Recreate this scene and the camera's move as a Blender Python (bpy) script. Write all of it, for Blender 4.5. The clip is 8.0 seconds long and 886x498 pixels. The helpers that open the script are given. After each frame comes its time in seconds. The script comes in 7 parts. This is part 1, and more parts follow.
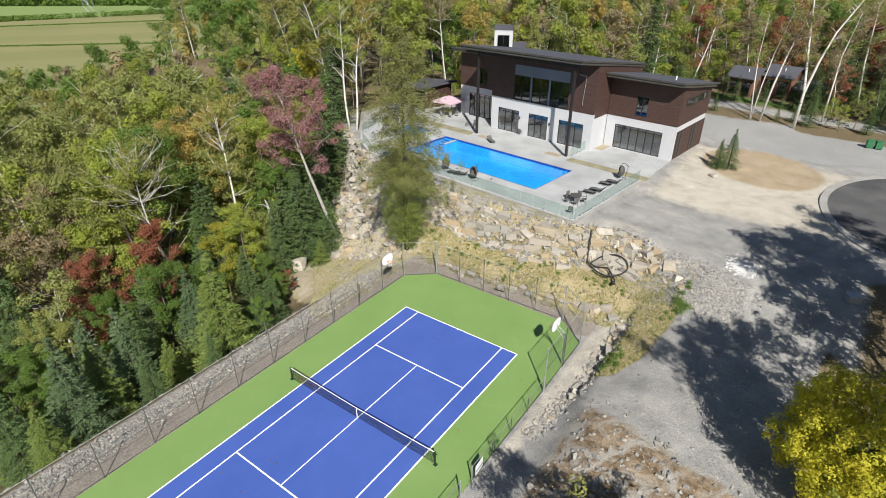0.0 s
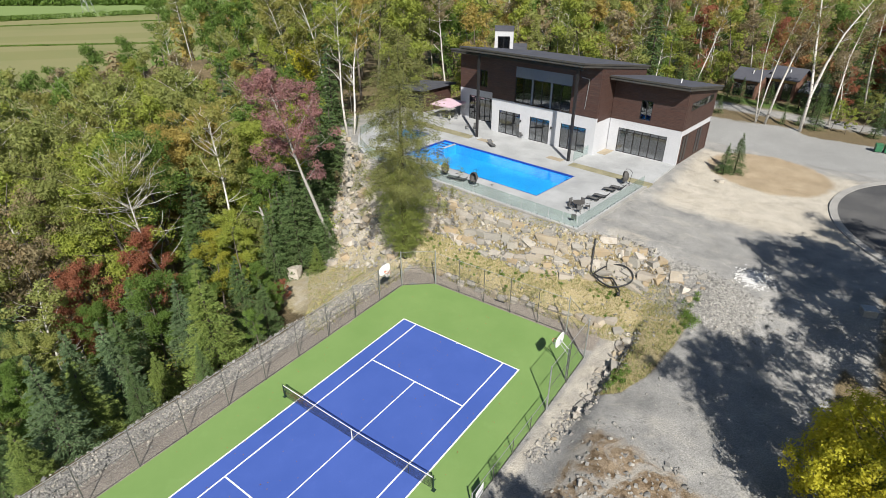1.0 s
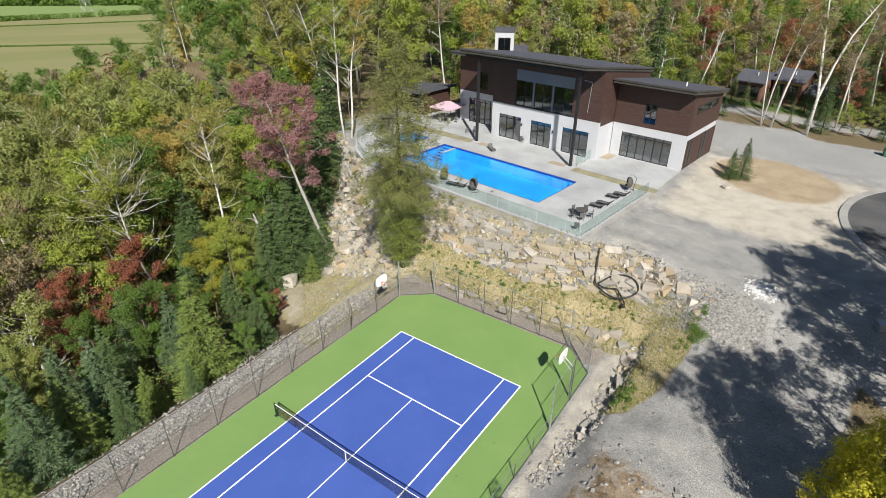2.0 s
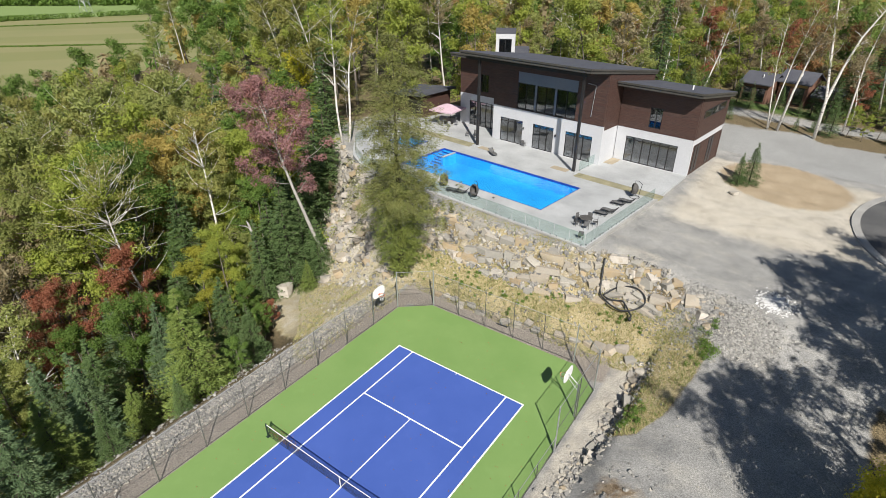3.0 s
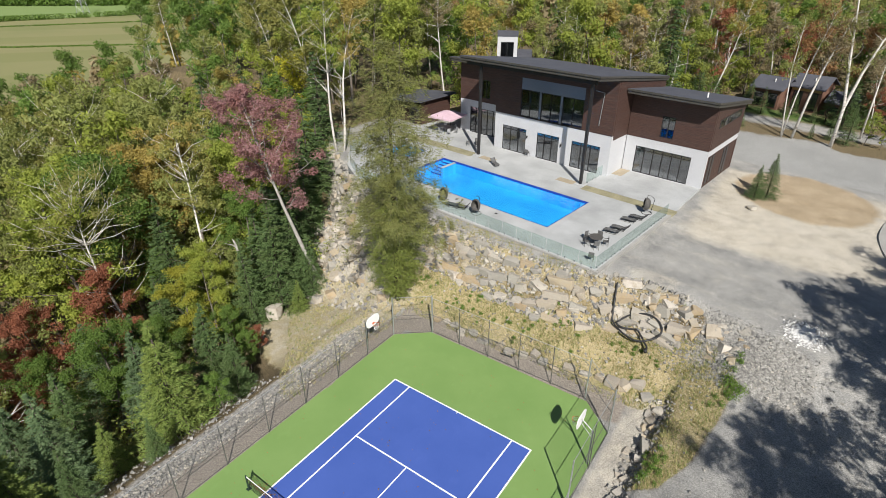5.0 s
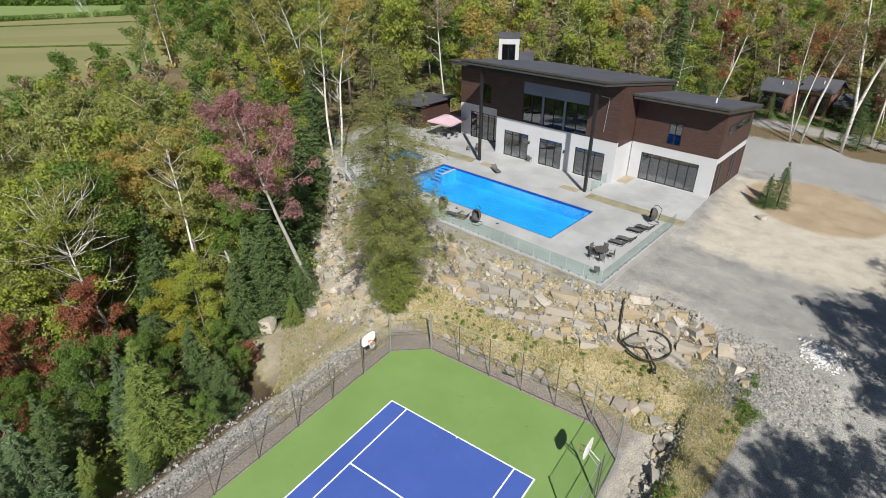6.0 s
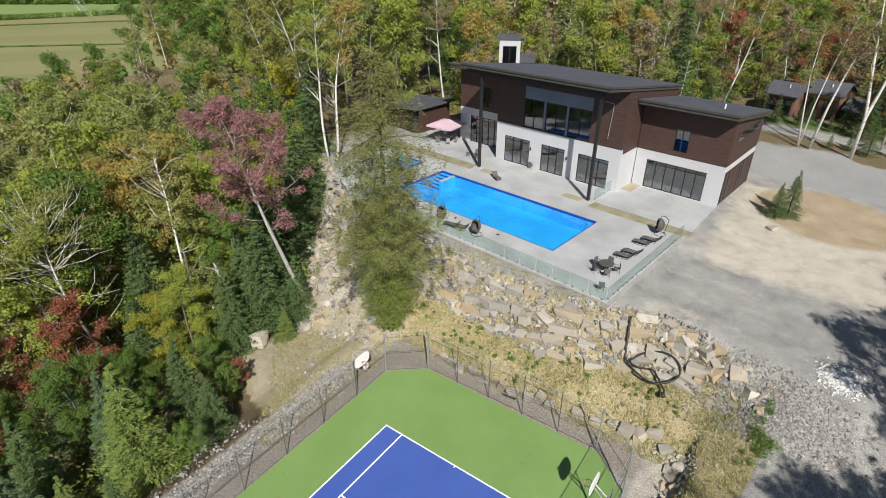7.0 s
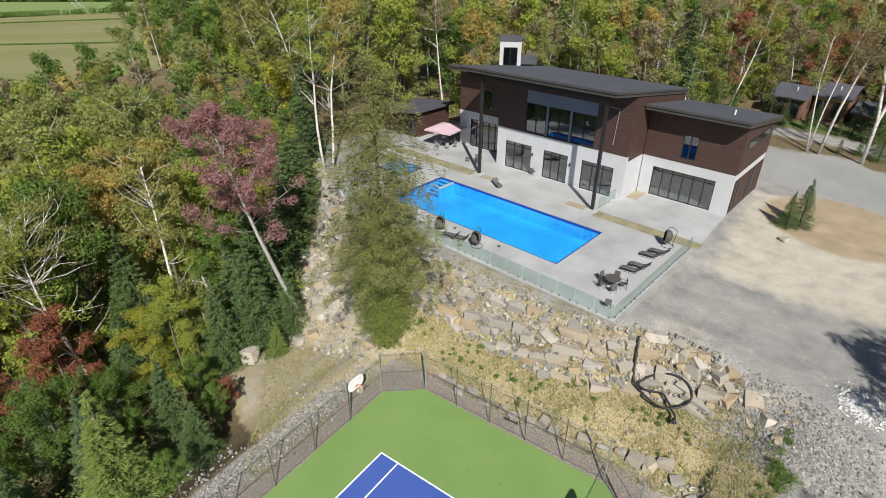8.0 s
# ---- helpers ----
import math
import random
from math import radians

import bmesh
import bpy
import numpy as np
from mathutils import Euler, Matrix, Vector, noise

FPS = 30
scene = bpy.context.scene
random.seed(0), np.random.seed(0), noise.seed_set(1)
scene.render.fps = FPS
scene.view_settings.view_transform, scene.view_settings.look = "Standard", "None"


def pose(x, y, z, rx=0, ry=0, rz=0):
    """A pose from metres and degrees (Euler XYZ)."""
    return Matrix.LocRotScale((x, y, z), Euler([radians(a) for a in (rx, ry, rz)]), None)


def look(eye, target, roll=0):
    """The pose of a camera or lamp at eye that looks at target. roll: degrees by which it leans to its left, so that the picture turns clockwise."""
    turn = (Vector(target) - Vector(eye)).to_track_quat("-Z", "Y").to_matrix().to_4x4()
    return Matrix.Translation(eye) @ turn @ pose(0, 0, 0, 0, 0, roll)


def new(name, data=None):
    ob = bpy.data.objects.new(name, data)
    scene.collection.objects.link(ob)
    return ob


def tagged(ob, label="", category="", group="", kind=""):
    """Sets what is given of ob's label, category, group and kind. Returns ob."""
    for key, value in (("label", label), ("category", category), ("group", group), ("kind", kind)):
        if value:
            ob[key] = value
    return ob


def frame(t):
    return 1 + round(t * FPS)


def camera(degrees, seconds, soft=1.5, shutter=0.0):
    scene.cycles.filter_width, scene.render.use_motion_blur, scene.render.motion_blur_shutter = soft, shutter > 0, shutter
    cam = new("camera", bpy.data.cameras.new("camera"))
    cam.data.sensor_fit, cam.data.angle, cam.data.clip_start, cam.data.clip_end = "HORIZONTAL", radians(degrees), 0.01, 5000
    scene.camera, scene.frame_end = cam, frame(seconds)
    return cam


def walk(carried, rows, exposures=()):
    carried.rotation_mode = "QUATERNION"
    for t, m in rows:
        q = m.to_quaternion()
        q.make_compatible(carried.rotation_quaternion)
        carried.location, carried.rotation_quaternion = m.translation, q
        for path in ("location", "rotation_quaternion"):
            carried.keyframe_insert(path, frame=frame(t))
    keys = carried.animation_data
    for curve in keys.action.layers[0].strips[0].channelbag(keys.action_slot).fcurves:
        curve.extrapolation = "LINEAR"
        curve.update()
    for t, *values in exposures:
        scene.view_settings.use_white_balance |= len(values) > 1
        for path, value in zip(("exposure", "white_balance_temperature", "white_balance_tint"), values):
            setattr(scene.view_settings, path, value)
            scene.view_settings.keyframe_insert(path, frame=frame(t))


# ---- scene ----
cam = camera(78.2, 8.0, soft=0.7)
PATH = [
    (0, (19.876, -18.019, 27.11), (18.854, -16.593, 26.148), 0.0),
    (0.5, (19.37, -17.261, 27.125), (18.349, -15.836, 26.162), 0.0),
    (1, (18.9, -16.52, 27.13), (17.879, -15.095, 26.167), 0.0),
    (1.5, (18.442, -15.786, 27.13), (17.421, -14.361, 26.167), 0.0),
    (3, (16.927, -13.522, 27.079), (15.906, -12.098, 26.116), 0.0),
    (3.5, (16.371, -12.77, 27.055), (15.35, -11.345, 26.092), 0.0),
    (4, (15.81, -12.006, 27.04), (14.789, -10.58, 26.078), 0.0),
    (4.5, (15.244, -11.2, 27.04), (14.225, -9.774, 26.077), 0.0),
    (6, (13.562, -8.635, 27.133), (12.541, -7.212, 26.168), 0.0),
    (6.5, (13.005, -7.68, 27.178), (11.984, -6.257, 26.213), 0.0),
    (7, (12.426, -6.723, 27.222), (11.405, -5.302, 26.254), 0.05),
    (7.5, (11.79, -5.76, 27.269), (10.769, -4.34, 26.298), 0.1),
    (8, (11.126, -4.836, 27.315), (10.109, -3.416, 26.341), 0.15),
]
walk(cam, [(t, look(eye, target, roll)) for t, eye, target, roll in PATH], exposures=[(0, 0.36), (4, 0.3), (8, 0.17)])

# ---- light: a clear autumn day, the sun at 42 degrees ----
SUN_AZIMUTH, SUN_HEIGHT = radians(136.7), radians(42)
world = bpy.data.worlds.new("sky")
scene.world = world
world.use_nodes = True
sky = world.node_tree.nodes.new("ShaderNodeTexSky")
sky.sky_type, sky.sun_disc = "NISHITA", False
sky.sun_elevation, sky.sun_rotation = SUN_HEIGHT, SUN_AZIMUTH
sky.air_density, sky.dust_density, sky.ozone_density = 1.0, 0.6, 2.0
back = world.node_tree.nodes["Background"]
back.inputs["Strength"].default_value = 0.052
world.node_tree.links.new(sky.outputs[0], back.inputs[0])
sun_data = bpy.data.lights.new("sun", "SUN")
sun_data.energy, sun_data.angle, sun_data.color = 5.4, radians(0.6), (1.0, 0.955, 0.88)
sun = new("sun", sun_data)
sun_dir = Vector((math.sin(SUN_AZIMUTH) * math.cos(SUN_HEIGHT), math.cos(SUN_AZIMUTH) * math.cos(SUN_HEIGHT), math.sin(SUN_HEIGHT)))
sun.matrix_basis = look(sun_dir * 80, (0, 0, 0))


# ---- materials ----
class Mat:
    """A node material with a Principled shader and short helpers for its nodes."""

    def __init__(self, name, rough=0.7, metal=0.0, spec=0.4):
        self.m = bpy.data.materials.new(name)
        self.m.use_nodes = True
        self.t = self.m.node_tree
        self.p = self.t.nodes["Principled BSDF"]
        self.p.inputs["Roughness"].default_value = rough
        self.p.inputs["Metallic"].default_value = metal
        self.p.inputs["Specular IOR Level"].default_value = spec

    def node(self, kind, **inputs):
        n = self.t.nodes.new("ShaderNode" + kind)
        for k, v in inputs.items():
            self.set(n.inputs[k.replace("_", " ")], v)
        return n

    def set(self, socket, v):
        if isinstance(v, bpy.types.NodeSocket):
            self.t.links.new(v, socket)
        else:
            socket.default_value = (*v, 1.0) if isinstance(v, tuple) and len(v) == 3 and socket.type == "RGBA" else v

    def coords(self, which="Object"):
        return self.node("TexCoord").outputs[which]

    def noise(self, scale, detail=4.0, rough=0.55, at=None, distortion=0.0):
        n = self.node("TexNoise", Scale=scale, Detail=detail, Roughness=rough, Distortion=distortion)
        self.set(n.inputs["Vector"], at if at is not None else self.place())
        return n.outputs["Fac"]

    def place(self):
        return self.node("NewGeometry").outputs["Position"]

    def voronoi(self, scale, feature="F1", at=None, out="Distance"):
        n = self.node("TexVoronoi", Scale=scale)
        n.feature = feature
        self.set(n.inputs["Vector"], at if at is not None else self.place())
        return n.outputs[out]

    def ramp(self, fac, *stops):
        n = self.node("ValToRGB", Fac=fac)
        r = n.color_ramp
        while len(r.elements) < len(stops):
            r.elements.new(0.5)
        for e, (pos, col) in zip(r.elements, stops):
            e.position = pos
            e.color = (*col, 1.0) if isinstance(col, tuple) else (col, col, col, 1.0)
        return n.outputs["Color"]

    def mix(self, fac, a, b, mode="MIX"):
        n = self.t.nodes.new("ShaderNodeMix")
        n.data_type, n.blend_type = "RGBA", mode
        self.set(n.inputs[0], fac)
        self.set(n.inputs[6], a)
        self.set(n.inputs[7], b)
        return n.outputs[2]

    def math(self, op, a, b=0.0, c=0.0):
        n = self.t.nodes.new("ShaderNodeMath")
        n.operation = op
        for s, v in zip(n.inputs, (a, b, c)):
            self.set(s, v)
        return n.outputs[0]

    def color(self, c):
        self.set(self.p.inputs["Base Color"], c)
        return self

    def roughness(self, r):
        self.set(self.p.inputs["Roughness"], r)
        return self

    def bump(self, height, strength=0.3, distance=0.02):
        n = self.node("Bump", Strength=strength, Distance=distance, Height=height)
        self.set(self.p.inputs["Normal"], n.outputs[0])
        return self

    def random(self):
        return self.node("ObjectInfo").outputs["Random"]

    def island(self):
        return self.node("NewGeometry").outputs["Random Per Island"]


def speckled(name, a, b, scale=3.0, fine=60.0, rough=0.7, bump=0.3, depth=0.01, metal=0.0, spec=0.4, vary=0.0):
    """A surface whose colour wanders between a and b at two sizes, with fine relief."""
    k = Mat(name, rough, metal, spec)
    big, small = k.noise(scale), k.noise(fine, 3)
    c = k.mix(k.ramp(big, (0.3, 0.0), (0.7, 1.0)), a, b)
    c = k.mix(0.35, c, k.ramp(small, (0.3, 0.25), (0.7, 0.85)), "OVERLAY")
    if vary:
        c = k.mix(1.0, c, k.ramp(k.random(), (0.0, 1.0 - vary), (1.0, 1.0)), "MULTIPLY")
    k.color(c)
    if bump:
        k.bump(small, bump, depth)
    return k.m


def court_paint(name, a, b):
    k = Mat(name, 0.62, 0.0, 0.35)
    c = k.mix(k.ramp(k.noise(0.25, 5), (0.35, 0.0), (0.7, 1.0)), a, b)
    scuff = k.ramp(k.noise(1.1, 6, 0.65, distortion=0.6), (0.56, 0.0), (0.75, 0.22))
    c = k.mix(scuff, c, tuple(min(1, v * 1.25 + 0.03) for v in a))
    c = k.mix(0.12, c, k.noise(90.0, 2), "OVERLAY")
    k.color(c).bump(k.noise(140.0, 2), 0.12, 0.004)
    return k.m


M = {}
M["court_blue"] = court_paint("blue acrylic court paint", (0.052, 0.102, 0.37), (0.064, 0.118, 0.41))
M["court_green"] = court_paint("green acrylic court paint", (0.165, 0.275, 0.082), (0.195, 0.305, 0.098))
M["line"] = speckled("white line paint", (0.75, 0.76, 0.78), (0.84, 0.84, 0.84), 2, 50, 0.6, 0.1)
M["concrete"] = speckled("broom-finished concrete", (0.30, 0.308, 0.312), (0.43, 0.44, 0.445), 0.35, 45, 0.85, 0.15, 0.004)
M["curb"] = speckled("cast concrete kerb", (0.26, 0.255, 0.24), (0.36, 0.35, 0.33), 0.6, 40, 0.85, 0.2)
M["stucco"] = speckled("white stucco", (0.46, 0.468, 0.495), (0.51, 0.518, 0.54), 0.5, 80, 0.85, 0.2, 0.004)
M["metal_dark"] = speckled("dark bronze metal", (0.035, 0.034, 0.036), (0.05, 0.048, 0.05), 1.2, 50, 0.42, 0.05, 0.002, 0.5)
M["roofing"] = speckled("dark grey membrane roof", (0.062, 0.065, 0.082), (0.085, 0.088, 0.105), 0.5, 70, 0.8, 0.25)
M["fascia"] = speckled("brown-grey metal fascia", (0.07, 0.066, 0.06), (0.095, 0.09, 0.082), 0.8, 40, 0.45, 0.05, 0.002, 0.3)
M["panel_grey"] = speckled("blue-grey metal panel", (0.15, 0.17, 0.21), (0.18, 0.2, 0.24), 0.5, 40, 0.5, 0.05)
M["frame"] = speckled("black aluminium frame", (0.018, 0.018, 0.02), (0.028, 0.028, 0.03), 2, 50, 0.4, 0.03)
M["white_paint"] = speckled("white paint", (0.74, 0.74, 0.75), (0.82, 0.82, 0.82), 1, 60, 0.5, 0.05)
M["galvanised"] = speckled("galvanised steel", (0.34, 0.35, 0.36), (0.46, 0.47, 0.48), 5, 60, 0.45, 0.05, 0.002, 0.6)
M["fence_dark"] = speckled("weathered dark steel", (0.09, 0.088, 0.085), (0.15, 0.147, 0.142), 4, 60, 0.5, 0.0, 0.002, 0.4)
M["wire"] = speckled("weathered chain-link wire", (0.10, 0.10, 0.10), (0.16, 0.16, 0.16), 4, 60, 0.55, 0.0, 0.002, 0.4)
M["net"] = speckled("black net cord", (0.012, 0.014, 0.016), (0.02, 0.022, 0.025), 4, 60, 0.8, 0.0)
M["net_post"] = speckled("dark green net post", (0.012, 0.03, 0.02), (0.02, 0.04, 0.03), 4, 60, 0.4, 0.0)
M["orange"] = speckled("orange painted rim", (0.55, 0.12, 0.03), (0.62, 0.16, 0.05), 3, 60, 0.5, 0.0)
M["rattan"] = speckled("dark woven rattan", (0.06, 0.056, 0.053), (0.095, 0.09, 0.085), 6, 60, 0.7, 0.4)
M["mesh_fabric"] = speckled("charcoal sling fabric", (0.08, 0.08, 0.083), (0.13, 0.13, 0.13), 5, 90, 0.75, 0.2)
M["canopy"] = speckled("dusty pink canvas", (0.48, 0.34, 0.40), (0.56, 0.41, 0.47), 0.8, 60, 0.85, 0.15)
M["hose"] = speckled("black corrugated hose", (0.02, 0.02, 0.021), (0.04, 0.04, 0.041), 4, 60, 0.5, 0.2)
M["plastic_green"] = speckled("green plastic", (0.03, 0.13, 0.06), (0.04, 0.16, 0.08), 2, 40, 0.45, 0.0)
M["soil"] = speckled("dry sandy soil", (0.28, 0.235, 0.168), (0.37, 0.318, 0.235), 0.9, 12, 0.95, 0.6, 0.03)
M["dry_strip"] = speckled("dry grass and soil strip", (0.19, 0.178, 0.11), (0.30, 0.275, 0.175), 0.9, 9, 0.95, 0.7, 0.04)
M["asphalt"] = speckled("dark worn asphalt", (0.055, 0.056, 0.06), (0.12, 0.118, 0.115), 0.22, 45, 0.85, 0.4)
M["bark"] = speckled("grey-brown bark", (0.10, 0.085, 0.07), (0.19, 0.165, 0.14), 3, 25, 0.9, 0.7, 0.03)
M["bark_dark"] = speckled("dark conifer bark", (0.06, 0.048, 0.04), (0.11, 0.09, 0.075), 3, 25, 0.9, 0.7, 0.03)
M["bark_pale"] = speckled("pale grey bark", (0.26, 0.245, 0.225), (0.42, 0.40, 0.37), 3, 25, 0.9, 0.6, 0.03)
M["interior"] = speckled("interior plaster in grey", (0.28, 0.28, 0.29), (0.38, 0.38, 0.39), 0.8, 40, 0.8, 0.0)
M["interior_floor"] = speckled("grey interior floor", (0.24, 0.235, 0.23), (0.33, 0.325, 0.32), 0.8, 40, 0.5, 0.0)
k = Mat("bright blue pool liner", 0.5)
# the water's caustic web and dark ripple flecks, painted into the liner's colour
painted_caustics = k.ramp(k.voronoi(3.2, "SMOOTH_F1", k.node("Mapping", Vector=k.place(), Scale=(1.0, 1.0, 0.2)).outputs[0]), (0.1, 0.0), (0.55, 1.0))
painted_ripple_flecks = k.math("MULTIPLY", k.ramp(k.noise(7.5, 2, 0.6), (0.53, 0.0), (0.58, 1.0)), k.ramp(k.noise(0.22, 3), (0.42, 0.0), (0.58, 0.9)))
c = k.mix(painted_caustics, (0.03, 0.40, 0.88), (0.055, 0.50, 0.95))
k.color(k.mix(painted_ripple_flecks, c, (0.01, 0.14, 0.5)))
M["pool_paint"] = k.m
M["pool_tile"] = speckled("dark blue pool tile band", (0.012, 0.04, 0.24), (0.02, 0.06, 0.32), 1, 30, 0.35, 0.0)


def birch_bark():
    k = Mat("white birch bark", 0.75)
    at = k.node("Mapping", Vector=k.coords(), Scale=(2.0, 2.0, 9.0)).outputs[0]
    marks = k.ramp(k.noise(1.0, 5, 0.7, at), (0.36, 0.0), (0.46, 1.0))
    k.color(k.mix(marks, (0.12, 0.10, 0.09), (0.62, 0.59, 0.55))).bump(marks, 0.3, 0.01)
    return k.m


def cladding():
    """Stained boards laid level, 0.16 m each, with a dark joint."""
    k = Mat("stained brown wood cladding", 0.6)
    sep = k.node("SeparateXYZ", Vector=k.coords())
    row = k.math("DIVIDE", sep.outputs["Z"], 0.16)
    joint = k.ramp(k.math("FRACT", row), (0.0, 0.0), (0.1, 1.0))
    at = k.node("Mapping", Vector=k.coords(), Scale=(0.7, 0.7, 14.0)).outputs[0]
    tone = k.node("TexWhiteNoise")
    tone.noise_dimensions = "1D"
    k.set(tone.inputs["W"], k.math("FLOOR", row))
    c = k.mix(k.ramp(k.noise(1.5, 5, 0.65, at), (0.3, 0.0), (0.72, 1.0)), (0.028, 0.018, 0.017), (0.104, 0.06, 0.048))
    c = k.mix(k.math("MULTIPLY", tone.outputs["Value"], 0.55), c, (0.07, 0.03, 0.022))
    c = k.mix(k.math("SUBTRACT", 1.0, joint), c, (0.02, 0.012, 0.01))
    k.color(c).bump(joint, 0.5, 0.012)
    return k.m


def edge_gloss(k, floor, normal=None):
    """The share of mirror reflection: floor when seen straight on, all of it at grazing angles."""
    w = k.node("LayerWeight", Blend=0.5)
    if normal is not None:
        k.set(w.inputs["Normal"], normal)
    return k.math("ADD", floor, k.math("MULTIPLY", 1.0 - floor, k.math("POWER", w.outputs["Facing"], 5.0)))


def glass(name, tint, floor=0.05):
    """A thin pane: mostly clear, mirror-like at grazing angles."""
    k = Mat(name)
    clear = k.node("BsdfTransparent", Color=tint)
    shine = k.node("BsdfGlossy", Roughness=0.02)
    both = k.node("MixShader", Fac=edge_gloss(k, floor))
    k.set(both.inputs[1], clear.outputs[0])
    k.set(both.inputs[2], shine.outputs[0])
    k.set(k.t.nodes["Material Output"].inputs["Surface"], both.outputs[0])
    return k.m


def water():
    k = Mat("pool water")
    clear = k.node("BsdfTransparent", Color=(0.72, 0.93, 0.98))
    ripple = k.node("Bump", Strength=0.35, Distance=0.05, Height=k.noise(2.4, 3, 0.5, distortion=0.5))
    shine = k.node("BsdfGlossy", Roughness=0.04)
    k.set(shine.inputs["Normal"], ripple.outputs[0])
    both = k.node("MixShader", Fac=edge_gloss(k, 0.02, ripple.outputs[0]))
    k.set(both.inputs[1], clear.outputs[0])
    k.set(both.inputs[2], shine.outputs[0])
    k.set(k.t.nodes["Material Output"].inputs["Surface"], both.outputs[0])
    return k.m


def foliage(name, a, b, vary=0.35, through_light=0.45):
    """Leaves: every leaf a tone of its own, every tree a tone of its own, some light through the blade."""
    k = Mat(name, 0.6, 0.0, 0.25)
    c = k.mix(k.island(), a, b)
    turned = tuple(min(1.0, v) for v in (a[0] * 1.3 + 0.01, a[1] * 1.08, a[2] * 0.9))
    c = k.mix(k.ramp(k.noise(0.6, 3, 0.6), (0.45, 0.0), (0.68, 0.45)), c, turned)
    c = k.mix(k.math("MULTIPLY", k.random(), vary), c, tuple(v * 0.45 for v in a))
    k.color(c)
    trans = k.node("BsdfTranslucent", Color=c)
    both = k.node("MixShader", Fac=through_light)
    k.set(both.inputs[1], k.p.outputs[0])
    k.set(both.inputs[2], trans.outputs[0])
    k.set(k.t.nodes["Material Output"].inputs["Surface"], both.outputs[0])
    return k.m


M["birch"] = birch_bark()
M["wood_red"] = speckled("reddish-brown boards", (0.13, 0.07, 0.05), (0.2, 0.11, 0.08), 0.8, 20, 0.7, 0.2)
M["ochre"] = speckled("ochre-stained boards", (0.34, 0.22, 0.08), (0.44, 0.3, 0.12), 0.8, 20, 0.7, 0.2)
M["wood"] = cladding()
M["window_glass"] = glass("window glass", (0.66, 0.70, 0.74), 0.2)
M["fence_glass"] = glass("clear fence glass", (0.86, 0.93, 0.91), 0.06)
M["water"] = water()
LEAF = {
    "green": foliage("green leaves", (0.12, 0.215, 0.045), (0.225, 0.335, 0.075)),
    "olive": foliage("olive-green leaves", (0.25, 0.29, 0.082), (0.39, 0.425, 0.145)),
    "olive_gold": foliage("olive leaves turning gold", (0.265, 0.278, 0.078), (0.40, 0.392, 0.125)),
    "lime": foliage("yellow-green leaves", (0.27, 0.34, 0.06), (0.43, 0.48, 0.10)),
    "yellow": foliage("yellow leaves", (0.42, 0.42, 0.035), (0.68, 0.62, 0.065), 0.05),
    "yellow_green": foliage("leaves turning from green to yellow", (0.30, 0.33, 0.05), (0.5, 0.47, 0.075), 0.2),
    "gold": foliage("brownish gold leaves", (0.38, 0.31, 0.085), (0.56, 0.45, 0.14)),
    "orange": foliage("orange leaves", (0.32, 0.18, 0.085), (0.45, 0.27, 0.12), 0.3),
    "red": foliage("rusty red leaves", (0.26, 0.10, 0.06), (0.43, 0.185, 0.11), 0.15),
    "maroon": foliage("dusky maroon leaves", (0.25, 0.13, 0.115), (0.50, 0.29, 0.30), 0.1),
    "brown": foliage("dry tan leaves", (0.27, 0.225, 0.13), (0.40, 0.34, 0.20)),
    "spruce": foliage("dark spruce needles", (0.085, 0.145, 0.055), (0.17, 0.25, 0.088), 0.3, 0.25),
    "spruce_blue": foliage("blue-green spruce needles", (0.095, 0.158, 0.076), (0.2, 0.285, 0.135), 0.25, 0.22),
    "spruce_light": foliage("yellow-green spruce needles", (0.138, 0.205, 0.052), (0.265, 0.335, 0.088), 0.15, 0.25),
    "cedar_low": foliage("yellow-green cedar boughs", (0.145, 0.185, 0.045), (0.28, 0.325, 0.085), 0.1, 0.3),
    "cedar": foliage("dull olive cedar sprays", (0.145, 0.17, 0.057), (0.32, 0.325, 0.115), 0.1, 0.3),
}


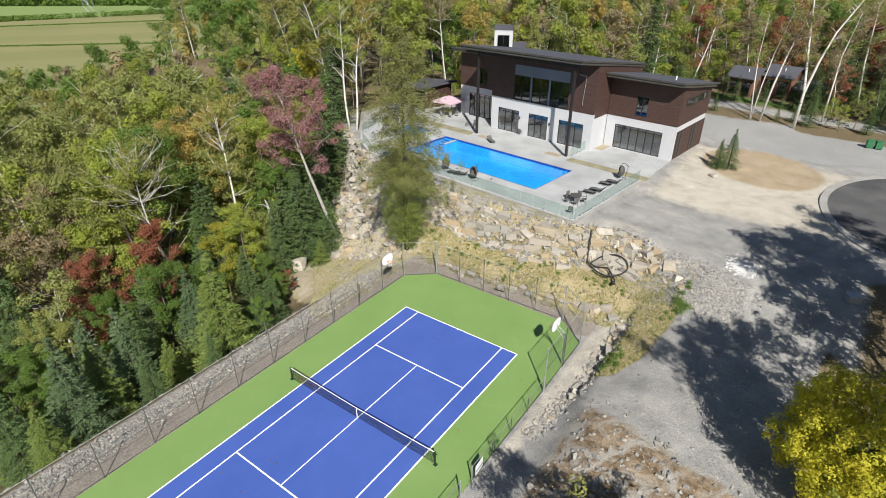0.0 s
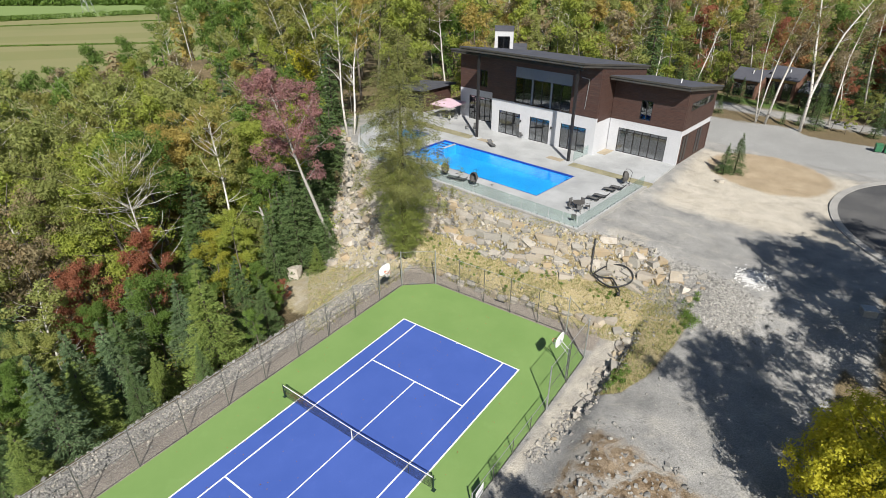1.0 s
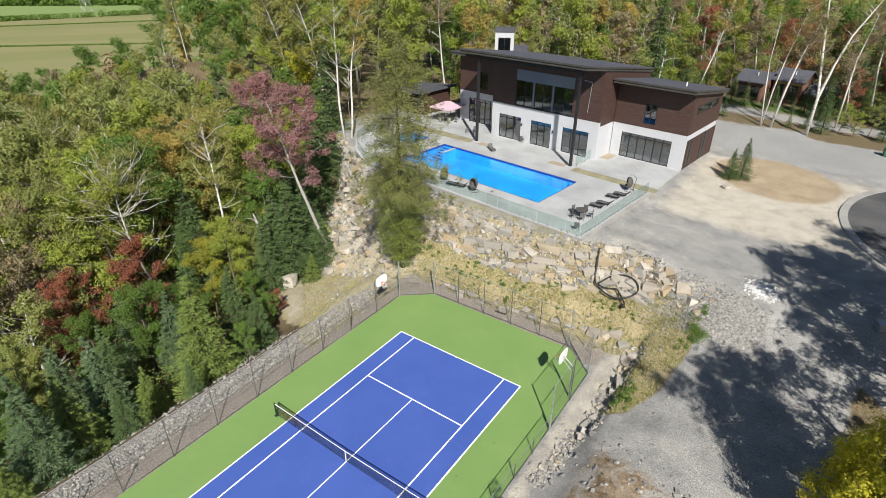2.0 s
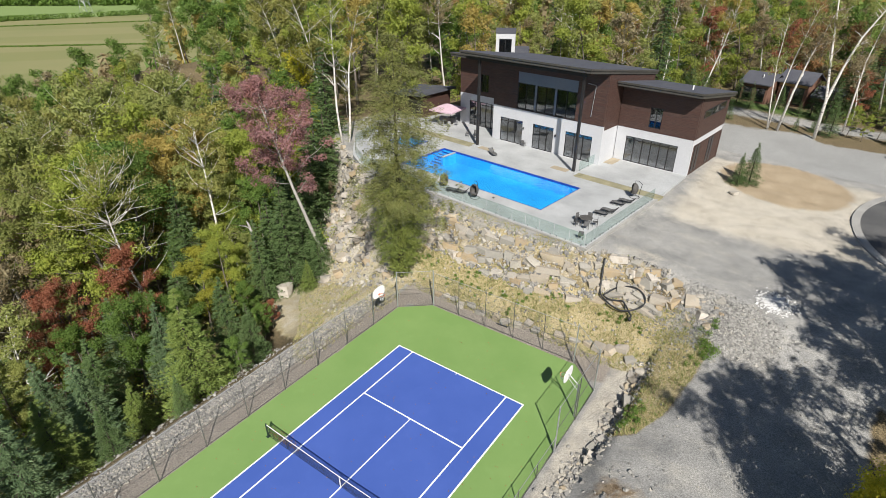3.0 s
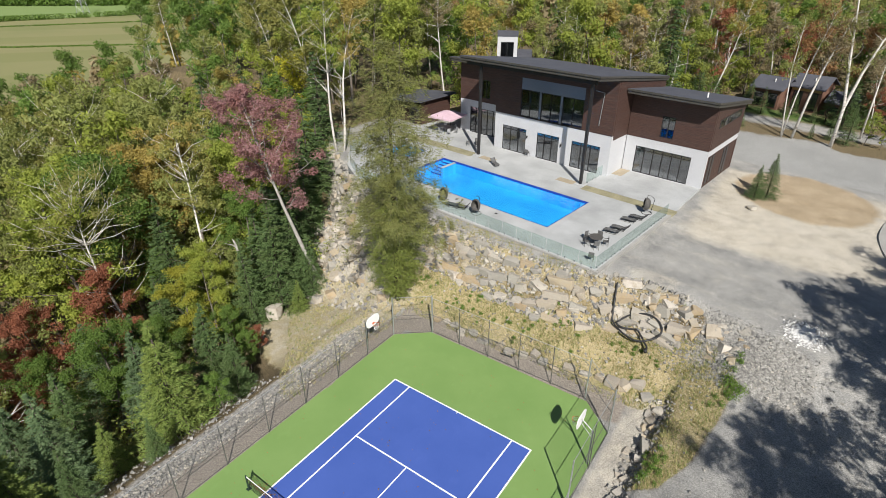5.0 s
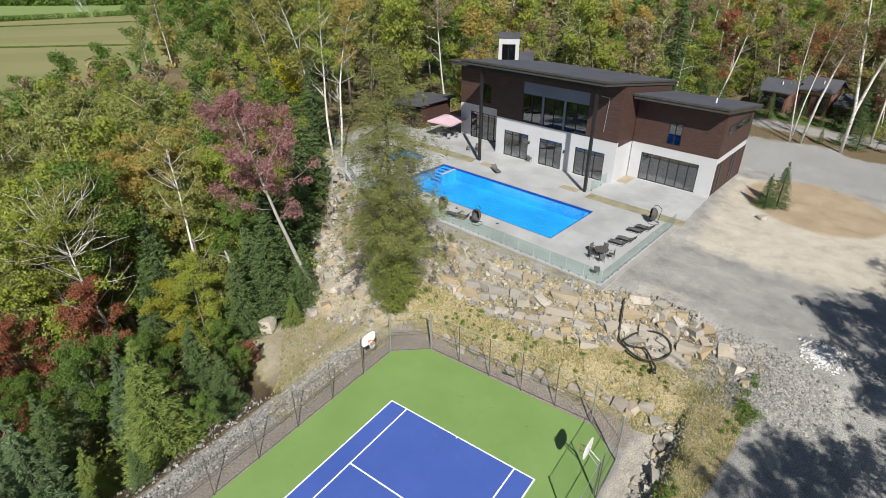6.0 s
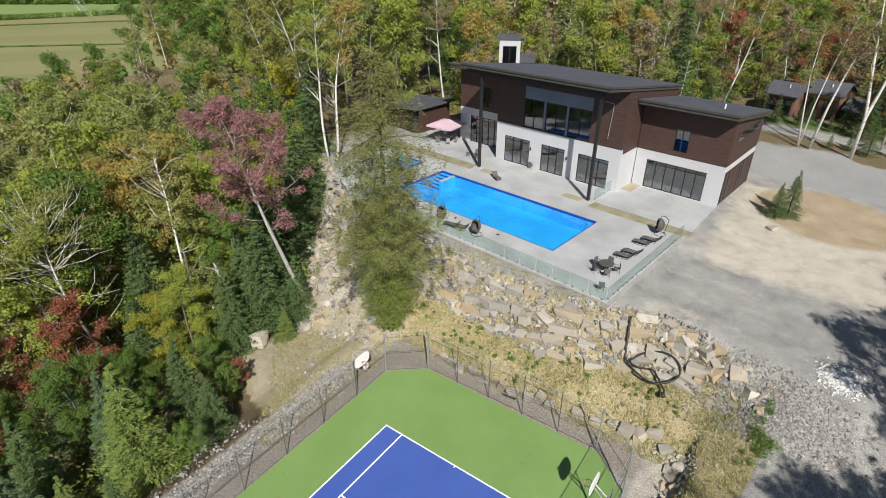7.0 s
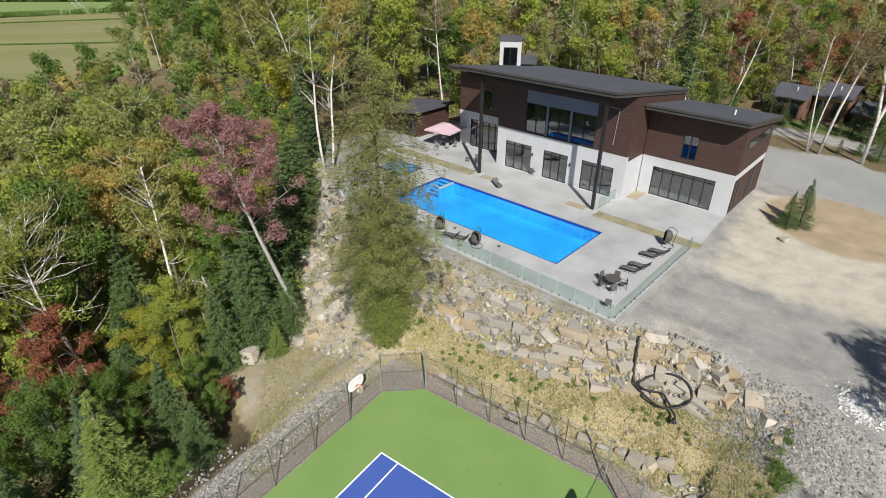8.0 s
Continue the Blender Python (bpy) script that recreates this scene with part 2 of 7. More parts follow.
def ground_material():
    """Earth, gravel, sand, dry grass, crushed stone and leaf litter, by the areas written into the sheet."""
    k = Mat("ground", 0.95, 0.0, 0.2)
    a, b, e = k.node("Attribute"), k.node("Attribute"), k.node("Attribute")
    a.attribute_name, b.attribute_name, e.attribute_name = "area_a", "area_b", "area_c"
    sc = k.node("SeparateColor", Color=e.outputs["Color"])
    sa, sb = k.node("SeparateColor", Color=a.outputs["Color"]), k.node("SeparateColor", Color=b.outputs["Color"])
    rag = k.math("SUBTRACT", k.noise(0.9, 6, 0.65), 0.5)
    fine, mid, grit = k.noise(9.0, 4, 0.6), k.noise(0.45, 5, 0.6), k.noise(13.0, 4, 0.7)

    def mask(s, soft=0.16, ragged=0.75):
        v = k.math("ADD", s, k.math("MULTIPLY", rag, ragged))
        n = k.node("MapRange", Value=v)
        n.inputs[1].default_value, n.inputs[2].default_value = 0.5 - soft, 0.5 + soft
        return n.outputs[0]

    litter = k.mix(k.ramp(fine, (0.35, 0.0), (0.68, 1.0)), (0.075, 0.062, 0.036), (0.235, 0.18, 0.105))
    gravel = k.mix(k.ramp(mid, (0.32, 0.0), (0.68, 1.0)), (0.215, 0.214, 0.208), (0.335, 0.328, 0.312))
    tracks = k.noise(1.0, 4, 0.6, k.node("Mapping", Vector=k.place(), Rotation=(0.0, 0.0, 0.55), Scale=(0.55, 0.9, 1.0)).outputs[0], 0.7)
    gravel = k.mix(k.ramp(tracks, (0.5, 0.0), (0.72, 0.35)), gravel, (0.46, 0.43, 0.37))
    sand = k.mix(k.ramp(mid, (0.3, 0.0), (0.7, 1.0)), (0.40, 0.362, 0.298), (0.50, 0.462, 0.395))
    grass = k.mix(k.ramp(fine, (0.36, 0.0), (0.64, 1.0)), (0.29, 0.235, 0.12), (0.45, 0.385, 0.235))
    green = k.ramp(k.noise(0.55, 5, 0.7), (0.54, 0.0), (0.68, 0.6))
    grass = k.mix(green, grass, (0.13, 0.165, 0.045))
    crush = k.mix(k.ramp(k.voronoi(7.0, out="Color"), (0.2, 0.0), (0.8, 1.0)), (0.22, 0.214, 0.2), (0.36, 0.348, 0.325))
    dirt = k.mix(k.ramp(mid, (0.3, 0.0), (0.7, 1.0)), (0.30, 0.235, 0.155), (0.39, 0.315, 0.22))
    c = k.mix(mask(sa.outputs[2]), litter, grass)
    c = k.mix(mask(sa.outputs[0]), c, gravel)
    c = k.mix(mask(sa.outputs[1], 0.3, 1.1), c, sand)
    c = k.mix(mask(sb.outputs[0]), c, crush)
    c = k.mix(mask(sb.outputs[1]), c, dirt)
    lawn = k.mix(fine, (0.06, 0.11, 0.025), (0.11, 0.17, 0.045))
    c = k.mix(mask(sb.outputs[2]), c, lawn)
    clay = k.mix(k.ramp(fine, (0.35, 0.0), (0.65, 1.0)), (0.205, 0.178, 0.152), (0.30, 0.268, 0.235))
    c = k.mix(mask(sc.outputs[0], 0.1, 0.3), c, clay)
    rough = k.mix(k.ramp(k.noise(1.5, 5, 0.7), (0.36, 0.0), (0.62, 1.0)), (0.115, 0.078, 0.045), (0.30, 0.235, 0.165))
    rough = k.mix(k.ramp(k.noise(0.5, 5, 0.65, distortion=0.8), (0.5, 0.0), (0.6, 0.85)), rough, (0.34, 0.325, 0.295))
    c = k.mix(mask(sc.outputs[1], 0.2, 1.3), c, rough)
    drive = k.mix(k.ramp(k.noise(0.16, 4), (0.35, 0.0), (0.7, 1.0)), (0.275, 0.275, 0.268), (0.32, 0.32, 0.312))
    c = k.mix(mask(sc.outputs[2], 0.12, 0.35), c, drive)
    c = k.mix(0.6, c, k.ramp(grit, (0.32, 0.1), (0.68, 0.9)), "OVERLAY")
    k.color(c)
    k.bump(k.math("ADD", k.math("MULTIPLY", fine, 1.2), grit), 0.55, 0.05)
    return k.m


M["ground"] = ground_material()


def field_material():
    k = Mat("farm fields", 0.95, 0.0, 0.1)
    at = k.place()
    turn = k.node("Mapping", Vector=at, Rotation=(0.0, 0.0, 0.62)).outputs[0]
    wave = k.node("TexWave", Scale=0.0045, Distortion=1.5)
    k.set(wave.inputs["Vector"], turn)
    c = k.mix(k.ramp(wave.outputs["Fac"], (0.35, 0.0), (0.5, 1.0)), (0.215, 0.215, 0.095), (0.24, 0.23, 0.11))
    c = k.mix(k.ramp(k.noise(0.02, 4), (0.45, 0.0), (0.7, 0.3)), c, (0.17, 0.20, 0.08))
    sep = k.node("SeparateXYZ", Vector=at)
    far = k.math("ADD", k.math("MULTIPLY", sep.outputs["X"], -0.92), k.math("MULTIPLY", sep.outputs["Y"], 0.39))
    c = k.mix(k.math("GREATER_THAN", far, 572.0), c, (0.2, 0.27, 0.1))
    k.color(c)
    return k.m


M["field"] = field_material()


def stone_material(name, tones):
    k = Mat(name, 0.9, 0.0, 0.25)
    n = k.node("ValToRGB", Fac=k.random())
    r = n.color_ramp
    r.interpolation = "CONSTANT"
    while len(r.elements) < len(tones):
        r.elements.new(0.5)
    for i, (e, col) in enumerate(zip(r.elements, tones)):
        e.position, e.color = i / len(tones), (*col, 1.0)
    c = k.mix(k.ramp(k.noise(2.2, 5, 0.65), (0.35, 0.0), (0.7, 0.6)), n.outputs["Color"], (0.34, 0.315, 0.275))
    c = k.mix(k.ramp(k.noise(1.1, 4, 0.7), (0.58, 0.0), (0.72, 0.55)), c, (0.31, 0.23, 0.13))
    c = k.mix(0.35, c, k.ramp(k.noise(26, 3), (0.3, 0.25), (0.7, 0.8)), "OVERLAY")
    k.color(c).bump(k.noise(7.0, 5, 0.7), 0.6, 0.06)
    return k.m


M["stone"] = stone_material("quarried wall stone", [(0.39, 0.36, 0.31), (0.29, 0.275, 0.245), (0.40, 0.345, 0.27), (0.31, 0.295, 0.26), (0.52, 0.475, 0.42), (0.36, 0.275, 0.165), (0.36, 0.32, 0.265), (0.40, 0.33, 0.23), (0.41, 0.375, 0.33)])
k = Mat("broken rock", 0.9, 0.0, 0.25)
k.color(k.mix(0.35, k.ramp(k.island(), (0.0, (0.16, 0.155, 0.15)), (0.5, (0.28, 0.27, 0.25)), (0.85, (0.38, 0.355, 0.31)), (1.0, (0.5, 0.46, 0.39))), k.noise(24, 3), "OVERLAY")).bump(k.noise(9.0, 4), 0.5, 0.04)
M["rubble"] = k.m
k = Mat("grey blasted rubble", 0.9, 0.0, 0.25)
k.color(k.mix(0.35, k.ramp(k.island(), (0.0, (0.17, 0.166, 0.158)), (0.5, (0.26, 0.253, 0.238)), (0.88, (0.34, 0.328, 0.303)), (1.0, (0.42, 0.39, 0.34))), k.noise(24, 3), "OVERLAY")).bump(k.noise(9.0, 4), 0.5, 0.04)
M["rubble_dark"] = k.m
M["white_rock"] = speckled("fresh white rock", (0.55, 0.55, 0.55), (0.72, 0.71, 0.69), 2.0, 30, 0.9, 0.4, 0.02)
k = Mat("dry grass blades", 0.9, 0.0, 0.2)
k.color(k.ramp(k.island(), (0.0, (0.26, 0.21, 0.09)), (0.4, (0.38, 0.33, 0.16)), (0.68, (0.46, 0.41, 0.23)), (0.76, (0.2, 0.24, 0.07)), (1.0, (0.11, 0.17, 0.04))))
M["grass_blades"] = k.m


# ---- mesh helpers ----
def empty(name, m=None, label="", category="", group="", kind=""):
    ob = new(name)
    ob.empty_display_size = 0.3
    if m is not None:
        ob.matrix_basis = m
    return tagged(ob, label, category, group, kind)


def finish(bm, name, material, smooth=False):
    me = bpy.data.meshes.new(name)
    bm.normal_update()
    bm.to_mesh(me)
    bm.free()
    for mat in material if isinstance(material, (list, tuple)) else [material]:
        me.materials.append(mat)
    if smooth:
        for poly in me.polygons:
            poly.use_smooth = True
    return me


def part(name, bm, material, parent=None, label="", m=None, smooth=False):
    """Links a bmesh (or a mesh) as one object, under a thing or a part where one is given."""
    me = bm if isinstance(bm, bpy.types.Mesh) else finish(bm, name, material, smooth)
    ob = new(name, me)
    if parent is not None:
        ob.parent = parent
    if m is not None:
        ob.matrix_basis = m
    return tagged(ob, label)


def add_box(bm, x0, x1, y0, y1, z0, z1, bevel=0.0):
    made = bmesh.ops.create_cube(bm, size=1.0, matrix=Matrix.Translation(((x0 + x1) / 2, (y0 + y1) / 2, (z0 + z1) / 2)) @ Matrix.Diagonal((abs(x1 - x0), abs(y1 - y0), abs(z1 - z0), 1)))
    if bevel:
        edges = {e for v in made["verts"] for e in v.link_edges}
        bmesh.ops.bevel(bm, geom=list(edges), offset=bevel, segments=1, affect="EDGES")
    return bm


def box(x0, x1, y0, y1, z0, z1, bevel=0.0):
    return add_box(bmesh.new(), x0, x1, y0, y1, z0, z1, bevel)


def add_rod(bm, a, b, r, r2=None, sides=6):
    """A round bar from a to b."""
    a, b = Vector(a), Vector(b)
    way = b - a
    m = Matrix.Translation((a + b) / 2) @ way.to_track_quat("Z", "Y").to_matrix().to_4x4()
    bmesh.ops.create_cone(bm, cap_ends=True, segments=sides, radius1=r, radius2=r if r2 is None else r2, depth=way.length, matrix=m)
    return bm


def rod(a, b, r, r2=None, sides=6):
    return add_rod(bmesh.new(), a, b, r, r2, sides)


def add_tube(bm, pts, radii, sides=6):
    """A bar that bends through pts, with a radius for each."""
    rings = []
    for i, p in enumerate(pts):
        way = (Vector(pts[min(i + 1, len(pts) - 1)]) - Vector(pts[max(i - 1, 0)])).normalized()
        side = way.cross(Vector((0.31, 0.95, 0.05))).normalized()
        up = side.cross(way)
        rings.append([bm.verts.new(Vector(p) + radii[i] * (math.cos(6.2832 * k / sides) * side + math.sin(6.2832 * k / sides) * up)) for k in range(sides)])
    for r0, r1 in zip(rings, rings[1:]):
        for k in range(sides):
            bm.faces.new((r0[k], r0[(k + 1) % sides], r1[(k + 1) % sides], r1[k]))
    bm.faces.new(rings[0][::-1])
    bm.faces.new(rings[-1])
    return bm


def prism(outline, z0, z1):
    """An upright block over an outline (anticlockwise)."""
    bm = bmesh.new()
    low = [bm.verts.new((x, y, z0)) for x, y in outline]
    top = [bm.verts.new((x, y, z1)) for x, y in outline]
    n = len(outline)
    bm.faces.new(low[::-1])
    bm.faces.new(top)
    for i in range(n):
        bm.faces.new((low[i], low[(i + 1) % n], top[(i + 1) % n], top[i]))
    return bm


def pydata(name, verts, faces, material):
    me = bpy.data.meshes.new(name)
    me.from_pydata(verts, [], faces)
    me.materials.append(material)
    me.update()
    return me


def smooth01(v):
    v = min(1.0, max(0.0, v))
    return v * v * (3 - 2 * v)


def along(x, table):
    """Straight-line reading of a table of (x, value)."""
    if x <= table[0][0]:
        return table[0][1]
    for (xa, va), (xb, vb) in zip(table, table[1:]):
        if x <= xb:
            return va + (vb - va) * (x - xa) / (xb - xa)
    return table[-1][1]


# ---- the plan ----
HOUSE = pose(5.66, 48.64, 5.0, 0, 0, -7.0)  # the garage wing's corner; u along the front, v to the back
HOUSE_INV = HOUSE.inverted()
WALL_TOP = [(-60, 52.0), (-45, 44.0), (-36, 35.6), (-27, 30.3), (-22, 27.0), (-16, 26.5), (-9, 26.2), (0, 25.3), (3, 26.0), (6, 27.6), (10, 27.6), (14, 26.9), (18, 25.6), (24, 22.0), (34, 12.0)]
VERGE = [(11.5, 11.4), (12.5, 12.7), (14.6, 13.6), (18.6, 14.3), (22, 14.6), (25, 12.8)]
LEDGE = [(-20, 9.2), (5, 9.8), (8, 10.3), (12, 10.9), (17, 10.9), (19, 11.0), (20, 10.6)]


def house_uv(x, y):
    p = HOUSE_INV @ Vector((x, y, 5.0))
    return p.x, p.y


def ground_height(x, y):
    plateau = 4.9 - 0.75 * smooth01((x - 1.5) / 13) * (1 - 0.45 * smooth01((y - 36) / 10) * (1 - smooth01((x - 12) / 8))) - 0.3 * smooth01((y - 58) / 20)
    low = -0.06 if x > -11.5 else -0.06 - 0.34 * (-11.5 - x) * smooth01((-11.5 - x) / 4) if x > -40 else -9.75 + 0.03 * min(60.0, -40 - x)
    if x < -11.5:
        low = max(low, -10.0)
        steep = along(-11.5 - x, [(0, -0.06), (1.2, -0.2), (3.0, -1.9), (8.0, -6.0), (14, -8.2), (22, -9.7), (28, -10.0)])
        if x > -40:
            low += (min(low, steep) - low) * smooth01((14 - y) / 9)
    d = y - along(x, WALL_TOP)
    foot, mid = along(x, [(-30, -9), (-20, -8), (-13, -8.3), (-8, -7.6), (0, -6.7), (6, -9.0), (10, -9.4), (20, -9.0)]), along(x, [(-14, 0.5), (-8, 0.42), (7, 0.4), (10, 0.5), (12, 0.58), (30, 0.58)])
    rise = along(d, [(foot, 0.0), (foot + 0.42 * -foot, mid * 0.72), (-2.8, mid), (-0.4, 0.95), (0.3, 1.0)])
    if x > 9.0:
        ledge = along(y, LEDGE)
        path = along(y, [(-30, 0.9), (0, 1.3), (10, 1.75), (16, 1.9), (20, 2.35), (23, 3.1), (26.5, 3.9), (32, 4.1)])
        path *= smooth01((x - ledge + 0.15) / (0.3 + along(y, [(0, 6.0), (6, 4.0), (10, 0.9), (30, 0.9)]))) * 0.55 + 0.45 * smooth01((x - ledge) / 4.5)
        east = max(0.0, min(1.0, (x - 9.3) / 1.2))
        hill = low + (plateau - low) * rise
        low_e = low + (path - low) * east
        z = max(low_e, hill if x < 13.5 else min(hill, path + 0.9))
        if x > 17:
            z = max(low_e, hill) * (1 - smooth01((x - 17) / 3)) + low_e * smooth01((x - 17) / 3)
        if y > 26:
            z = z + (plateau - z) * smooth01((y - 26) / 5)
    else:
        z = low + (plateau - low) * rise
    if y > 78 and x < -20:
        z -= 0.05 * (y - 78) * smooth01((-20 - x) / 40)
    if x < -100:
        z += (-24 - z) * smooth01((-100 - x) / 90)
    if y > 300:
        z += (-24 - z) * smooth01((y - 300) / 150)
    return z


def under_deck(x, y):
    u, v = house_uv(x, y)
    return -34 < u < -0.6 and -21.6 < v < -9.3


def ground_z(x, y):
    z = ground_height(x, y)
    return z + 0.09 * noise.noise((x * 0.5, y * 0.5, 0.0)) + 0.04 * noise.noise((x * 1.7, y * 1.7, 3.0))


def bump01(x, lo, hi, soft):
    return smooth01((x - lo) / soft + 0.5) * smooth01((hi - x) / soft + 0.5)


def areas(x, y):
    """What covers the ground: gravel, sand, dry grass; crushed stone, bare dirt, lawn."""
    top = along(x, WALL_TOP)
    d = y - top
    u, v = house_uv(x, y)
    plateau = smooth01((d + 0.6) / 1.2) * smooth01((x + 42) / 4)
    yard = plateau * smooth01((84 - 0.25 * max(0, x - 5) - y) / 3) * smooth01((60 - x) / 4)
    behind = smooth01((v - 5) / 3) * smooth01((-3 - u) / 3)
    yard *= 1 - behind
    wood_east = smooth01((x - 24.5) / 3) * smooth01((33 - y) / 3)
    gravel = max(yard, bump01(x, 9.0, 24, 1.5) * bump01(y, -25, 28, 2) * (1 - smooth01((-0.2 - d) / 0.8) * bump01(x, 0, 13.4, 1.2) * bump01(y, 18.6, 30, 1)))
    gravel = max(gravel, bump01(x, -10.6, 11.5, 0.6) * bump01(y, -20, 18.9, 0.8))
    gravel *= 1 - wood_east
    gravel *= 1 - bump01(y, along(x, [(8, 75.9), (15, 76.2), (23, 74.0), (30, 72.6), (60, 70)]), 79.6 + 0.1 * x, 0.8) * smooth01((x + 5) / 4)
    gravel *= 1 - smooth01((y - 84.6 - 0.1 * x) / 1.5)
    brush = bump01(x, 12, 24, 3) * bump01(y, -20, 8.0 - 0.2 * (x - 14), 3)
    gravel *= 1 - 0.62 * brush
    sand = yard * bump01(x, 6.5, 24.5, 3) * bump01(y, 37.5, 58, 3) * 0.8
    sand = max(sand, bump01(x, 9.0, along(y, LEDGE) + 0.2, 0.4) * bump01(y, 2, 20, 2) * 0.62)
    sand = max(sand, 0.45 * bump01(x, 5, 9, 2) * bump01(y, 27.5, 29.5, 1))
    grass = bump01(x, -23, 13.5, 1.5) * smooth01((y - 18.6) / 0.6 + 0.5) * smooth01((-2.4 - d) / 0.8 + 0.5)
    grass = max(grass, bump01(x, -24, -9.6, 1.0) * bump01(y, 7.5 - 0.3 * (x + 10), 24, 1.5) * smooth01((y - (3.5 - 0.55 * (x + 10))) / 3))
    soil = 0.95 * bump01(x, -38, 9.5, 1.5) * bump01(d, -6.0 if x < -13 else -3.2, 0.4, 0.8)
    grass = max(grass, 0.5 * bump01(x, -13, 9.5, 1.5) * bump01(d, -3.2, 0.2, 0.6), 0.9 * bump01(x, -22, 3, 1) * bump01(d, -0.9, 1.6, 0.6) * (1 - 0.5 * smooth01((x - 1) / 2)))
    crush = bump01(x, -12.4, -10.2, 0.5) * smooth01((17 - y) / 4)
    crush = max(crush, bump01(x, 11.5, 18.5, 2.0) * bump01(d, -5.2, 0.0, 1.2) * 0.95)
    grass = max(grass, 0.8 * brush * (0.5 + 0.5 * noise.noise((x * 0.35, y * 0.35, 7.0))))
    oval = 1 - math.hypot((x - 14.8) / 6.5, (y - 53.9) / 6.5)
    sand = max(sand, (0.85 if x < -13 else 0.2) * soil, 0.25 * bump01(x, -10.6, -8.6, 0.4) * bump01(y, -20, 18.6, 0.6), 0.3 * bump01(x, -9.5, 9, 1) * bump01(y, 17.4, 19.6, 0.5))
    sand = max(sand, 0.5 * bump01(x, -24, -10.5, 1.5) * bump01(y, 7.5 - 0.3 * (x + 10), 23, 2) * smooth01((y - (3.5 - 0.55 * (x + 10))) / 3))
    gravel = max(gravel, (0.3 if x < -13 else 0.4) * soil)
    dirt = max(smooth01(oval * 2.2 + 0.5), (0.3 if x < -13 else 0.36) * soil)
    gravel = max(gravel, bump01(y, 79.4 + 0.1 * x, 84.4 + 0.12 * x, 0.8) * smooth01((x + 12) / 4))
    lawn = 0.8 * bump01(y, 86.5, 95, 1.5) * bump01(x, -6, 16, 3)
    verge = bump01(x, along(y, LEDGE) - 0.3, along(y, VERGE), 1.5) * bump01(y, 11.8, 25, 1.5)
    grass, gravel = max(grass, 0.95 * verge), gravel * (1 - verge)
    clay = max(bump01(x, -10.7, -8.5, 0.5) * bump01(y, -22, 17.2, 1), bump01(x, -10.2, 8.9, 1.2) * bump01(y, 16.9, 19.3, 0.5))
    clay = max(clay, 0.35 * bump01(x, 8.5, along(y, LEDGE), 0.5) * bump01(y, 2, 20, 2))
    drive = bump01(y, 62.2 - 0.08 * x, along(x, [(8, 75.9), (15, 76.2), (23, 74.0), (30, 72.6), (60, 70)]), 1.2) * smooth01((x - 1.5) / 3) * smooth01((60 - x) / 4)
    return (gravel, sand, grass), (crush, dirt, lawn), (clay, 1.15 * brush, drive)


def build_ground():
    """One sheet, fine near the house and court and coarse to the horizon."""
    def steps(lo, hi, fine, far_lo, far_hi):
        mid = list(np.arange(lo, hi + fine / 2, fine))
        out_hi, s, p = [], fine, hi
        while p < far_hi:
            s *= 1.22
            p += s
            out_hi.append(p)
        out_lo, s, p = [], fine, lo
        while p > far_lo:
            s *= 1.22
            p -= s
            out_lo.append(p)
        return out_lo[::-1] + mid + out_hi
    xs, ys = steps(-40, 32, 0.4, -2500, 2500), steps(-14, 62, 0.4, -2500, 3000)
    verts, a, b, e = [], [], [], []
    for y in ys:
        for x in xs:
            z = ground_z(x, y)
            if under_deck(x, y):
                z = 3.2
            if -8.6 < x < 8.6 and -20 < y < 17.4:
                z = -0.12
            verts.append((x, y, z))
            p, q, r = areas(x, y)
            a.extend((*p, 1.0))
            b.extend((*q, 1.0))
            e.extend((*r, 1.0))
    w = len(xs)
    faces = [(j * w + i, j * w + i + 1, (j + 1) * w + i + 1, (j + 1) * w + i) for j in range(len(ys) - 1) for i in range(w - 1)]
    me = pydata("ground", verts, faces, M["ground"])
    for title, data in (("area_a", a), ("area_b", b), ("area_c", e)):
        me.color_attributes.new(title, "FLOAT_COLOR", "POINT").data.foreach_set("color", data)
    me.materials.append(M["field"])
    for poly in me.polygons:
        poly.use_smooth = True
        x, y, _ = poly.center
        if x < -150:
            poly.material_index = 1
    return tagged(new("ground", me), "uneven ground of pale gravel, sand, dry grass and leaf litter", "ground", kind="structure")


build_ground()


# ---- tennis court ----
def chamfered(x, y0, y1, cut):
    return [(-x, y0), (x, y0), (x, y1 - cut), (x - cut, y1), (-x + cut, y1), (-x, y1 - cut)]


court = part("court", prism([(-8.75, -18.2), (8.75, -18.2), (8.75, 15.9), (6.6, 17.75), (-6.6, 17.75), (-8.85, 15.8)], -0.2, 0.0), M["court_green"])
tagged(court, "green acrylic tennis court surround with chamfered corners", "court", kind="structure")
part("playing_surface", box(-5.46, 5.46, -11.86, 11.86, -0.02, 0.006), M["court_blue"], court, "blue acrylic playing surface")
for x0, x1, y0, y1 in ((-5.485, -5.385, -11.885, 11.885), (5.385, 5.485, -11.885, 11.885), (-4.165, -4.065, -11.785, 11.785), (4.065, 4.165, -11.785, 11.785),
                       (-5.385, 5.385, 11.785, 11.885), (-5.385, 5.385, -11.885, -11.785), (-4.065, 4.065, 6.35, 6.45), (-4.065, 4.065, -6.45, -6.35), (-0.04, 0.04, -6.35, 6.35)):
    part("court_line", box(x0, x1, y0, y1, 0.0, 0.011), M["line"], court)
part("court_line", box(-0.04, 0.04, 11.68, 11.785, 0.0, 0.011), M["line"], court)


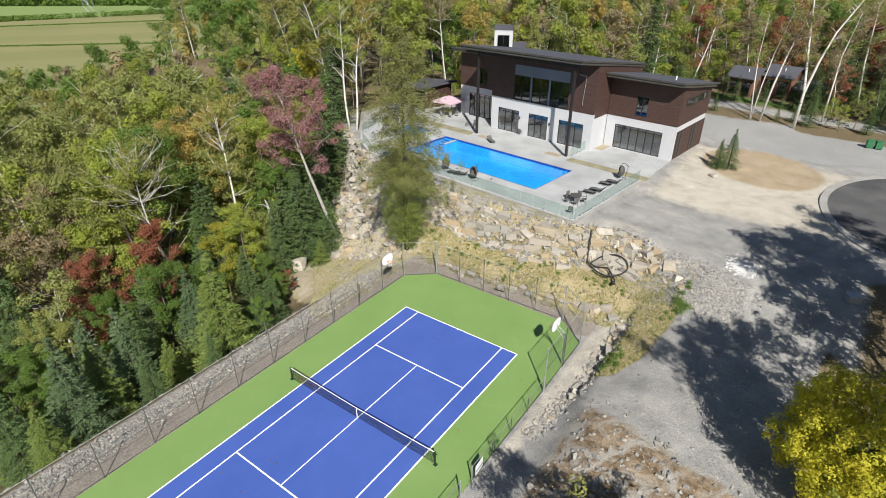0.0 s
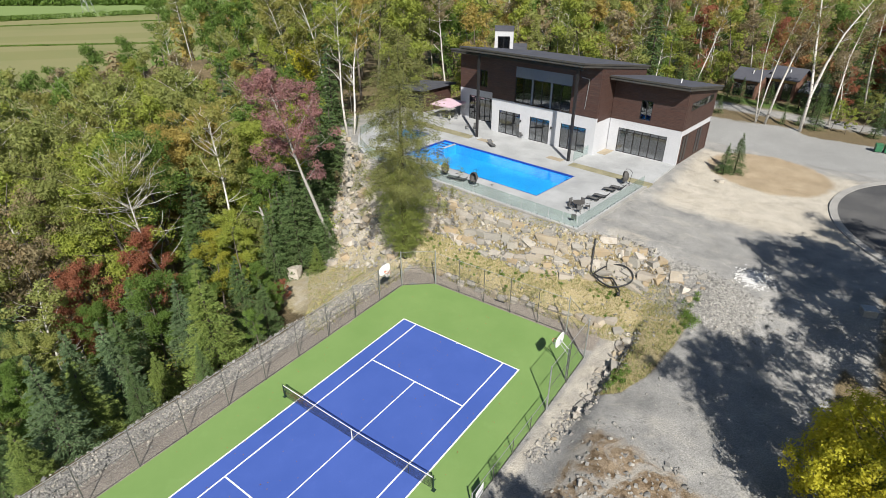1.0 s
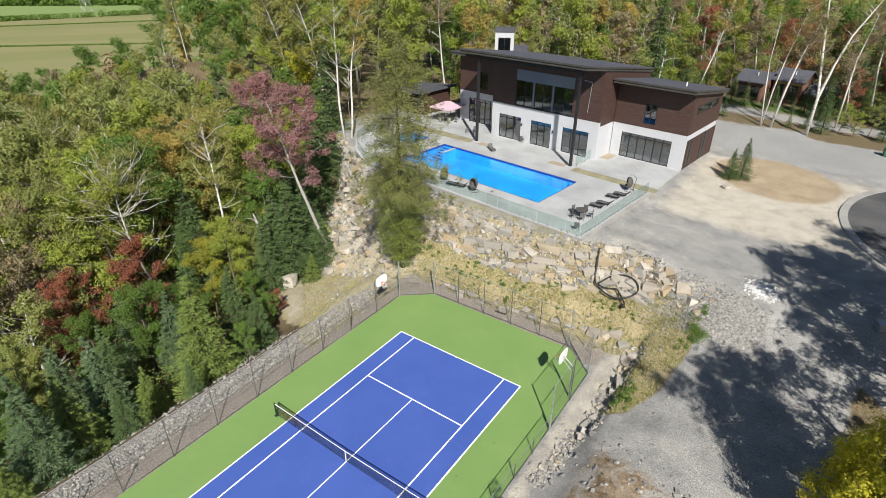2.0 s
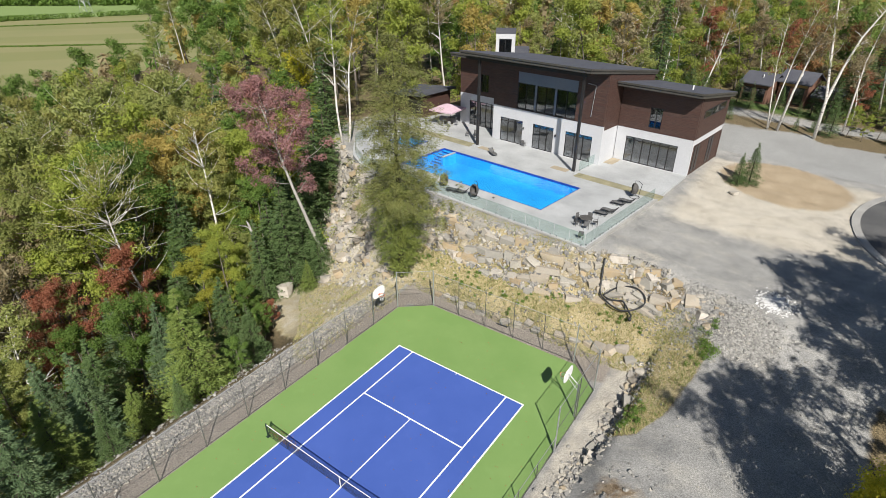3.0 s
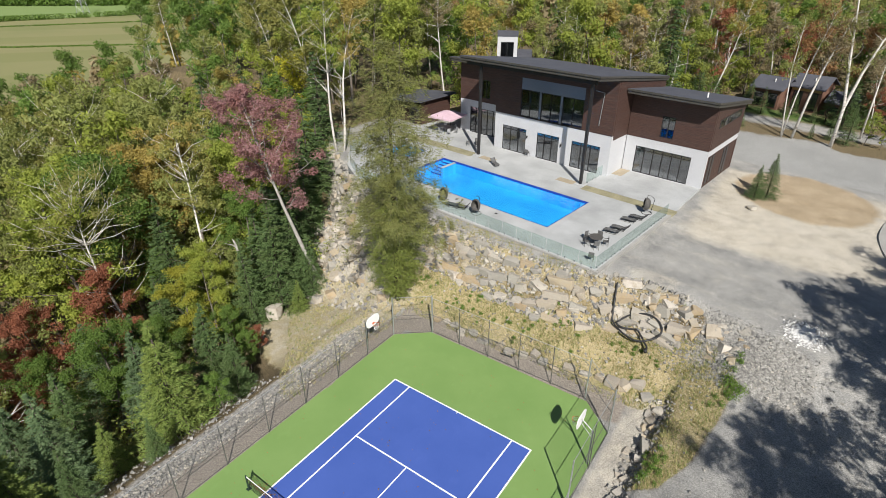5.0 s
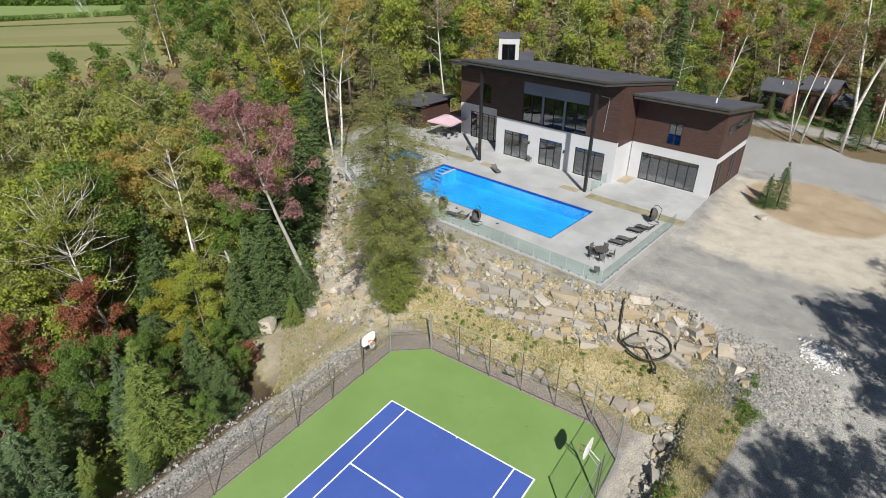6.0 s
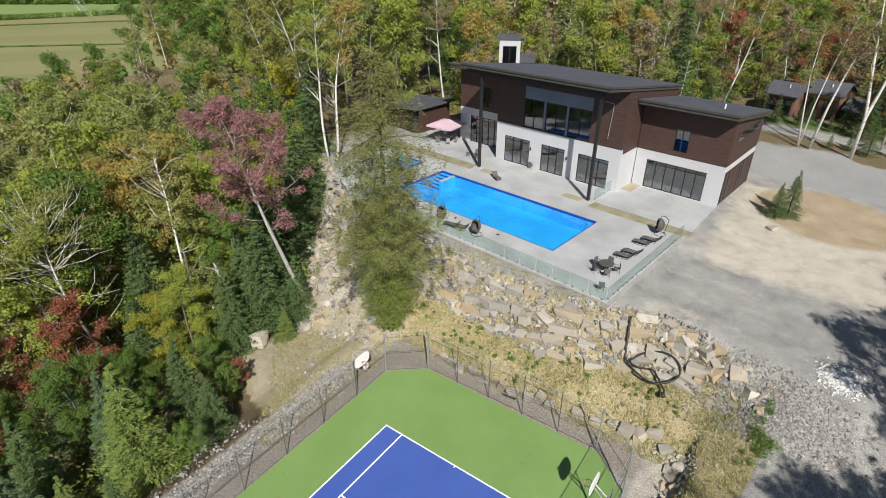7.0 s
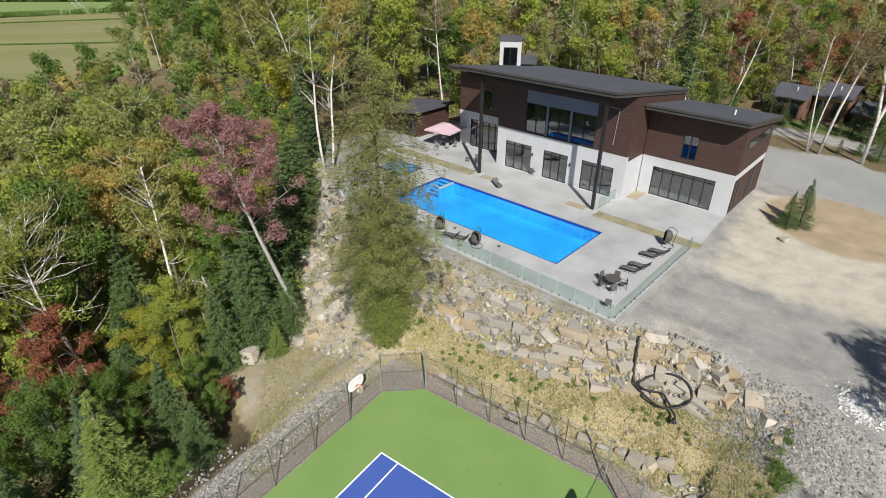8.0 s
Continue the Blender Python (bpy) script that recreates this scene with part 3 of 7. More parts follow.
def tennis_net():
    net = empty("tennis_net", pose(0, 0, 0.006), "black tennis net with a white headband between dark posts", "net")
    for s in (-6.4, 6.4):
        bm = rod((s, 0, 0), (s, 0, 1.1), 0.05, sides=10)
        add_box(bm, s - 0.12, s + 0.12, -0.12, 0.12, 0, 0.015)
        post = part("post", bm, M["net_post"], net)
        part("crank", rod((s, 0.05, 0.75), (s, 0.2, 0.75), 0.03), M["net_post"], post)
    def top(x):
        return 0.914 + 0.15 * (abs(x) / 6.4) ** 1.3
    n = 64
    xs = [-6.35 + 12.7 * i / n for i in range(n + 1)]
    bm = bmesh.new()
    for x0, x1 in zip(xs, xs[1:]):
        add_v = [bm.verts.new(p) for p in ((x0, -0.012, top(x0) - 0.06), (x1, -0.012, top(x1) - 0.06), (x1, -0.012, top(x1)), (x0, -0.012, top(x0)), (x0, 0.012, top(x0) - 0.06), (x1, 0.012, top(x1) - 0.06), (x1, 0.012, top(x1)), (x0, 0.012, top(x0)))]
        for f in ((0, 1, 2, 3), (5, 4, 7, 6), (3, 2, 6, 7), (1, 0, 4, 5)):
            bm.faces.new([add_v[i] for i in f])
    part("headband", bm, M["line"], net, "white headband")
    verts, faces = [], []
    def strip(a, b, w):
        i = len(verts)
        up = Vector((0, 0, w)) if abs(a[2] - b[2]) < 0.2 else Vector((w, 0, 0))
        for p, s in ((a, -1), (b, -1), (b, 1), (a, 1)):
            verts.append(tuple(Vector(p) + up * s))
        faces.append((i, i + 1, i + 2, i + 3))
    for i in range(212):
        x = -6.35 + 12.7 * i / 211
        strip((x, 0, 0.02), (x, 0, top(x) - 0.06), 0.006)
    for j in range(16):
        f = (j + 0.5) / 16
        for x0, x1 in zip(xs[::4], xs[4::4]):
            strip((x0, 0.002, 0.02 + f * (top(x0) - 0.08)), (x1, 0.002, 0.02 + f * (top(x1) - 0.08)), 0.006)
    part("mesh", pydata("net_mesh", verts, faces, M["net"]), None, net)
    part("center_strap", box(-0.03, 0.03, -0.02, 0.02, 0, 0.92), M["line"], net, "white centre strap")
    for s in (-4.57, 4.57):
        part("singles_stick", rod((s, 0.02, 0), (s, 0.02, 1.06), 0.018), M["net_post"], net)


tennis_net()


# ---- chain-link fence ----
def fence_run(title, a, b, height, spans, label, mid=True, gap=0.12, wire=0.0035):
    """Posts, rails and woven wire from a to b on the ground."""
    a, b = Vector((*a, 0.0)), Vector((*b, 0.0))
    length = (b - a).length
    ang = math.degrees(math.atan2(b.y - a.y, b.x - a.x))
    fence = empty(title, pose(a.x, a.y, 0, 0, 0, ang), label, "fence", "court fence")
    step = length / spans
    made = []
    for r, mat in ((0.045, "galvanised"), (0.03, "fence_dark")):
        post = rod((0, 0, -0.1), (0, 0, height), r, sides=8)
        add_rod(post, (0, 0, height), (0, 0, height + 0.05), r + 0.005, 0.015, 8)
        made.append(finish(post, "post", M[mat]))
    for i in range(spans + 1):
        part("post", made[0 if i in (0, spans) else 1], None, fence, m=pose(i * step, 0, 0))
    rails = [height - 0.04, 0.08] + ([height * 0.5] if mid else [])
    for z in rails:
        part("rail", rod((0, 0, z), (length, 0, z), 0.02, sides=6), M["galvanised" if z > 1.0 and z == rails[0] else "fence_dark"], fence)
    # woven wire of one span, slanting both ways
    verts, faces = [], []
    def wire_strip(x0, z0, x1, z1, y):
        i = len(verts)
        for x, z, s in ((x0, z0, -1), (x1, z1, -1), (x1, z1, 1), (x0, z0, 1)):
            verts.append((x + s * wire, y, z))
        faces.append((i, i + 1, i + 2, i + 3))
    lo, hi = 0.08, height - 0.04
    n = int((step + hi - lo) / gap)
    for k in range(n + 1):
        c = k * gap
        x0, z0 = (c, lo) if c <= step else (step, lo + (c - step))
        x1, z1 = (c - (hi - lo), hi) if c >= hi - lo else (0.0, lo + c)
        wire_strip(x0, z0, x1, z1, 0.03)
        wire_strip(step - x0, z0, step - x1, z1, 0.036)
    wires = pydata("wire_mesh", verts, faces, M["wire"])
    for i in range(spans):
        part("wire_mesh", wires, None, fence, m=pose(i * step, 0, 0))
    return fence


GREY_FENCE = "tall galvanised chain-link fence beside the court"
fence_run("chain_link_fence", (-8.8, -18.2), (-8.9, 15.8), 3.1, 11, GREY_FENCE)
fence_run("chain_link_fence", (-8.9, 15.8), (-6.55, 17.8), 3.5, 1, "tall galvanised chain-link fence across the court corner")
fence_run("chain_link_fence", (-6.55, 17.85), (6.4, 17.95), 3.3, 5, "tall galvanised chain-link fence behind the baseline")
fence_run("chain_link_fence", (6.4, 17.95), (8.8, 15.9), 3.5, 1, "tall galvanised chain-link fence across the court corner")
fence_run("chain_link_fence", (8.8, 15.9), (8.85, 9.5), 3.7, 2, GREY_FENCE)
fence_run("chain_link_fence", (8.85, 9.4), (8.8, 0.3), 1.25, 4, "low galvanised chain-link fence beside the court", mid=False)
fence_run("chain_link_fence", (8.8, -0.9), (8.75, -18.2), 1.25, 7, "low galvanised chain-link fence beside the court", mid=False)


def gate_sign():
    sign = empty("sign", pose(8.92, 0.9, 0.0, 0, 0, 94), "white notice board fixed to the court fence", "sign")
    part("board", box(-0.45, 0.45, 0.0, 0.02, 0.35, 1.15, 0.005), M["white_paint"], sign)
    part("bracket", box(-0.4, 0.4, -0.04, -0.002, 0.7, 0.76), M["galvanised"], sign)


gate_sign()


def basketball_hoop(m, label):
    hoop = empty("basketball_hoop", m, label, "basketball hoop", "hoops beside the court")
    part("pole", rod((0, 0, 0), (0, 0, 2.75), 0.06, sides=8), M["galvanised"], hoop)
    part("arm", rod((0, 0, 2.7), (0, -0.75, 3.25), 0.04), M["galvanised"], hoop)
    part("arm", rod((0, 0, 2.2), (0, -0.75, 2.95), 0.03), M["galvanised"], hoop)
    bm = bmesh.new()
    pts = []
    for i in range(24):
        a = math.pi * 2 * i / 24
        c, s = math.cos(a), math.sin(a)
        pts.append((0.68 * math.copysign(abs(c) ** 0.62, c), 3.28 + 0.46 * math.copysign(abs(s) ** 0.75, s) - 0.05))
    f0 = [bm.verts.new((x, -0.8, z)) for x, z in pts]
    f1 = [bm.verts.new((x, -0.76, z)) for x, z in pts]
    bm.faces.new(f0)
    bm.faces.new(f1[::-1])
    for i in range(24):
        bm.faces.new((f0[i], f1[i], f1[(i + 1) % 24], f0[(i + 1) % 24]))
    part("backboard", bm, M["white_paint"], hoop, "white fan-shaped backboard")
    rim, net = bmesh.new(), bmesh.new()
    ring = [(0.23 * math.cos(6.2832 * i / 16), -1.08 + 0.23 * math.sin(6.2832 * i / 16), 3.05) for i in range(17)]
    add_tube(rim, ring, [0.016] * 17, 5)
    add_box(rim, -0.08, 0.08, -0.86, -0.8, 2.98, 3.08)
    part("rim", rim, M["orange"], hoop, "orange rim")
    for i in range(16):
        a, b = 6.2832 * i / 16, 6.2832 * (i + 1) / 16
        add_rod(net, (0.22 * math.cos(a), -1.08 + 0.22 * math.sin(a), 3.04), (0.13 * math.cos(b), -1.08 + 0.13 * math.sin(b), 2.62), 0.008, sides=3)
    part("net", net, M["line"], hoop)


basketball_hoop(pose(-9.15, 13.0, 0, 0, 0, 90), "white basketball backboard with orange rim on a steel pole")
basketball_hoop(pose(8.65, 12.9, 0, 0, 0, -90), "white basketball backboard on a steel pole at the fence")


# ---- the house ----
house = empty("house", HOUSE, "modern house of white stucco and brown wood with dark sloping roofs", "house")


def with_holes(u0, u1, z0, z1, holes, v0, v1):
    """A wall from v0 to v1 thick over u and z, with openings through it."""
    us = sorted({u0, u1, *[h[0] for h in holes], *[h[1] for h in holes]})
    bm = bmesh.new()
    for a, b in zip(us, us[1:]):
        mid = (a + b) / 2
        cuts = sorted((h[2], h[3]) for h in holes if h[0] < mid < h[1])
        lo = z0
        for c0, c1 in cuts + [(z1, z1)]:
            if c0 > lo + 0.001:
                add_box(bm, a, b, v0, v1, lo, c0)
            lo = c1
    bmesh.ops.remove_doubles(bm, verts=bm.verts, dist=0.0005)
    return bm


def window(parent, u0, u1, z0, z1, v, panes=2, transom=0.0, label="black-framed window"):
    """Frame, bars and panes standing in an opening, at v."""
    win = part("window", box(u0, u1, v - 0.05, v + 0.05, z0, z0 + 0.07), M["frame"], parent, label)
    for a, b, c, d in ((u0, u1, z1 - 0.08, z1), (u0, u0 + 0.08, z0 + 0.07, z1 - 0.08), (u1 - 0.08, u1, z0 + 0.07, z1 - 0.08)):
        part("window_frame", box(a, b, v - 0.05, v + 0.05, c, d), M["frame"], win)
    w = (u1 - u0) / panes
    for i in range(panes):
        a, b = u0 + i * w, u0 + (i + 1) * w
        if i:
            part("mullion", box(a - 0.045, a + 0.045, v - 0.06, v + 0.06, z0 + 0.07, z1 - 0.08), M["frame"], win)
        glass_pane = part("pane", box(a + 0.06, b - 0.06, v - 0.008, v + 0.008, z0 + 0.07, z1 - 0.08), M["window_glass"], win)
        glass_pane.visible_shadow = False
    if transom:
        part("transom", box(u0 + 0.08, u1 - 0.08, v - 0.055, v + 0.055, z1 - transom, z1 - transom + 0.07), M["frame"], win)
    return win


def side_window(parent, v0, v1, z0, z1, u, panes=2):
    win = part("window", box(u - 0.05, u + 0.05, v0, v1, z0, z0 + 0.06), M["frame"], parent)
    for a, b, c, d in ((v0, v1, z1 - 0.07, z1), (v0, v0 + 0.07, z0 + 0.06, z1 - 0.07), (v1 - 0.07, v1, z0 + 0.06, z1 - 0.07)):
        part("window_frame", box(u - 0.05, u + 0.05, a, b, c, d), M["frame"], win)
    w = (v1 - v0) / panes
    for i in range(panes):
        a, b = v0 + i * w, v0 + (i + 1) * w
        if i:
            part("mullion", box(u - 0.06, u + 0.06, a - 0.04, a + 0.04, z0 + 0.06, z1 - 0.07), M["frame"], win)
        glass_pane = part("pane", box(u - 0.008, u + 0.008, a + 0.05, b - 0.05, z0 + 0.06, z1 - 0.07), M["window_glass"], win)
        glass_pane.visible_shadow = False


def sloped(u0, u1, v0, v1, top_front, slope, thick):
    """A slab that falls towards the back."""
    bm = bmesh.new()
    pts = [(u0, v0), (u1, v0), (u1, v1), (u0, v1)]
    top = [bm.verts.new((u, v, top_front - slope * (v - v0))) for u, v in pts]
    low = [bm.verts.new((u, v, top_front - slope * (v - v0) - thick)) for u, v in pts]
    bm.faces.new(top)
    bm.faces.new(low[::-1])
    for i in range(4):
        bm.faces.new((low[i], low[(i + 1) % 4], top[(i + 1) % 4], top[i]))
    return bm


def roof(u0, u1, v0, v1, top_front, slope):
    """A thin monopitch roof: membrane, two fascia bands stepping in, soffit."""
    r = part("roof", sloped(u0 + 0.05, u1 - 0.05, v0 + 0.05, v1 - 0.05, top_front + 0.012, slope, 0.1), M["roofing"], house, "dark membrane roof")
    part("fascia", sloped(u0, u1, v0, v1, top_front - 0.01, slope, 0.19), M["fascia"], r)
    part("fascia", sloped(u0 + 0.09, u1 - 0.09, v0 + 0.09, v1 - 0.09, top_front - 0.24, slope, 0.26), M["fascia"], r)
    part("soffit", sloped(u0 + 0.4, u1 - 0.4, v0 + 0.4, v1 - 0.4, top_front - 0.505, slope, 0.04), M["metal_dark"], r)
    return r


BACK = 8.6
SLOPE = 0.143
# the tall middle bay
B0, B1, BV, BZ = -24.6, -8.95, -3.5, 4.5
doors = [(-23.4, -19.9, 0.0, 3.08), (-18.35, -15.35, 0.0, 3.08), (-13.7, -10.15, 0.0, 3.08)]
part("wall", with_holes(B0, B1, -0.1, BZ, doors, BV, BV + 0.3), M["stucco"], house, "white stucco wall")
big = (-20.95, -12.65, 4.62, 7.75)
upper = part("wall", with_holes(B0, B1, BZ, 10.4, [(big[0], big[1], big[2], 9.05)], BV - 0.03, BV + 0.27), M["wood"], house, "brown wood-clad wall")
part("panel", box(big[0], big[1], BV + 0.02, BV + 0.2, big[3], 9.05), M["panel_grey"], upper, "blue-grey panel above the window band")
for d in doors:
    window(house, d[0], d[1], 0.0, d[3], BV + 0.12, 3, 0.45, "black-framed glass doors")
for i in range(3):
    a, b = big[0] + 2.8 * i, big[0] + 2.8 * i + (2.55 if i < 2 else 2.7)
    window(house, a, b, big[2], big[3], BV + 0.1, 2, 0.0, "black-framed upper window")
    if i:
        part("pier", box(a - 0.25, a, BV - 0.02, BV + 0.2, big[2], big[3]), M["panel_grey"], house)
part("ledge", box(big[0] - 0.05, big[1] + 0.05, BV - 0.07, BV - 0.03, 4.55, 4.62), M["metal_dark"], house)
for u in (B0 + 0.15, B1 - 0.15):
    s = 1 if u < -20 else -1
    part("wall", box(u - 0.15, u + 0.15, BV + 0.3, BACK, -0.1, 4.0), M["stucco"], house)
    bm = bmesh.new()
    z0, z1 = 10.4, 10.55 - SLOPE * (BACK - BV)
    x0, x1 = (u - 0.18, u + 0.12) if s > 0 else (u - 0.12, u + 0.18)
    vs = [bm.verts.new(p) for p in ((x0, BV + 0.27, 4.0), (x1, BV + 0.27, 4.0), (x1, BACK, 4.0), (x0, BACK, 4.0), (x0, BV + 0.27, z0), (x1, BV + 0.27, z0), (x1, BACK, z1), (x0, BACK, z1))]
    for f in ((3, 2, 1, 0), (4, 5, 6, 7), (0, 1, 5, 4), (1, 2, 6, 5), (2, 3, 7, 6), (3, 0, 4, 7)):
        bm.faces.new([vs[i] for i in f])
    part("wall", bm, M["wood"], house, "brown wood-clad side wall")
part("wall", box(B0, B1, BACK - 0.3, BACK, -0.1, 8.7), M["wood"], house)
part("interior_floor", box(B0 + 0.3, B1 - 0.3, BV + 0.3, BACK - 0.3, -0.1, 0.0), M["interior_floor"], house)
part("interior_floor", box(B0 + 0.3, B1 - 0.3, BV + 0.3, BACK - 0.3, 3.85, 4.1), M["interior"], house)
part("interior_wall", box(B0 + 0.3, B1 - 0.3, 3.2, 3.35, 0.0, 3.85), M["interior"], house)
part("interior_wall", box(B0 + 0.3, B1 - 0.3, 3.2, 3.35, 4.1, 9.5), M["interior"], house)
roof(-26.45, -8.7, -8.35, 8.9, 11.5, SLOPE)

# the lower wing with the sliding doors
W0, W1 = -8.85, 0.0
part("wall", with_holes(W0, W1, -0.1, 4.0, [(-7.65, -1.55, 0.02, 3.02)], 0.0, 0.3), M["stucco"], house, "white stucco wall")
part("wall", with_holes(W0, W1, 4.0, 8.7, [(-5.3, -3.87, 4.45, 6.75)], -0.03, 0.27), M["wood"], house, "brown wood-clad wall")
window(house, -7.65, -1.55, 0.02, 3.02, 0.12, 6, 0.42, "wide black-framed sliding glass doors")
window(house, -5.3, -3.87, 4.45, 6.75, 0.1, 2, 0.0, "upright black-framed window")
part("wall", box(-0.3, 0.0, 0.3, 9.3, 3.35, 4.0), M["stucco"], house)
garage = part("wall", box(-0.3, -0.04, 0.3, 9.3, -0.1, 3.35), M["wood"], house, "brown wood-clad wall with tall slots")
for v0, v1 in ((0.9, 1.5), (1.8, 2.4), (5.2, 5.8), (6.1, 6.7)):
    part("panel", box(-0.06, 0.0, v0, v1, 0.2, 3.15), M["frame"], garage, "tall dark window slot")
bm = bmesh.new()
vs = [bm.verts.new(p) for p in ((-0.27, 0.27, 4.0), (0.03, 0.27, 4.0), (0.03, 9.3, 4.0), (-0.27, 9.3, 4.0), (-0.27, 0.27, 8.68), (0.03, 0.27, 8.68), (0.03, 9.3, 7.45), (-0.27, 9.3, 7.45))]
for f in ((3, 2, 1, 0), (4, 5, 6, 7), (0, 1, 5, 4), (1, 2, 6, 5), (2, 3, 7, 6), (3, 0, 4, 7)):
    bm.faces.new([vs[i] for i in f])
side = part("wall", bm, M["wood"], house, "brown wood-clad side wall")
strip_window = part("window", box(0.0, 0.06, 1.4, 8.2, 6.05, 6.95), M["frame"], side, "band of small windows")
for i in range(3):
    part("pane", box(0.05, 0.075, 1.55 + i * 2.25, 3.55 + i * 2.25, 6.15, 6.85), M["window_glass"], strip_window)
part("wall", box(W0, W1, 9.0, 9.3, -0.1, 7.4), M["wood"], house)
part("interior_floor", box(W0, W1 - 0.3, 0.3, 9.0, -0.1, 0.0), M["interior_floor"], house)
part("interior_floor", box(W0, W1 - 0.3, 0.3, 9.0, 3.85, 4.1), M["interior"], house)
part("interior_wall", box(W0, W1 - 0.3, 4.6, 4.75, 0.0, 3.85), M["interior"], house)
part("interior_wall", box(W0, W1 - 0.3, 4.6, 4.75, 4.1, 8.0), M["interior"], house)
roof(-8.88, 0.55, -1.75, 9.7, 9.32, SLOPE)

# the set-back wing at the far end
L0, LV = -32.8, -0.6
part("wall", with_holes(L0, B0, -0.1, 4.35, [(-31.1, -26.3, 0.0, 3.45)], LV, LV + 0.3), M["stucco"], house, "white stucco wall")
part("wall", with_holes(L0, B0, 4.35, 9.1, [(-29.15, -27.8, 4.9, 7.25)], LV - 0.03, LV + 0.27), M["wood"], house, "brown wood-clad wall")
window(house, -31.1, -26.3, 0.0, 3.45, LV + 0.12, 5, 0.45, "wide black-framed glass doors")
window(house, -29.15, -27.8, 4.9, 7.25, LV + 0.1, 2, 0.0, "upright black-framed window")
part("wall", box(L0, L0 + 0.3, LV + 0.3, 8.0, -0.1, 8.0), M["wood"], house)
part("interior_wall", box(L0 + 0.3, B0, 3.0, 3.15, 0.0, 8.0), M["interior"], house)
part("interior_floor", box(L0 + 0.3, B0, LV + 0.3, 8.0, -0.1, 0.0), M["interior_floor"], house)
part("interior_floor", box(L0 + 0.3, B0, LV + 0.3, 8.0, 4.2, 4.35), M["interior"], house)
roof(-33.4, -26.5, -2.3, 8.4, 9.85, SLOPE)

# columns, lamps and gutters
for u in (-23.9, -9.85):
    col = part("column", box(u - 0.13, u + 0.13, -7.65, -7.35, -0.05, 10.9), M["metal_dark"], house, "tall dark steel column")
    part("footing", box(u - 0.5, u + 0.5, -8.0, -7.0, -0.3, 0.12, 0.04), M["concrete"], col, "pale concrete footing")
beam = part("beam", box(-26.0, -9.4, -7.62, -7.38, 10.5, 10.8), M["metal_dark"], house)
part("gutter_pipe", rod((-10.4, -3.62, 8.9), (-10.6, -3.62, 5.4), 0.04), M["galvanised"], house)
part("gutter_pipe", rod((-10.4, -3.62, 8.9), (-11.4, -3.62, 9.0), 0.04), M["galvanised"], house)
for u, v in ((-19.7, BV), (-15.0, BV)):
    part("wall_lamp", box(u - 0.06, u + 0.06, v - 0.16, v - 0.005, 2.1, 2.4, 0.01), M["frame"], house)
part("vent_pipe", rod((-2.0, 2.2, 8.7), (-2.0, 2.2, 9.25), 0.08), M["white_paint"], house)


# ---- deck, pool and terraces (in the house's own directions) ----
def slab(name, outline, z0, z1, mat, label, category):
    ob = part(name, prism(outline, z0, z1), mat, m=HOUSE)
    return tagged(ob, label, category, kind="structure")


P0, P1, PN, PF = -26.4, -6.8, -18.6, -11.05  # the pool
deck_pieces = [
    [(P1, -22.6), (0.25, -22.6), (0.25, -8.6), (P1, -8.6)],
    [(P0, -22.6), (P1, -22.6), (P1, PN), (P0, PN)],
    [(P0, PF), (P1, PF), (P1, -8.6), (P0, -8.6)],
    [(-29.0, -22.4), (P0, -22.6), (P0, -8.6), (-29.0, -8.6)],
]
bm = bmesh.new()
for outline in deck_pieces:
    b2 = prism(outline, -0.5, 0.0)
    me = bpy.data.meshes.new("tmp")
    b2.to_mesh(me)
    b2.free()
    bm.from_mesh(me)
    bpy.data.meshes.remove(me)
bmesh.ops.remove_doubles(bm, verts=bm.verts, dist=0.0005)
deck = tagged(part("deck", bm, M["concrete"], m=HOUSE), "pale concrete pool deck", "deck", kind="structure")
slab("deck", [(-38.5, -12), (-36.5, -17.5), (-33, -20.5), (-29.0, -22.4), (-29.0, -8.6), (-38.5, -8.6)], -0.5, 0.0, M["concrete"], "pale concrete deck round the small pool", "deck")
slab("terrace", [(-24.4, -8.6), (-9.3, -8.6), (-9.3, -3.5), (-24.6, -3.5), (-24.6, -7.0), (-24.4, -7.0)], -0.4, 0.0, M["concrete"], "pale concrete terrace before the house", "terrace")
slab("terrace", [(-38.5, -7.0), (-24.6, -7.0), (-24.6, -0.6), (-38.5, -0.6)], -0.4, 0.0, M["concrete"], "pale concrete terrace beside the house", "terrace")
slab("terrace", [(-9.3, -7.2), (0.3, -7.2), (0.0, 0.0), (-9.3, 0.0)], -0.4, 0.0, M["concrete"], "pale concrete patio before the sliding doors", "terrace")
slab("planting_strip", [(-38.5, -8.6), (-24.4, -8.6), (-24.4, -7.0), (-38.5, -7.0)], -0.4, -0.03, M["dry_strip"], "strip of dry grass between the concrete slabs", "grass strip")
slab("planting_strip", [(-9.3, -8.6), (0.5, -8.6), (0.5, -7.2), (-9.3, -7.2)], -0.4, -0.03, M["dry_strip"], "strip of dry grass between the concrete slabs", "grass strip")
slab("planting_bed", [(-9.2, -2.3), (-7.8, -2.3), (-7.8, -0.02), (-9.2, -0.02)], -0.02, 0.02, M["soil"], "small bed of sandy soil at the wall", "bed")
slab("planting_bed", [(-12.6, -8.1), (-10.5, -8.1), (-10.5, -7.1), (-12.6, -7.1)], -0.02, 0.02, M["soil"], "small bed of sandy soil at the column", "bed")
slab("planting_bed", [(-23.3, -8.2), (-21.2, -8.2), (-21.2, -7.3), (-23.3, -7.3)], -0.02, 0.02, M["soil"], "small bed of sandy soil at the column", "bed")
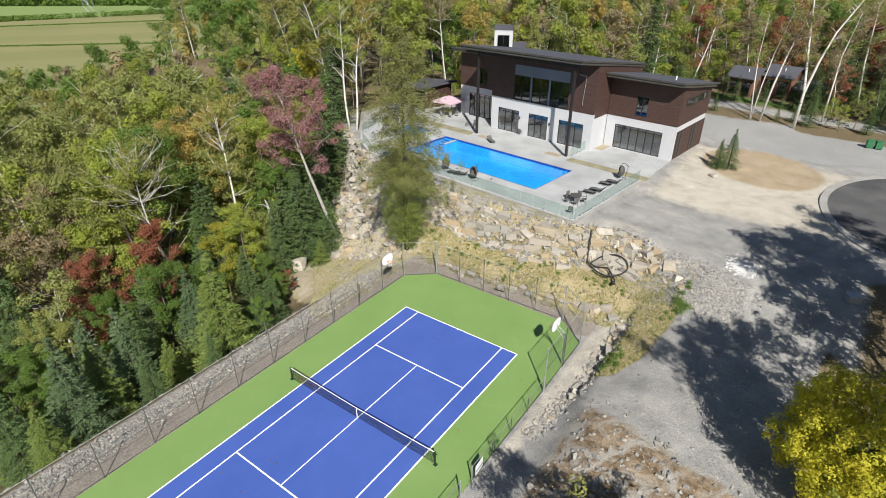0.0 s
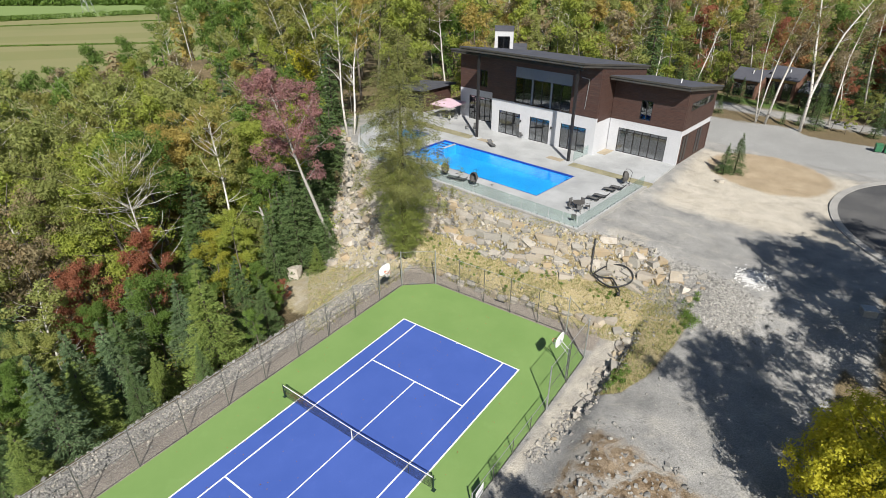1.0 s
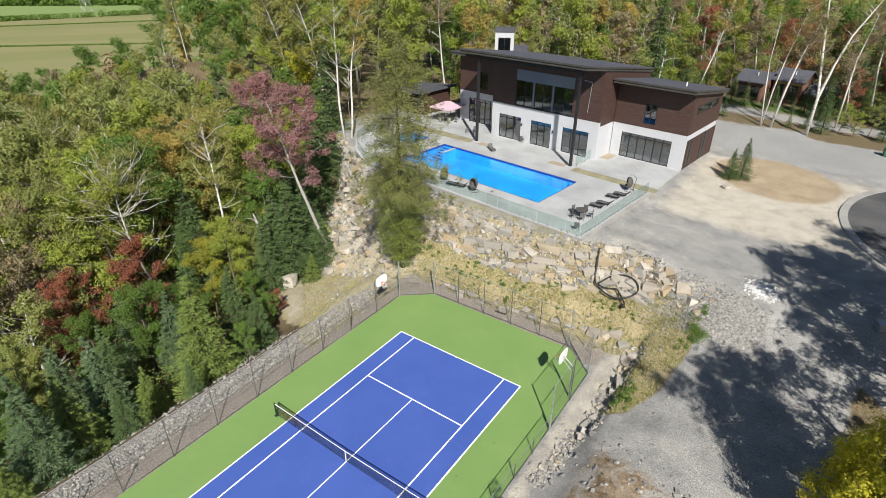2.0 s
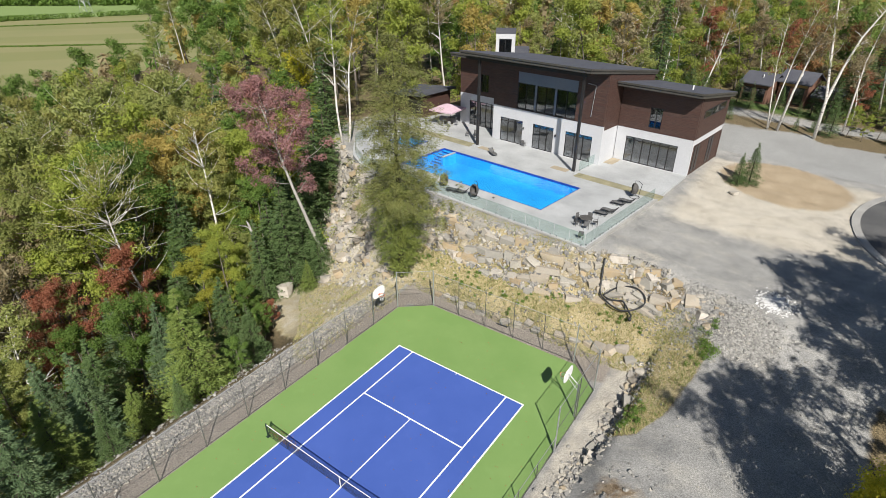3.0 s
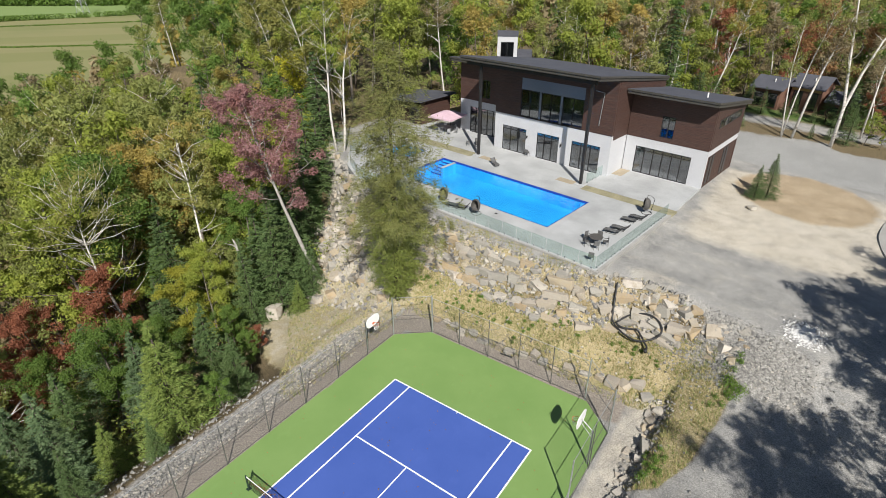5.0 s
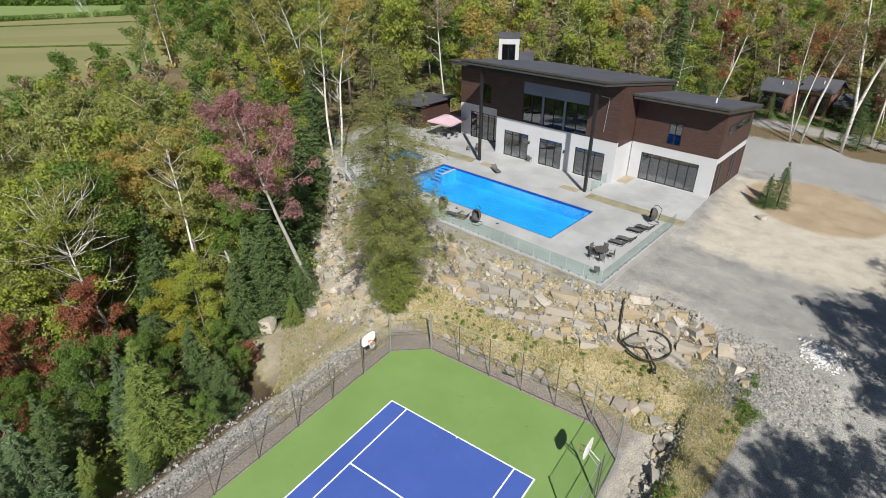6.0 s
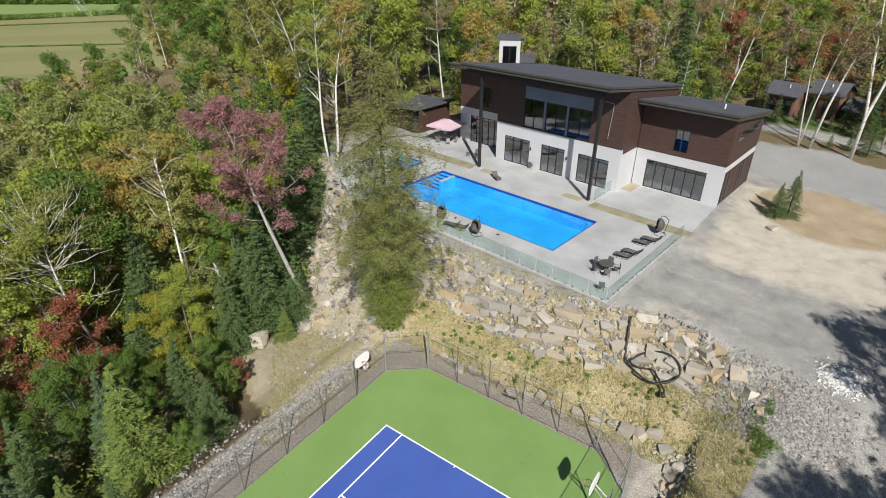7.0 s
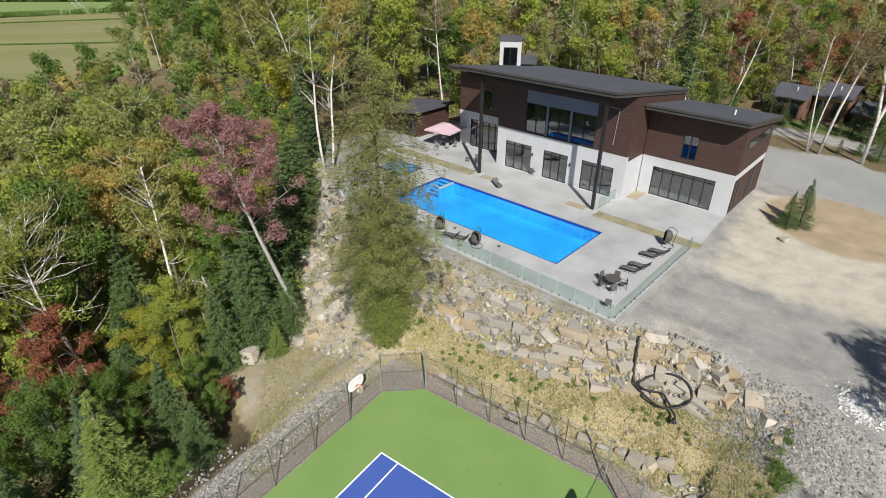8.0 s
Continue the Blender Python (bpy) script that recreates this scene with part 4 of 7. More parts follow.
slab("edge_curb", [(0.25, -22.75), (0.5, -22.75), (0.5, -8.6), (0.25, -8.6)], -0.5, 0.06, M["curb"], "low concrete edge along the deck", "curb")
slab("edge_curb", [(-29.0, -22.75), (0.25, -22.75), (0.25, -22.6), (-29.0, -22.55)], -0.5, 0.06, M["curb"], "low concrete edge along the deck", "curb")


def swimming_pool():
    pool = empty("swimming_pool", HOUSE, "long rectangular pool with bright blue water", "pool")
    part("floor", box(P0, P1, PN, PF, -1.5, -1.4), M["pool_paint"], pool)
    for a, b, c, d in ((P0, P1, PN, PN + 0.1), (P0, P1, PF - 0.1, PF), (P0, P0 + 0.1, PN + 0.1, PF - 0.1), (P1 - 0.1, P1, PN + 0.1, PF - 0.1)):
        side_wall = part("side_wall", box(a, b, c, d, -1.4, -0.22), M["pool_paint"], pool)
        part("tile_band", box(a, b, c, d, -0.22, -0.015), M["pool_tile"], side_wall, "dark blue tile band")
    part("water", box(P0 + 0.1, P1 - 0.1, PN + 0.1, PF - 0.1, -0.16, -0.15), M["water"], pool, "rippled clear water").visible_shadow = False
    for i in range(5):
        part("step", box(P0 + 0.1, P0 + 1.7, PF - 0.1 - 0.45 * (i + 1), PF - 0.1 - 0.45 * i, -1.4, -0.3 - 0.2 * i), M["pool_paint"], pool)
        part("step_edge", box(P0 + 0.1, P0 + 1.7, PF - 0.1 - 0.45 * (i + 1) - 0.012, PF - 0.1 - 0.45 * (i + 1) + 0.1, -0.4 - 0.2 * i, -0.292 - 0.2 * i), M["pool_tile"], pool)
    part("step_wall", box(P0 + 1.72, P0 + 2.03, PF - 2.38, PF - 0.1, -1.4, -0.24), M["pool_paint"], pool)
    part("bench", box(P0 + 1.7, P0 + 2.05, PF - 2.4, PF - 0.1, -0.24, -0.13), M["concrete"], pool, "pale block beside the pool steps")
    for u in (-22, -17, -12):
        part("skimmer", box(u - 0.12, u + 0.12, PN - 0.9, PN - 0.66, 0.0, 0.02), M["metal_dark"], pool)


swimming_pool()


# ---- trees ----
def leaf_cards(centres, out, size, rng, droop=0.0, stretch=1.6):
    """A folded leaf spray at every centre, facing roughly outwards. Returns vertices and faces."""
    n = len(centres)
    nrm = out + rng.normal(0, 0.55, (n, 3))
    nrm[:, 2] += 0.35
    nrm /= np.linalg.norm(nrm, axis=1)[:, None]
    t = np.cross(nrm, rng.normal(0, 1, (n, 3)))
    t[:, 2] -= droop
    t /= np.linalg.norm(t, axis=1)[:, None]
    s = np.cross(nrm, t)
    size = (size * rng.uniform(0.65, 1.35, n))[:, None]
    a = centres - t * size * stretch * 0.5 + s * size * 0.55
    b = centres - t * size * stretch * 0.5 - s * size * 0.55
    c = centres + t * size * stretch * 0.5 + nrm * size * 0.2
    verts = np.stack([a, b, c], 1).reshape(-1, 3)
    i = np.arange(n)[:, None] * 3
    return verts, i + np.array([[0, 1, 2]])


def limb_points(start, way, length, rng, n=5, bend=0.12, lift=0.05):
    pts = [np.array(start, float)]
    way = np.array(way, float) / np.linalg.norm(way)
    for _ in range(n):
        way = way + rng.normal(0, bend, 3) + np.array((0, 0, lift))
        way /= np.linalg.norm(way)
        pts.append(pts[-1] + way * length / n)
    return pts


def broadleaf(title, seed, height, radius, base, clumps, leaves, size, leaf, bark, trunk_r, lean=(0.0, 0.0), clump_r=1.0, limbs=9, bare=0, sway=0.05):
    """A trunk with limbs, and a crown of leaf clumps at the limbs' ends. Returns the two meshes."""
    rng = np.random.default_rng(seed)
    bm = bmesh.new()
    trunk = limb_points((0, 0, -0.3), (lean[0], lean[1], 1.0), height * 0.93 * math.hypot(1, *lean), rng, 8, sway, 0.03)
    add_tube(bm, trunk, [trunk_r * (1 - 0.85 * i / 8) for i in range(9)], 6)
    ends = []
    for k in range(limbs):
        f = base + (1 - base) * (k + rng.uniform(0, 0.9)) / limbs
        j = min(7, int(f * 8))
        start = trunk[j] + (trunk[j + 1] - trunk[j]) * (f * 8 - j)
        a = k * 2.4 + rng.uniform(-0.4, 0.4)
        reach = radius * math.sin(math.pi * min(0.97, 0.18 + 0.8 * (f - base) / (1 - base))) ** 0.7 * rng.uniform(0.7, 1.1)
        pts = limb_points(start, (math.cos(a), math.sin(a), rng.uniform(0.45, 0.95)), reach * 1.25, rng, 4, 0.16, 0.08)
        add_tube(bm, pts, [trunk_r * 0.34 * (1 - f * 0.5) * (1 - 0.8 * i / 4) for i in range(5)], 3)
        ends += pts[1:]
        for _ in range(2):
            q = pts[rng.integers(1, 4)]
            tw = limb_points(q, (math.cos(a + rng.normal(0, 0.9)), math.sin(a + rng.normal(0, 0.9)), rng.uniform(0.1, 0.8)), reach * 0.55, rng, 3, 0.2, 0.05)
            add_tube(bm, tw, [trunk_r * 0.12 * (1 - 0.8 * i / 3) for i in range(4)], 3)
            ends += tw[1:]
    for _ in range(bare):
        a, q = rng.uniform(0, 6.28), trunk[rng.integers(3, 8)]
        tw = limb_points(q, (math.cos(a), math.sin(a), 0.7), radius * 1.05, rng, 4, 0.2, 0.06)
        add_tube(bm, tw, [trunk_r * 0.3 * (1 - 0.85 * i / 4) for i in range(5)], 3)
    wood_mesh = finish(bm, "trunk", M[bark], True)
    ends.append(trunk[-1])
    ends.append(trunk[-2])
    ends = np.array(ends)
    pick = ends[rng.integers(0, len(ends), clumps)] + rng.normal(0, 0.3 * clump_r, (clumps, 3))
    cs, os = [], []
    for c in pick:
        r = clump_r * rng.uniform(0.55, 1.2)
        n = int(leaves * rng.uniform(0.6, 1.3))
        v = rng.normal(0, 1, (n, 3))
        v /= np.linalg.norm(v, axis=1)[:, None]
        v[:, 2] *= 0.72
        cs.append(c + v * (r * rng.uniform(0.25, 1.0, n) ** 0.45)[:, None])
        os.append(v)
    verts, faces = leaf_cards(np.concatenate(cs), np.concatenate(os), size, rng)
    return wood_mesh, pydata("crown", verts.tolist(), faces.tolist(), LEAF[leaf])


def conifer(title, seed, height, radius, base, whorls, per, sprays, size, leaf, droop=0.35, ragged=0.25, wisp=1.0, power=0.85, hang=-0.08, profile=None, tuft=0):
    """A straight stem with whorls of drooping boughs, thick with needle sprays."""
    rng = np.random.default_rng(seed)
    bm = bmesh.new()
    add_tube(bm, [(0, 0, -0.4), (0, 0, height * 0.5), (0, 0, height * 0.98)], [0.02 * height * 0.75, 0.012 * height * 0.7, 0.02], 7)
    cs, os, ss = [], [], []
    for w in range(whorls):
        f = (w + 0.5) / whorls
        z = height * (base + (1 - base) * f)
        reach0 = radius * (along(f, profile) if profile else (1 - f) ** power) + 0.10
        for k in range(per if f < 0.8 else max(4, per - 3)):
            a = w * 1.3 + 6.2832 * k / per + rng.normal(0, 0.2)
            reach = reach0 * (1 + rng.normal(0, ragged))
            if reach < 0.1:
                continue
            lift = rng.normal(0.12, 0.12)
            n = max(3, int(sprays * (0.35 + reach / radius)))
            if tuft:
                if rng.uniform() < 0.08 + 0.1 * f:
                    continue
                knots = rng.uniform(0.25, 1.0, tuft)
                pick = rng.integers(0, tuft, n)
                s = knots[pick] + rng.normal(0, 0.16, n) / max(0.5, reach)
                side = (rng.normal(0, 0.3, tuft) * reach * 0.5)[pick] + rng.normal(0, 0.22, n)
            else:
                s = rng.uniform(0.12, 1.0, n) ** 0.7
                side = rng.normal(0, 0.17, n) * reach * (1.15 - s * 0.7) * wisp
            x, y = s * reach, side
            zz = z + s * reach * lift - droop * reach * np.abs(s) ** 1.8 + rng.normal(0, 0.2 if tuft else 0.05, n) - np.abs(side) * 0.25
            ca, sa = math.cos(a), math.sin(a)
            cs.append(np.stack([x * ca - y * sa, x * sa + y * ca, zz], 1))
            os.append(np.stack([np.full(n, ca * 0.5), np.full(n, sa * 0.5), np.full(n, 0.7)], 1))
            ss.append(np.stack([ca + rng.normal(0, 0.42, n), sa + rng.normal(0, 0.42, n), hang + rng.normal(0, 0.25, n)], 1))
            if k % 3 == 0 and reach > 0.5:
                add_tube(bm, [(0.05 * ca, 0.05 * sa, z), (0.5 * reach * ca, 0.5 * reach * sa, z + 0.5 * reach * lift - droop * reach * 0.29), (reach * 0.92 * ca, reach * 0.92 * sa, z + reach * 0.92 * lift - droop * reach * 0.86)], [0.03, 0.02, 0.006], 3)
    c, o, t = np.concatenate(cs), np.concatenate(os), np.concatenate(ss)
    n = len(c)
    o += rng.normal(0, 0.35, (n, 3))
    o /= np.linalg.norm(o, axis=1)[:, None]
    t /= np.linalg.norm(t, axis=1)[:, None]
    s = np.cross(o, t)
    sz = (size * rng.uniform(0.6, 1.3, n))[:, None]
    verts = np.stack([c - t * sz * 0.6 + s * sz * 0.34, c - t * sz * 0.6 - s * sz * 0.34, c + t * sz + o * sz * 0.1], 1).reshape(-1, 3)
    faces = np.arange(n)[:, None] * 3 + np.array([[0, 1, 2]])
    return finish(bm, "trunk", M["bark_dark"], True), pydata("crown", verts.tolist(), faces.tolist(), LEAF[leaf])


def plant(meshes, title, label, x, y, turn=0.0, scale=1.0, group="", z=None, tilt=(0, 0), wide=1.0):
    gz = ground_z(x, y) if z is None else z
    tree = empty(title, pose(x, y, gz, tilt[0], tilt[1], turn) @ Matrix.Diagonal((scale * wide, scale * wide, scale, 1)), label, "tree", group)
    part("trunk", meshes[0], None, tree)
    part("crown", meshes[1], None, tree)
    return tree


NEAR, MID, FAR = {}, {}, {}
WORDS = {"green": "green leafy tree with a full rounded crown", "olive": "olive-green leafy tree turning for autumn", "lime": "leafy tree with bright yellow-green leaves", "yellow": "autumn tree with yellow leaves", "gold": "autumn tree with golden-brown leaves",
         "orange": "autumn tree with orange leaves", "red": "autumn tree with rusty red leaves", "brown": "half-bare autumn tree with brown leaves",
         "spruce": "dark green spruce with drooping boughs", "spruce_blue": "blue-green spruce with drooping boughs", "spruce_light": "yellow-green spruce with drooping boughs", "birch": "slender white-barked birch with thin yellow-green leaves"}
for i, leaf in enumerate(("green", "olive", "lime", "yellow", "gold", "red")):
    NEAR[leaf] = [broadleaf(leaf, 10 * i + s, 14.0, 3.5 + 0.3 * s, 0.2, 270, 70, 0.098, "yellow_green" if leaf == "yellow" else leaf, "bark", 0.19, (0.06 * s, -0.05), 0.64, 16) for s in range(2)]
for i, leaf in enumerate(("green", "olive", "lime", "yellow", "gold", "red", "brown")):
    MID[leaf] = [broadleaf(leaf, 150 + 10 * i + s, 18.0, 4.2, 0.22, 150, 38, 0.162, leaf, "bark", 0.2, (0.04, 0.05 * s), 0.8, 13, 3) for s in range(2)]
for i, leaf in enumerate(("green", "olive", "lime", "yellow", "gold", "orange", "red", "brown")):
    FAR[leaf] = [broadleaf(leaf, 250 + 10 * i + s, 15.0, 2.9, 0.12, 70, 56, 0.178, leaf, "bark", 0.13, (0.04, 0.03 * s), 0.98, 8, 2) for s in range(2)]
for i, leaf in enumerate(("spruce", "spruce_blue", "spruce_light")):
    NEAR[leaf] = [conifer(leaf, 90 + 10 * i + s, 10.0, 2.3, 0.02, 25, 9, 80, 0.108, leaf, 0.24, 0.16, 1.0, 1.05, 0.0) for s in range(2)]
MID["spruce"] = [conifer("spruce", 140 + s, 12.0, 2.4, 0.04, 25, 8, 46, 0.15, "spruce", 0.26, 0.18, 1.0, 1.0, 0.0) for s in range(2)]
MID["spruce_blue"] = [conifer("spruce_blue", 145 + s, 12.0, 2.4, 0.04, 25, 8, 46, 0.15, "spruce_blue", 0.26, 0.18, 1.0, 1.0, 0.0) for s in range(2)]
FAR["spruce"] = [conifer("spruce", 130 + s, 14.0, 2.4, 0.05, 28, 9, 22, 0.25, "spruce") for s in range(2)]
NEAR["birch"] = [broadleaf("birch", 300 + s, 14.5, 3.5, 0.3, 190, 56, 0.115, ("olive", "olive_gold")[s], "birch", 0.13, (0.16 * s - 0.08, 0.06), 0.62, 16, 9) for s in range(2)]
MID["birch"] = [broadleaf("birch", 305 + s, 18.0, 4.0, 0.3, 175, 36, 0.155, ("olive", "olive_gold")[s], "birch", 0.14, (0.1 * s, 0.06), 0.75, 16, 9) for s in range(2)]
FAR["birch"] = [broadleaf("birch", 310 + s, 18.0, 2.6, 0.5, 34, 40, 0.22, ("olive", "brown")[s], "birch", 0.16, (0.08, 0.05 * s), 0.9, 12, 8) for s in range(2)]

wood_rng = random.Random(11)
taken = []


def free(x, y, gap):
    return all((x - a) ** 2 + (y - b) ** 2 > (gap * 0.5 + g * 0.5) ** 2 for a, b, g in taken)


def put(bank, leaf, x, y, height, group, gap=2.5, **more):
    taken.append((x, y, gap))
    which = wood_rng.randrange(2)
    table = {"spruce": (10.0, 12.0, 14.0), "birch": (14.5, 18.0, 18.0)}.get(leaf.split("_")[0], (14.0, 18.0, 15.0))
    native = table[0 if bank is NEAR else 1 if bank is MID else 2]
    return plant(bank[leaf][which], "birch_tree" if leaf == "birch" else "spruce_tree" if leaf.startswith("spruce") else "tree", WORDS[leaf], x, y, wood_rng.uniform(0, 360), height / native, group, **more)


# the tall cedar by the fence corner: ragged above, a dense skirt below
cedar = conifer("cedar", 501, 21.0, 4.0, 0.33, 46, 9, 190, 0.1, "cedar", 0.3, 0.3, 1.0, 1.0, -0.3, [(0.0, 0.75), (0.1, 1.0), (0.25, 0.95), (0.4, 0.78), (0.6, 0.66), (0.8, 0.5), (0.92, 0.3), (1.0, 0.08)], 5)
skirt = conifer("cedar", 502, 10.0, 2.5, 0.03, 30, 10, 95, 0.095, "cedar_low", 0.3, 0.22, 1.0, 1.0, -0.2, [(0.0, 0.2), (0.12, 0.5), (0.35, 0.9), (0.65, 1.0), (1.0, 0.65)])
cedar_tree = plant(cedar, "cedar_tree", "tall ragged olive-green conifer by the fence corner", -11.4, 19.4, 20, 1.0)
part("skirt", skirt[1], None, cedar_tree, "dense yellow-green lower boughs")
taken.append((-11.4, 19.4, 4))
# the maroon maple
maple = broadleaf("maple", 77, 20.0, 4.7, 0.46, 300, 84, 0.098, "maroon", "bark_pale", 0.25, (0.0, -0.38), 0.7, 20, sway=0.085)
plant(maple, "maple_tree", "tall maple with dusky maroon leaves and bare pale trunk", -22.9, 20.7, 0, 1.0)
taken.append((-22.9, 20.7, 4))
# the yellow tree beside the track
def round_crown(seed, clumps, leaves, size, r, centre, leaf, lo=0.0):
    """Leaf clumps that fill a round crown, thickest near its skin."""
    rng = np.random.default_rng(seed)
    way = rng.normal(0, 1, (clumps, 3))
    way /= np.linalg.norm(way, axis=1)[:, None]
    lump = np.array([0.86 + 0.3 * noise.noise(tuple(w * 1.9 + seed)) for w in way])
    c = np.array(centre) + way * np.array(r) * (lump * rng.uniform(lo, 1.0, clumps) ** 0.4)[:, None]
    v = rng.normal(0, 1, (clumps * leaves, 3))
    v /= np.linalg.norm(v, axis=1)[:, None]
    spots = np.repeat(c, leaves, 0) + v * rng.uniform(0.1, 0.5, (clumps * leaves, 1))
    verts, faces = leaf_cards(spots, v + np.repeat(way, leaves, 0), size, rng)
    return pydata("crown", verts.tolist(), faces.tolist(), LEAF[leaf])


frame_limbs = broadleaf("yellow", 79, 7.6, 4.2, 0.06, 10, 10, 0.08, "yellow", "bark", 0.17, (0, 0), 0.62, 30, 6)
yellow_tree = plant((frame_limbs[0], round_crown(79, 620, 85, 0.085, (4.7, 4.7, 3.9), (0, 0, 4.3), "yellow", 0.35)), "tree", "bushy bright yellow-green tree beside the track", 25.9, 8.8, 0, 1.0)
part("inner_crown", round_crown(80, 170, 70, 0.09, (4.3, 4.3, 3.3), (0.3, 0.2, 3.4), "lime"), None, yellow_tree, "greener leaves inside the crown")
taken.append((25.9, 8.8, 5))


# ---- the woods ----
def view_kind(x, y):
    """Which wood grows here: 'slope' (below the court), 'back' (behind the house), or none."""
    u, v = house_uv(x, y)
    d = y - along(x, WALL_TOP)
    if x < -13.6 and d < -1.5 and not (y > 7.5 + 0.6 * (-13.6 - x) and x > -24.8 and d > -24):
        return "slope" if not (-38 < x < -21 and d > -6) else ""
    if x < -41 and d >= -1.5:
        return "slope"
    if (v > 13.5 and u < -13) or (y > 86 + 0.1 * x and x > -12 and not (-3 < x < 17 and y < 99)) or (y > 95 and x <= -12) or u < -45 or (v > 8 and u < -37):
        return "back"
    return ""


EDGE = [  # the trees along the wood's edge, one by one
    ("spruce_light", -17.9, 1.8, 10.6), ("spruce_blue", -20.4, -5.0, 9.8), ("spruce_light", -19.6, -2.4, 5.2), ("spruce_blue", -16.0, -10.4, 9.2), ("spruce_light", -14.6, -12.8, 5.0), ("spruce_light", -18.2, -8.0, 8.0), ("spruce", -17.2, -14.0, 8.0),
    ("spruce_blue", -30.6, 1.6, 9.4), ("spruce", -16.6, 6.3, 6.2), ("spruce", -20.4, 6.6, 9.6), ("spruce_blue", -23.4, 2.4, 9.5), ("spruce", -24.8, -2.6, 9.0), ("spruce_blue", -26.0, -6.0, 9.0), ("green", -19.0, 9.0, 4.5), ("green", -22.4, 10.0, 6.0),
    ("red", -19.8, 10.6, 3.4), ("spruce", -24.6, 17.0, 12.0), ("spruce", -26.6, 20.6, 11.0), ("spruce", -29.4, 23.8, 12.0), ("spruce", -23.0, 19.6, 7.0), ("spruce_light", -21.4, 16.6, 3.6),
    ("lime", -29.5, 12.2, 10.0), ("lime", -26.6, 10.8, 9.5), ("yellow", -28.2, 9.0, 10.5), ("red", -33.8, 4.6, 13.5), ("red", -36.2, -0.8, 11.0), ("red", -33.2, -3.2, 9.0), ("green", -25.8, 5.6, 9.0), ("green", -29.0, -2.0, 9.0), ("olive", -30.5, -7.5, 9.0), ("spruce", -22.0, -13.5, 9.0), ("green", -24.5, -9.8, 9.0),
    ("lime", -37.0, 5.5, 20.5), ("gold", -40.5, 13.5, 20.0), ("gold", -43.0, 17.0, 21.0), ("brown", -39.0, -3.5, 15.0), ("brown", -42.0, -1.0, 18.0), ("olive", -36.5, 16.5, 17.0), ("green", -31.0, 18.5, 13.0), ("spruce_blue", -33.5, 23.5, 14.0), ("lime", -42.5, 6.0, 21.0), ("olive", -40.0, 2.5, 19.0),
    ("lime", -60.0, 50.0, 17.5), ("yellow", -57.0, 46.0, 18.0), ("lime", -63.5, 47.0, 19.0), ("gold", -66.5, 43.0, 20.0), ("yellow", -42.5, 32.0, 17.0), ("lime", -46.5, 36.5, 18.0), ("spruce", -38.5, 36.8, 14.0), ("spruce", -40.5, 28.5, 14.0), ("spruce", -43.0, 40.5, 14.5), ("brown", -31.0, 29.3, 3.5),
    # the dark spruces round the maple's foot and behind it
    ("spruce", -27.6, 17.4, 11.0), ("spruce", -29.0, 20.5, 12.0), ("spruce", -32.0, 27.5, 14.0), ("spruce", -33.0, 31.0, 12.5), ("spruce", -33.5, 29.8, 15.0), ("spruce", -36.0, 26.0, 15.0), ("spruce", -31.6, 8.6, 9.5), ("spruce", -28.6, 4.6, 9.0), ("olive", -28.4, 15.0, 7.5),
]
taken += [(-30.0, 72.0, 7.0), (-27.5, 67.5, 6.0), (-33.0, 77.0, 6.0), (-21.0, 63.5, 7.0), (-25.5, 70.5, 8.0), (-29.0, 75.0, 8.0), (-23.5, 66.5, 7.0)]  # clear before the tower
for leaf, x, y, h in EDGE:
    put(NEAR if leaf in NEAR and x > (-29 if leaf == "spruce" else -50) else MID, leaf, x, y, h, "trees on the slope", 2.6, wide=1.28 if leaf == "spruce_light" else 1.14 if leaf.startswith("spruce") else 1.0)


def birch(seed, x, y, h, lean, label, leaf="olive", base=0.45, r=2.6, thick=0.17):
    taken.append((x, y, 2.0))
    plant(broadleaf("birch", seed, h, r, base, 52, 70, 0.13, leaf, "birch", thick, lean, 0.8, 14, 14), "birch_tree", label, x, y, 0, 1.0, "birches")


LEANING = "tall leaning birch with bare white trunk and thin crown"
birch(401, -30.4, 14.2, 20.5, (-0.22, 0.02), LEANING, "olive_gold", 0.6, 3.6, 0.2)
plant(broadleaf("birch", 402, 21.0, 4.6, 0.7, 60, 60, 0.1, "olive_gold", "birch", 0.2, (-0.07, 0.02), 0.85, 22, 30), "birch_tree", "half-bare birch with spreading white limbs", -33.2, 6.6, 0, 1.0, "birches")
taken.append((-33.2, 6.6, 5.0))
taken.append((-32.6, 2.4, 6.5))
birch(404, -34.2, 35.2, 21.0, (-0.13, 0.0), LEANING, "lime", 0.55)
birch(405, -33.6, 35.8, 19.0, (-0.05, 0.1), LEANING, "gold", 0.55)
birch(406, -41.0, 27.0, 19.0, (-0.1, -0.1), LEANING, "lime", 0.6)
birch(407, -37.0, 18.8, 15.0, (-0.18, 0.0), LEANING, "olive", 0.45)
birch(408, -29.2, -6.0, 12.0, (-0.2, 0.1), LEANING, "olive", 0.4)


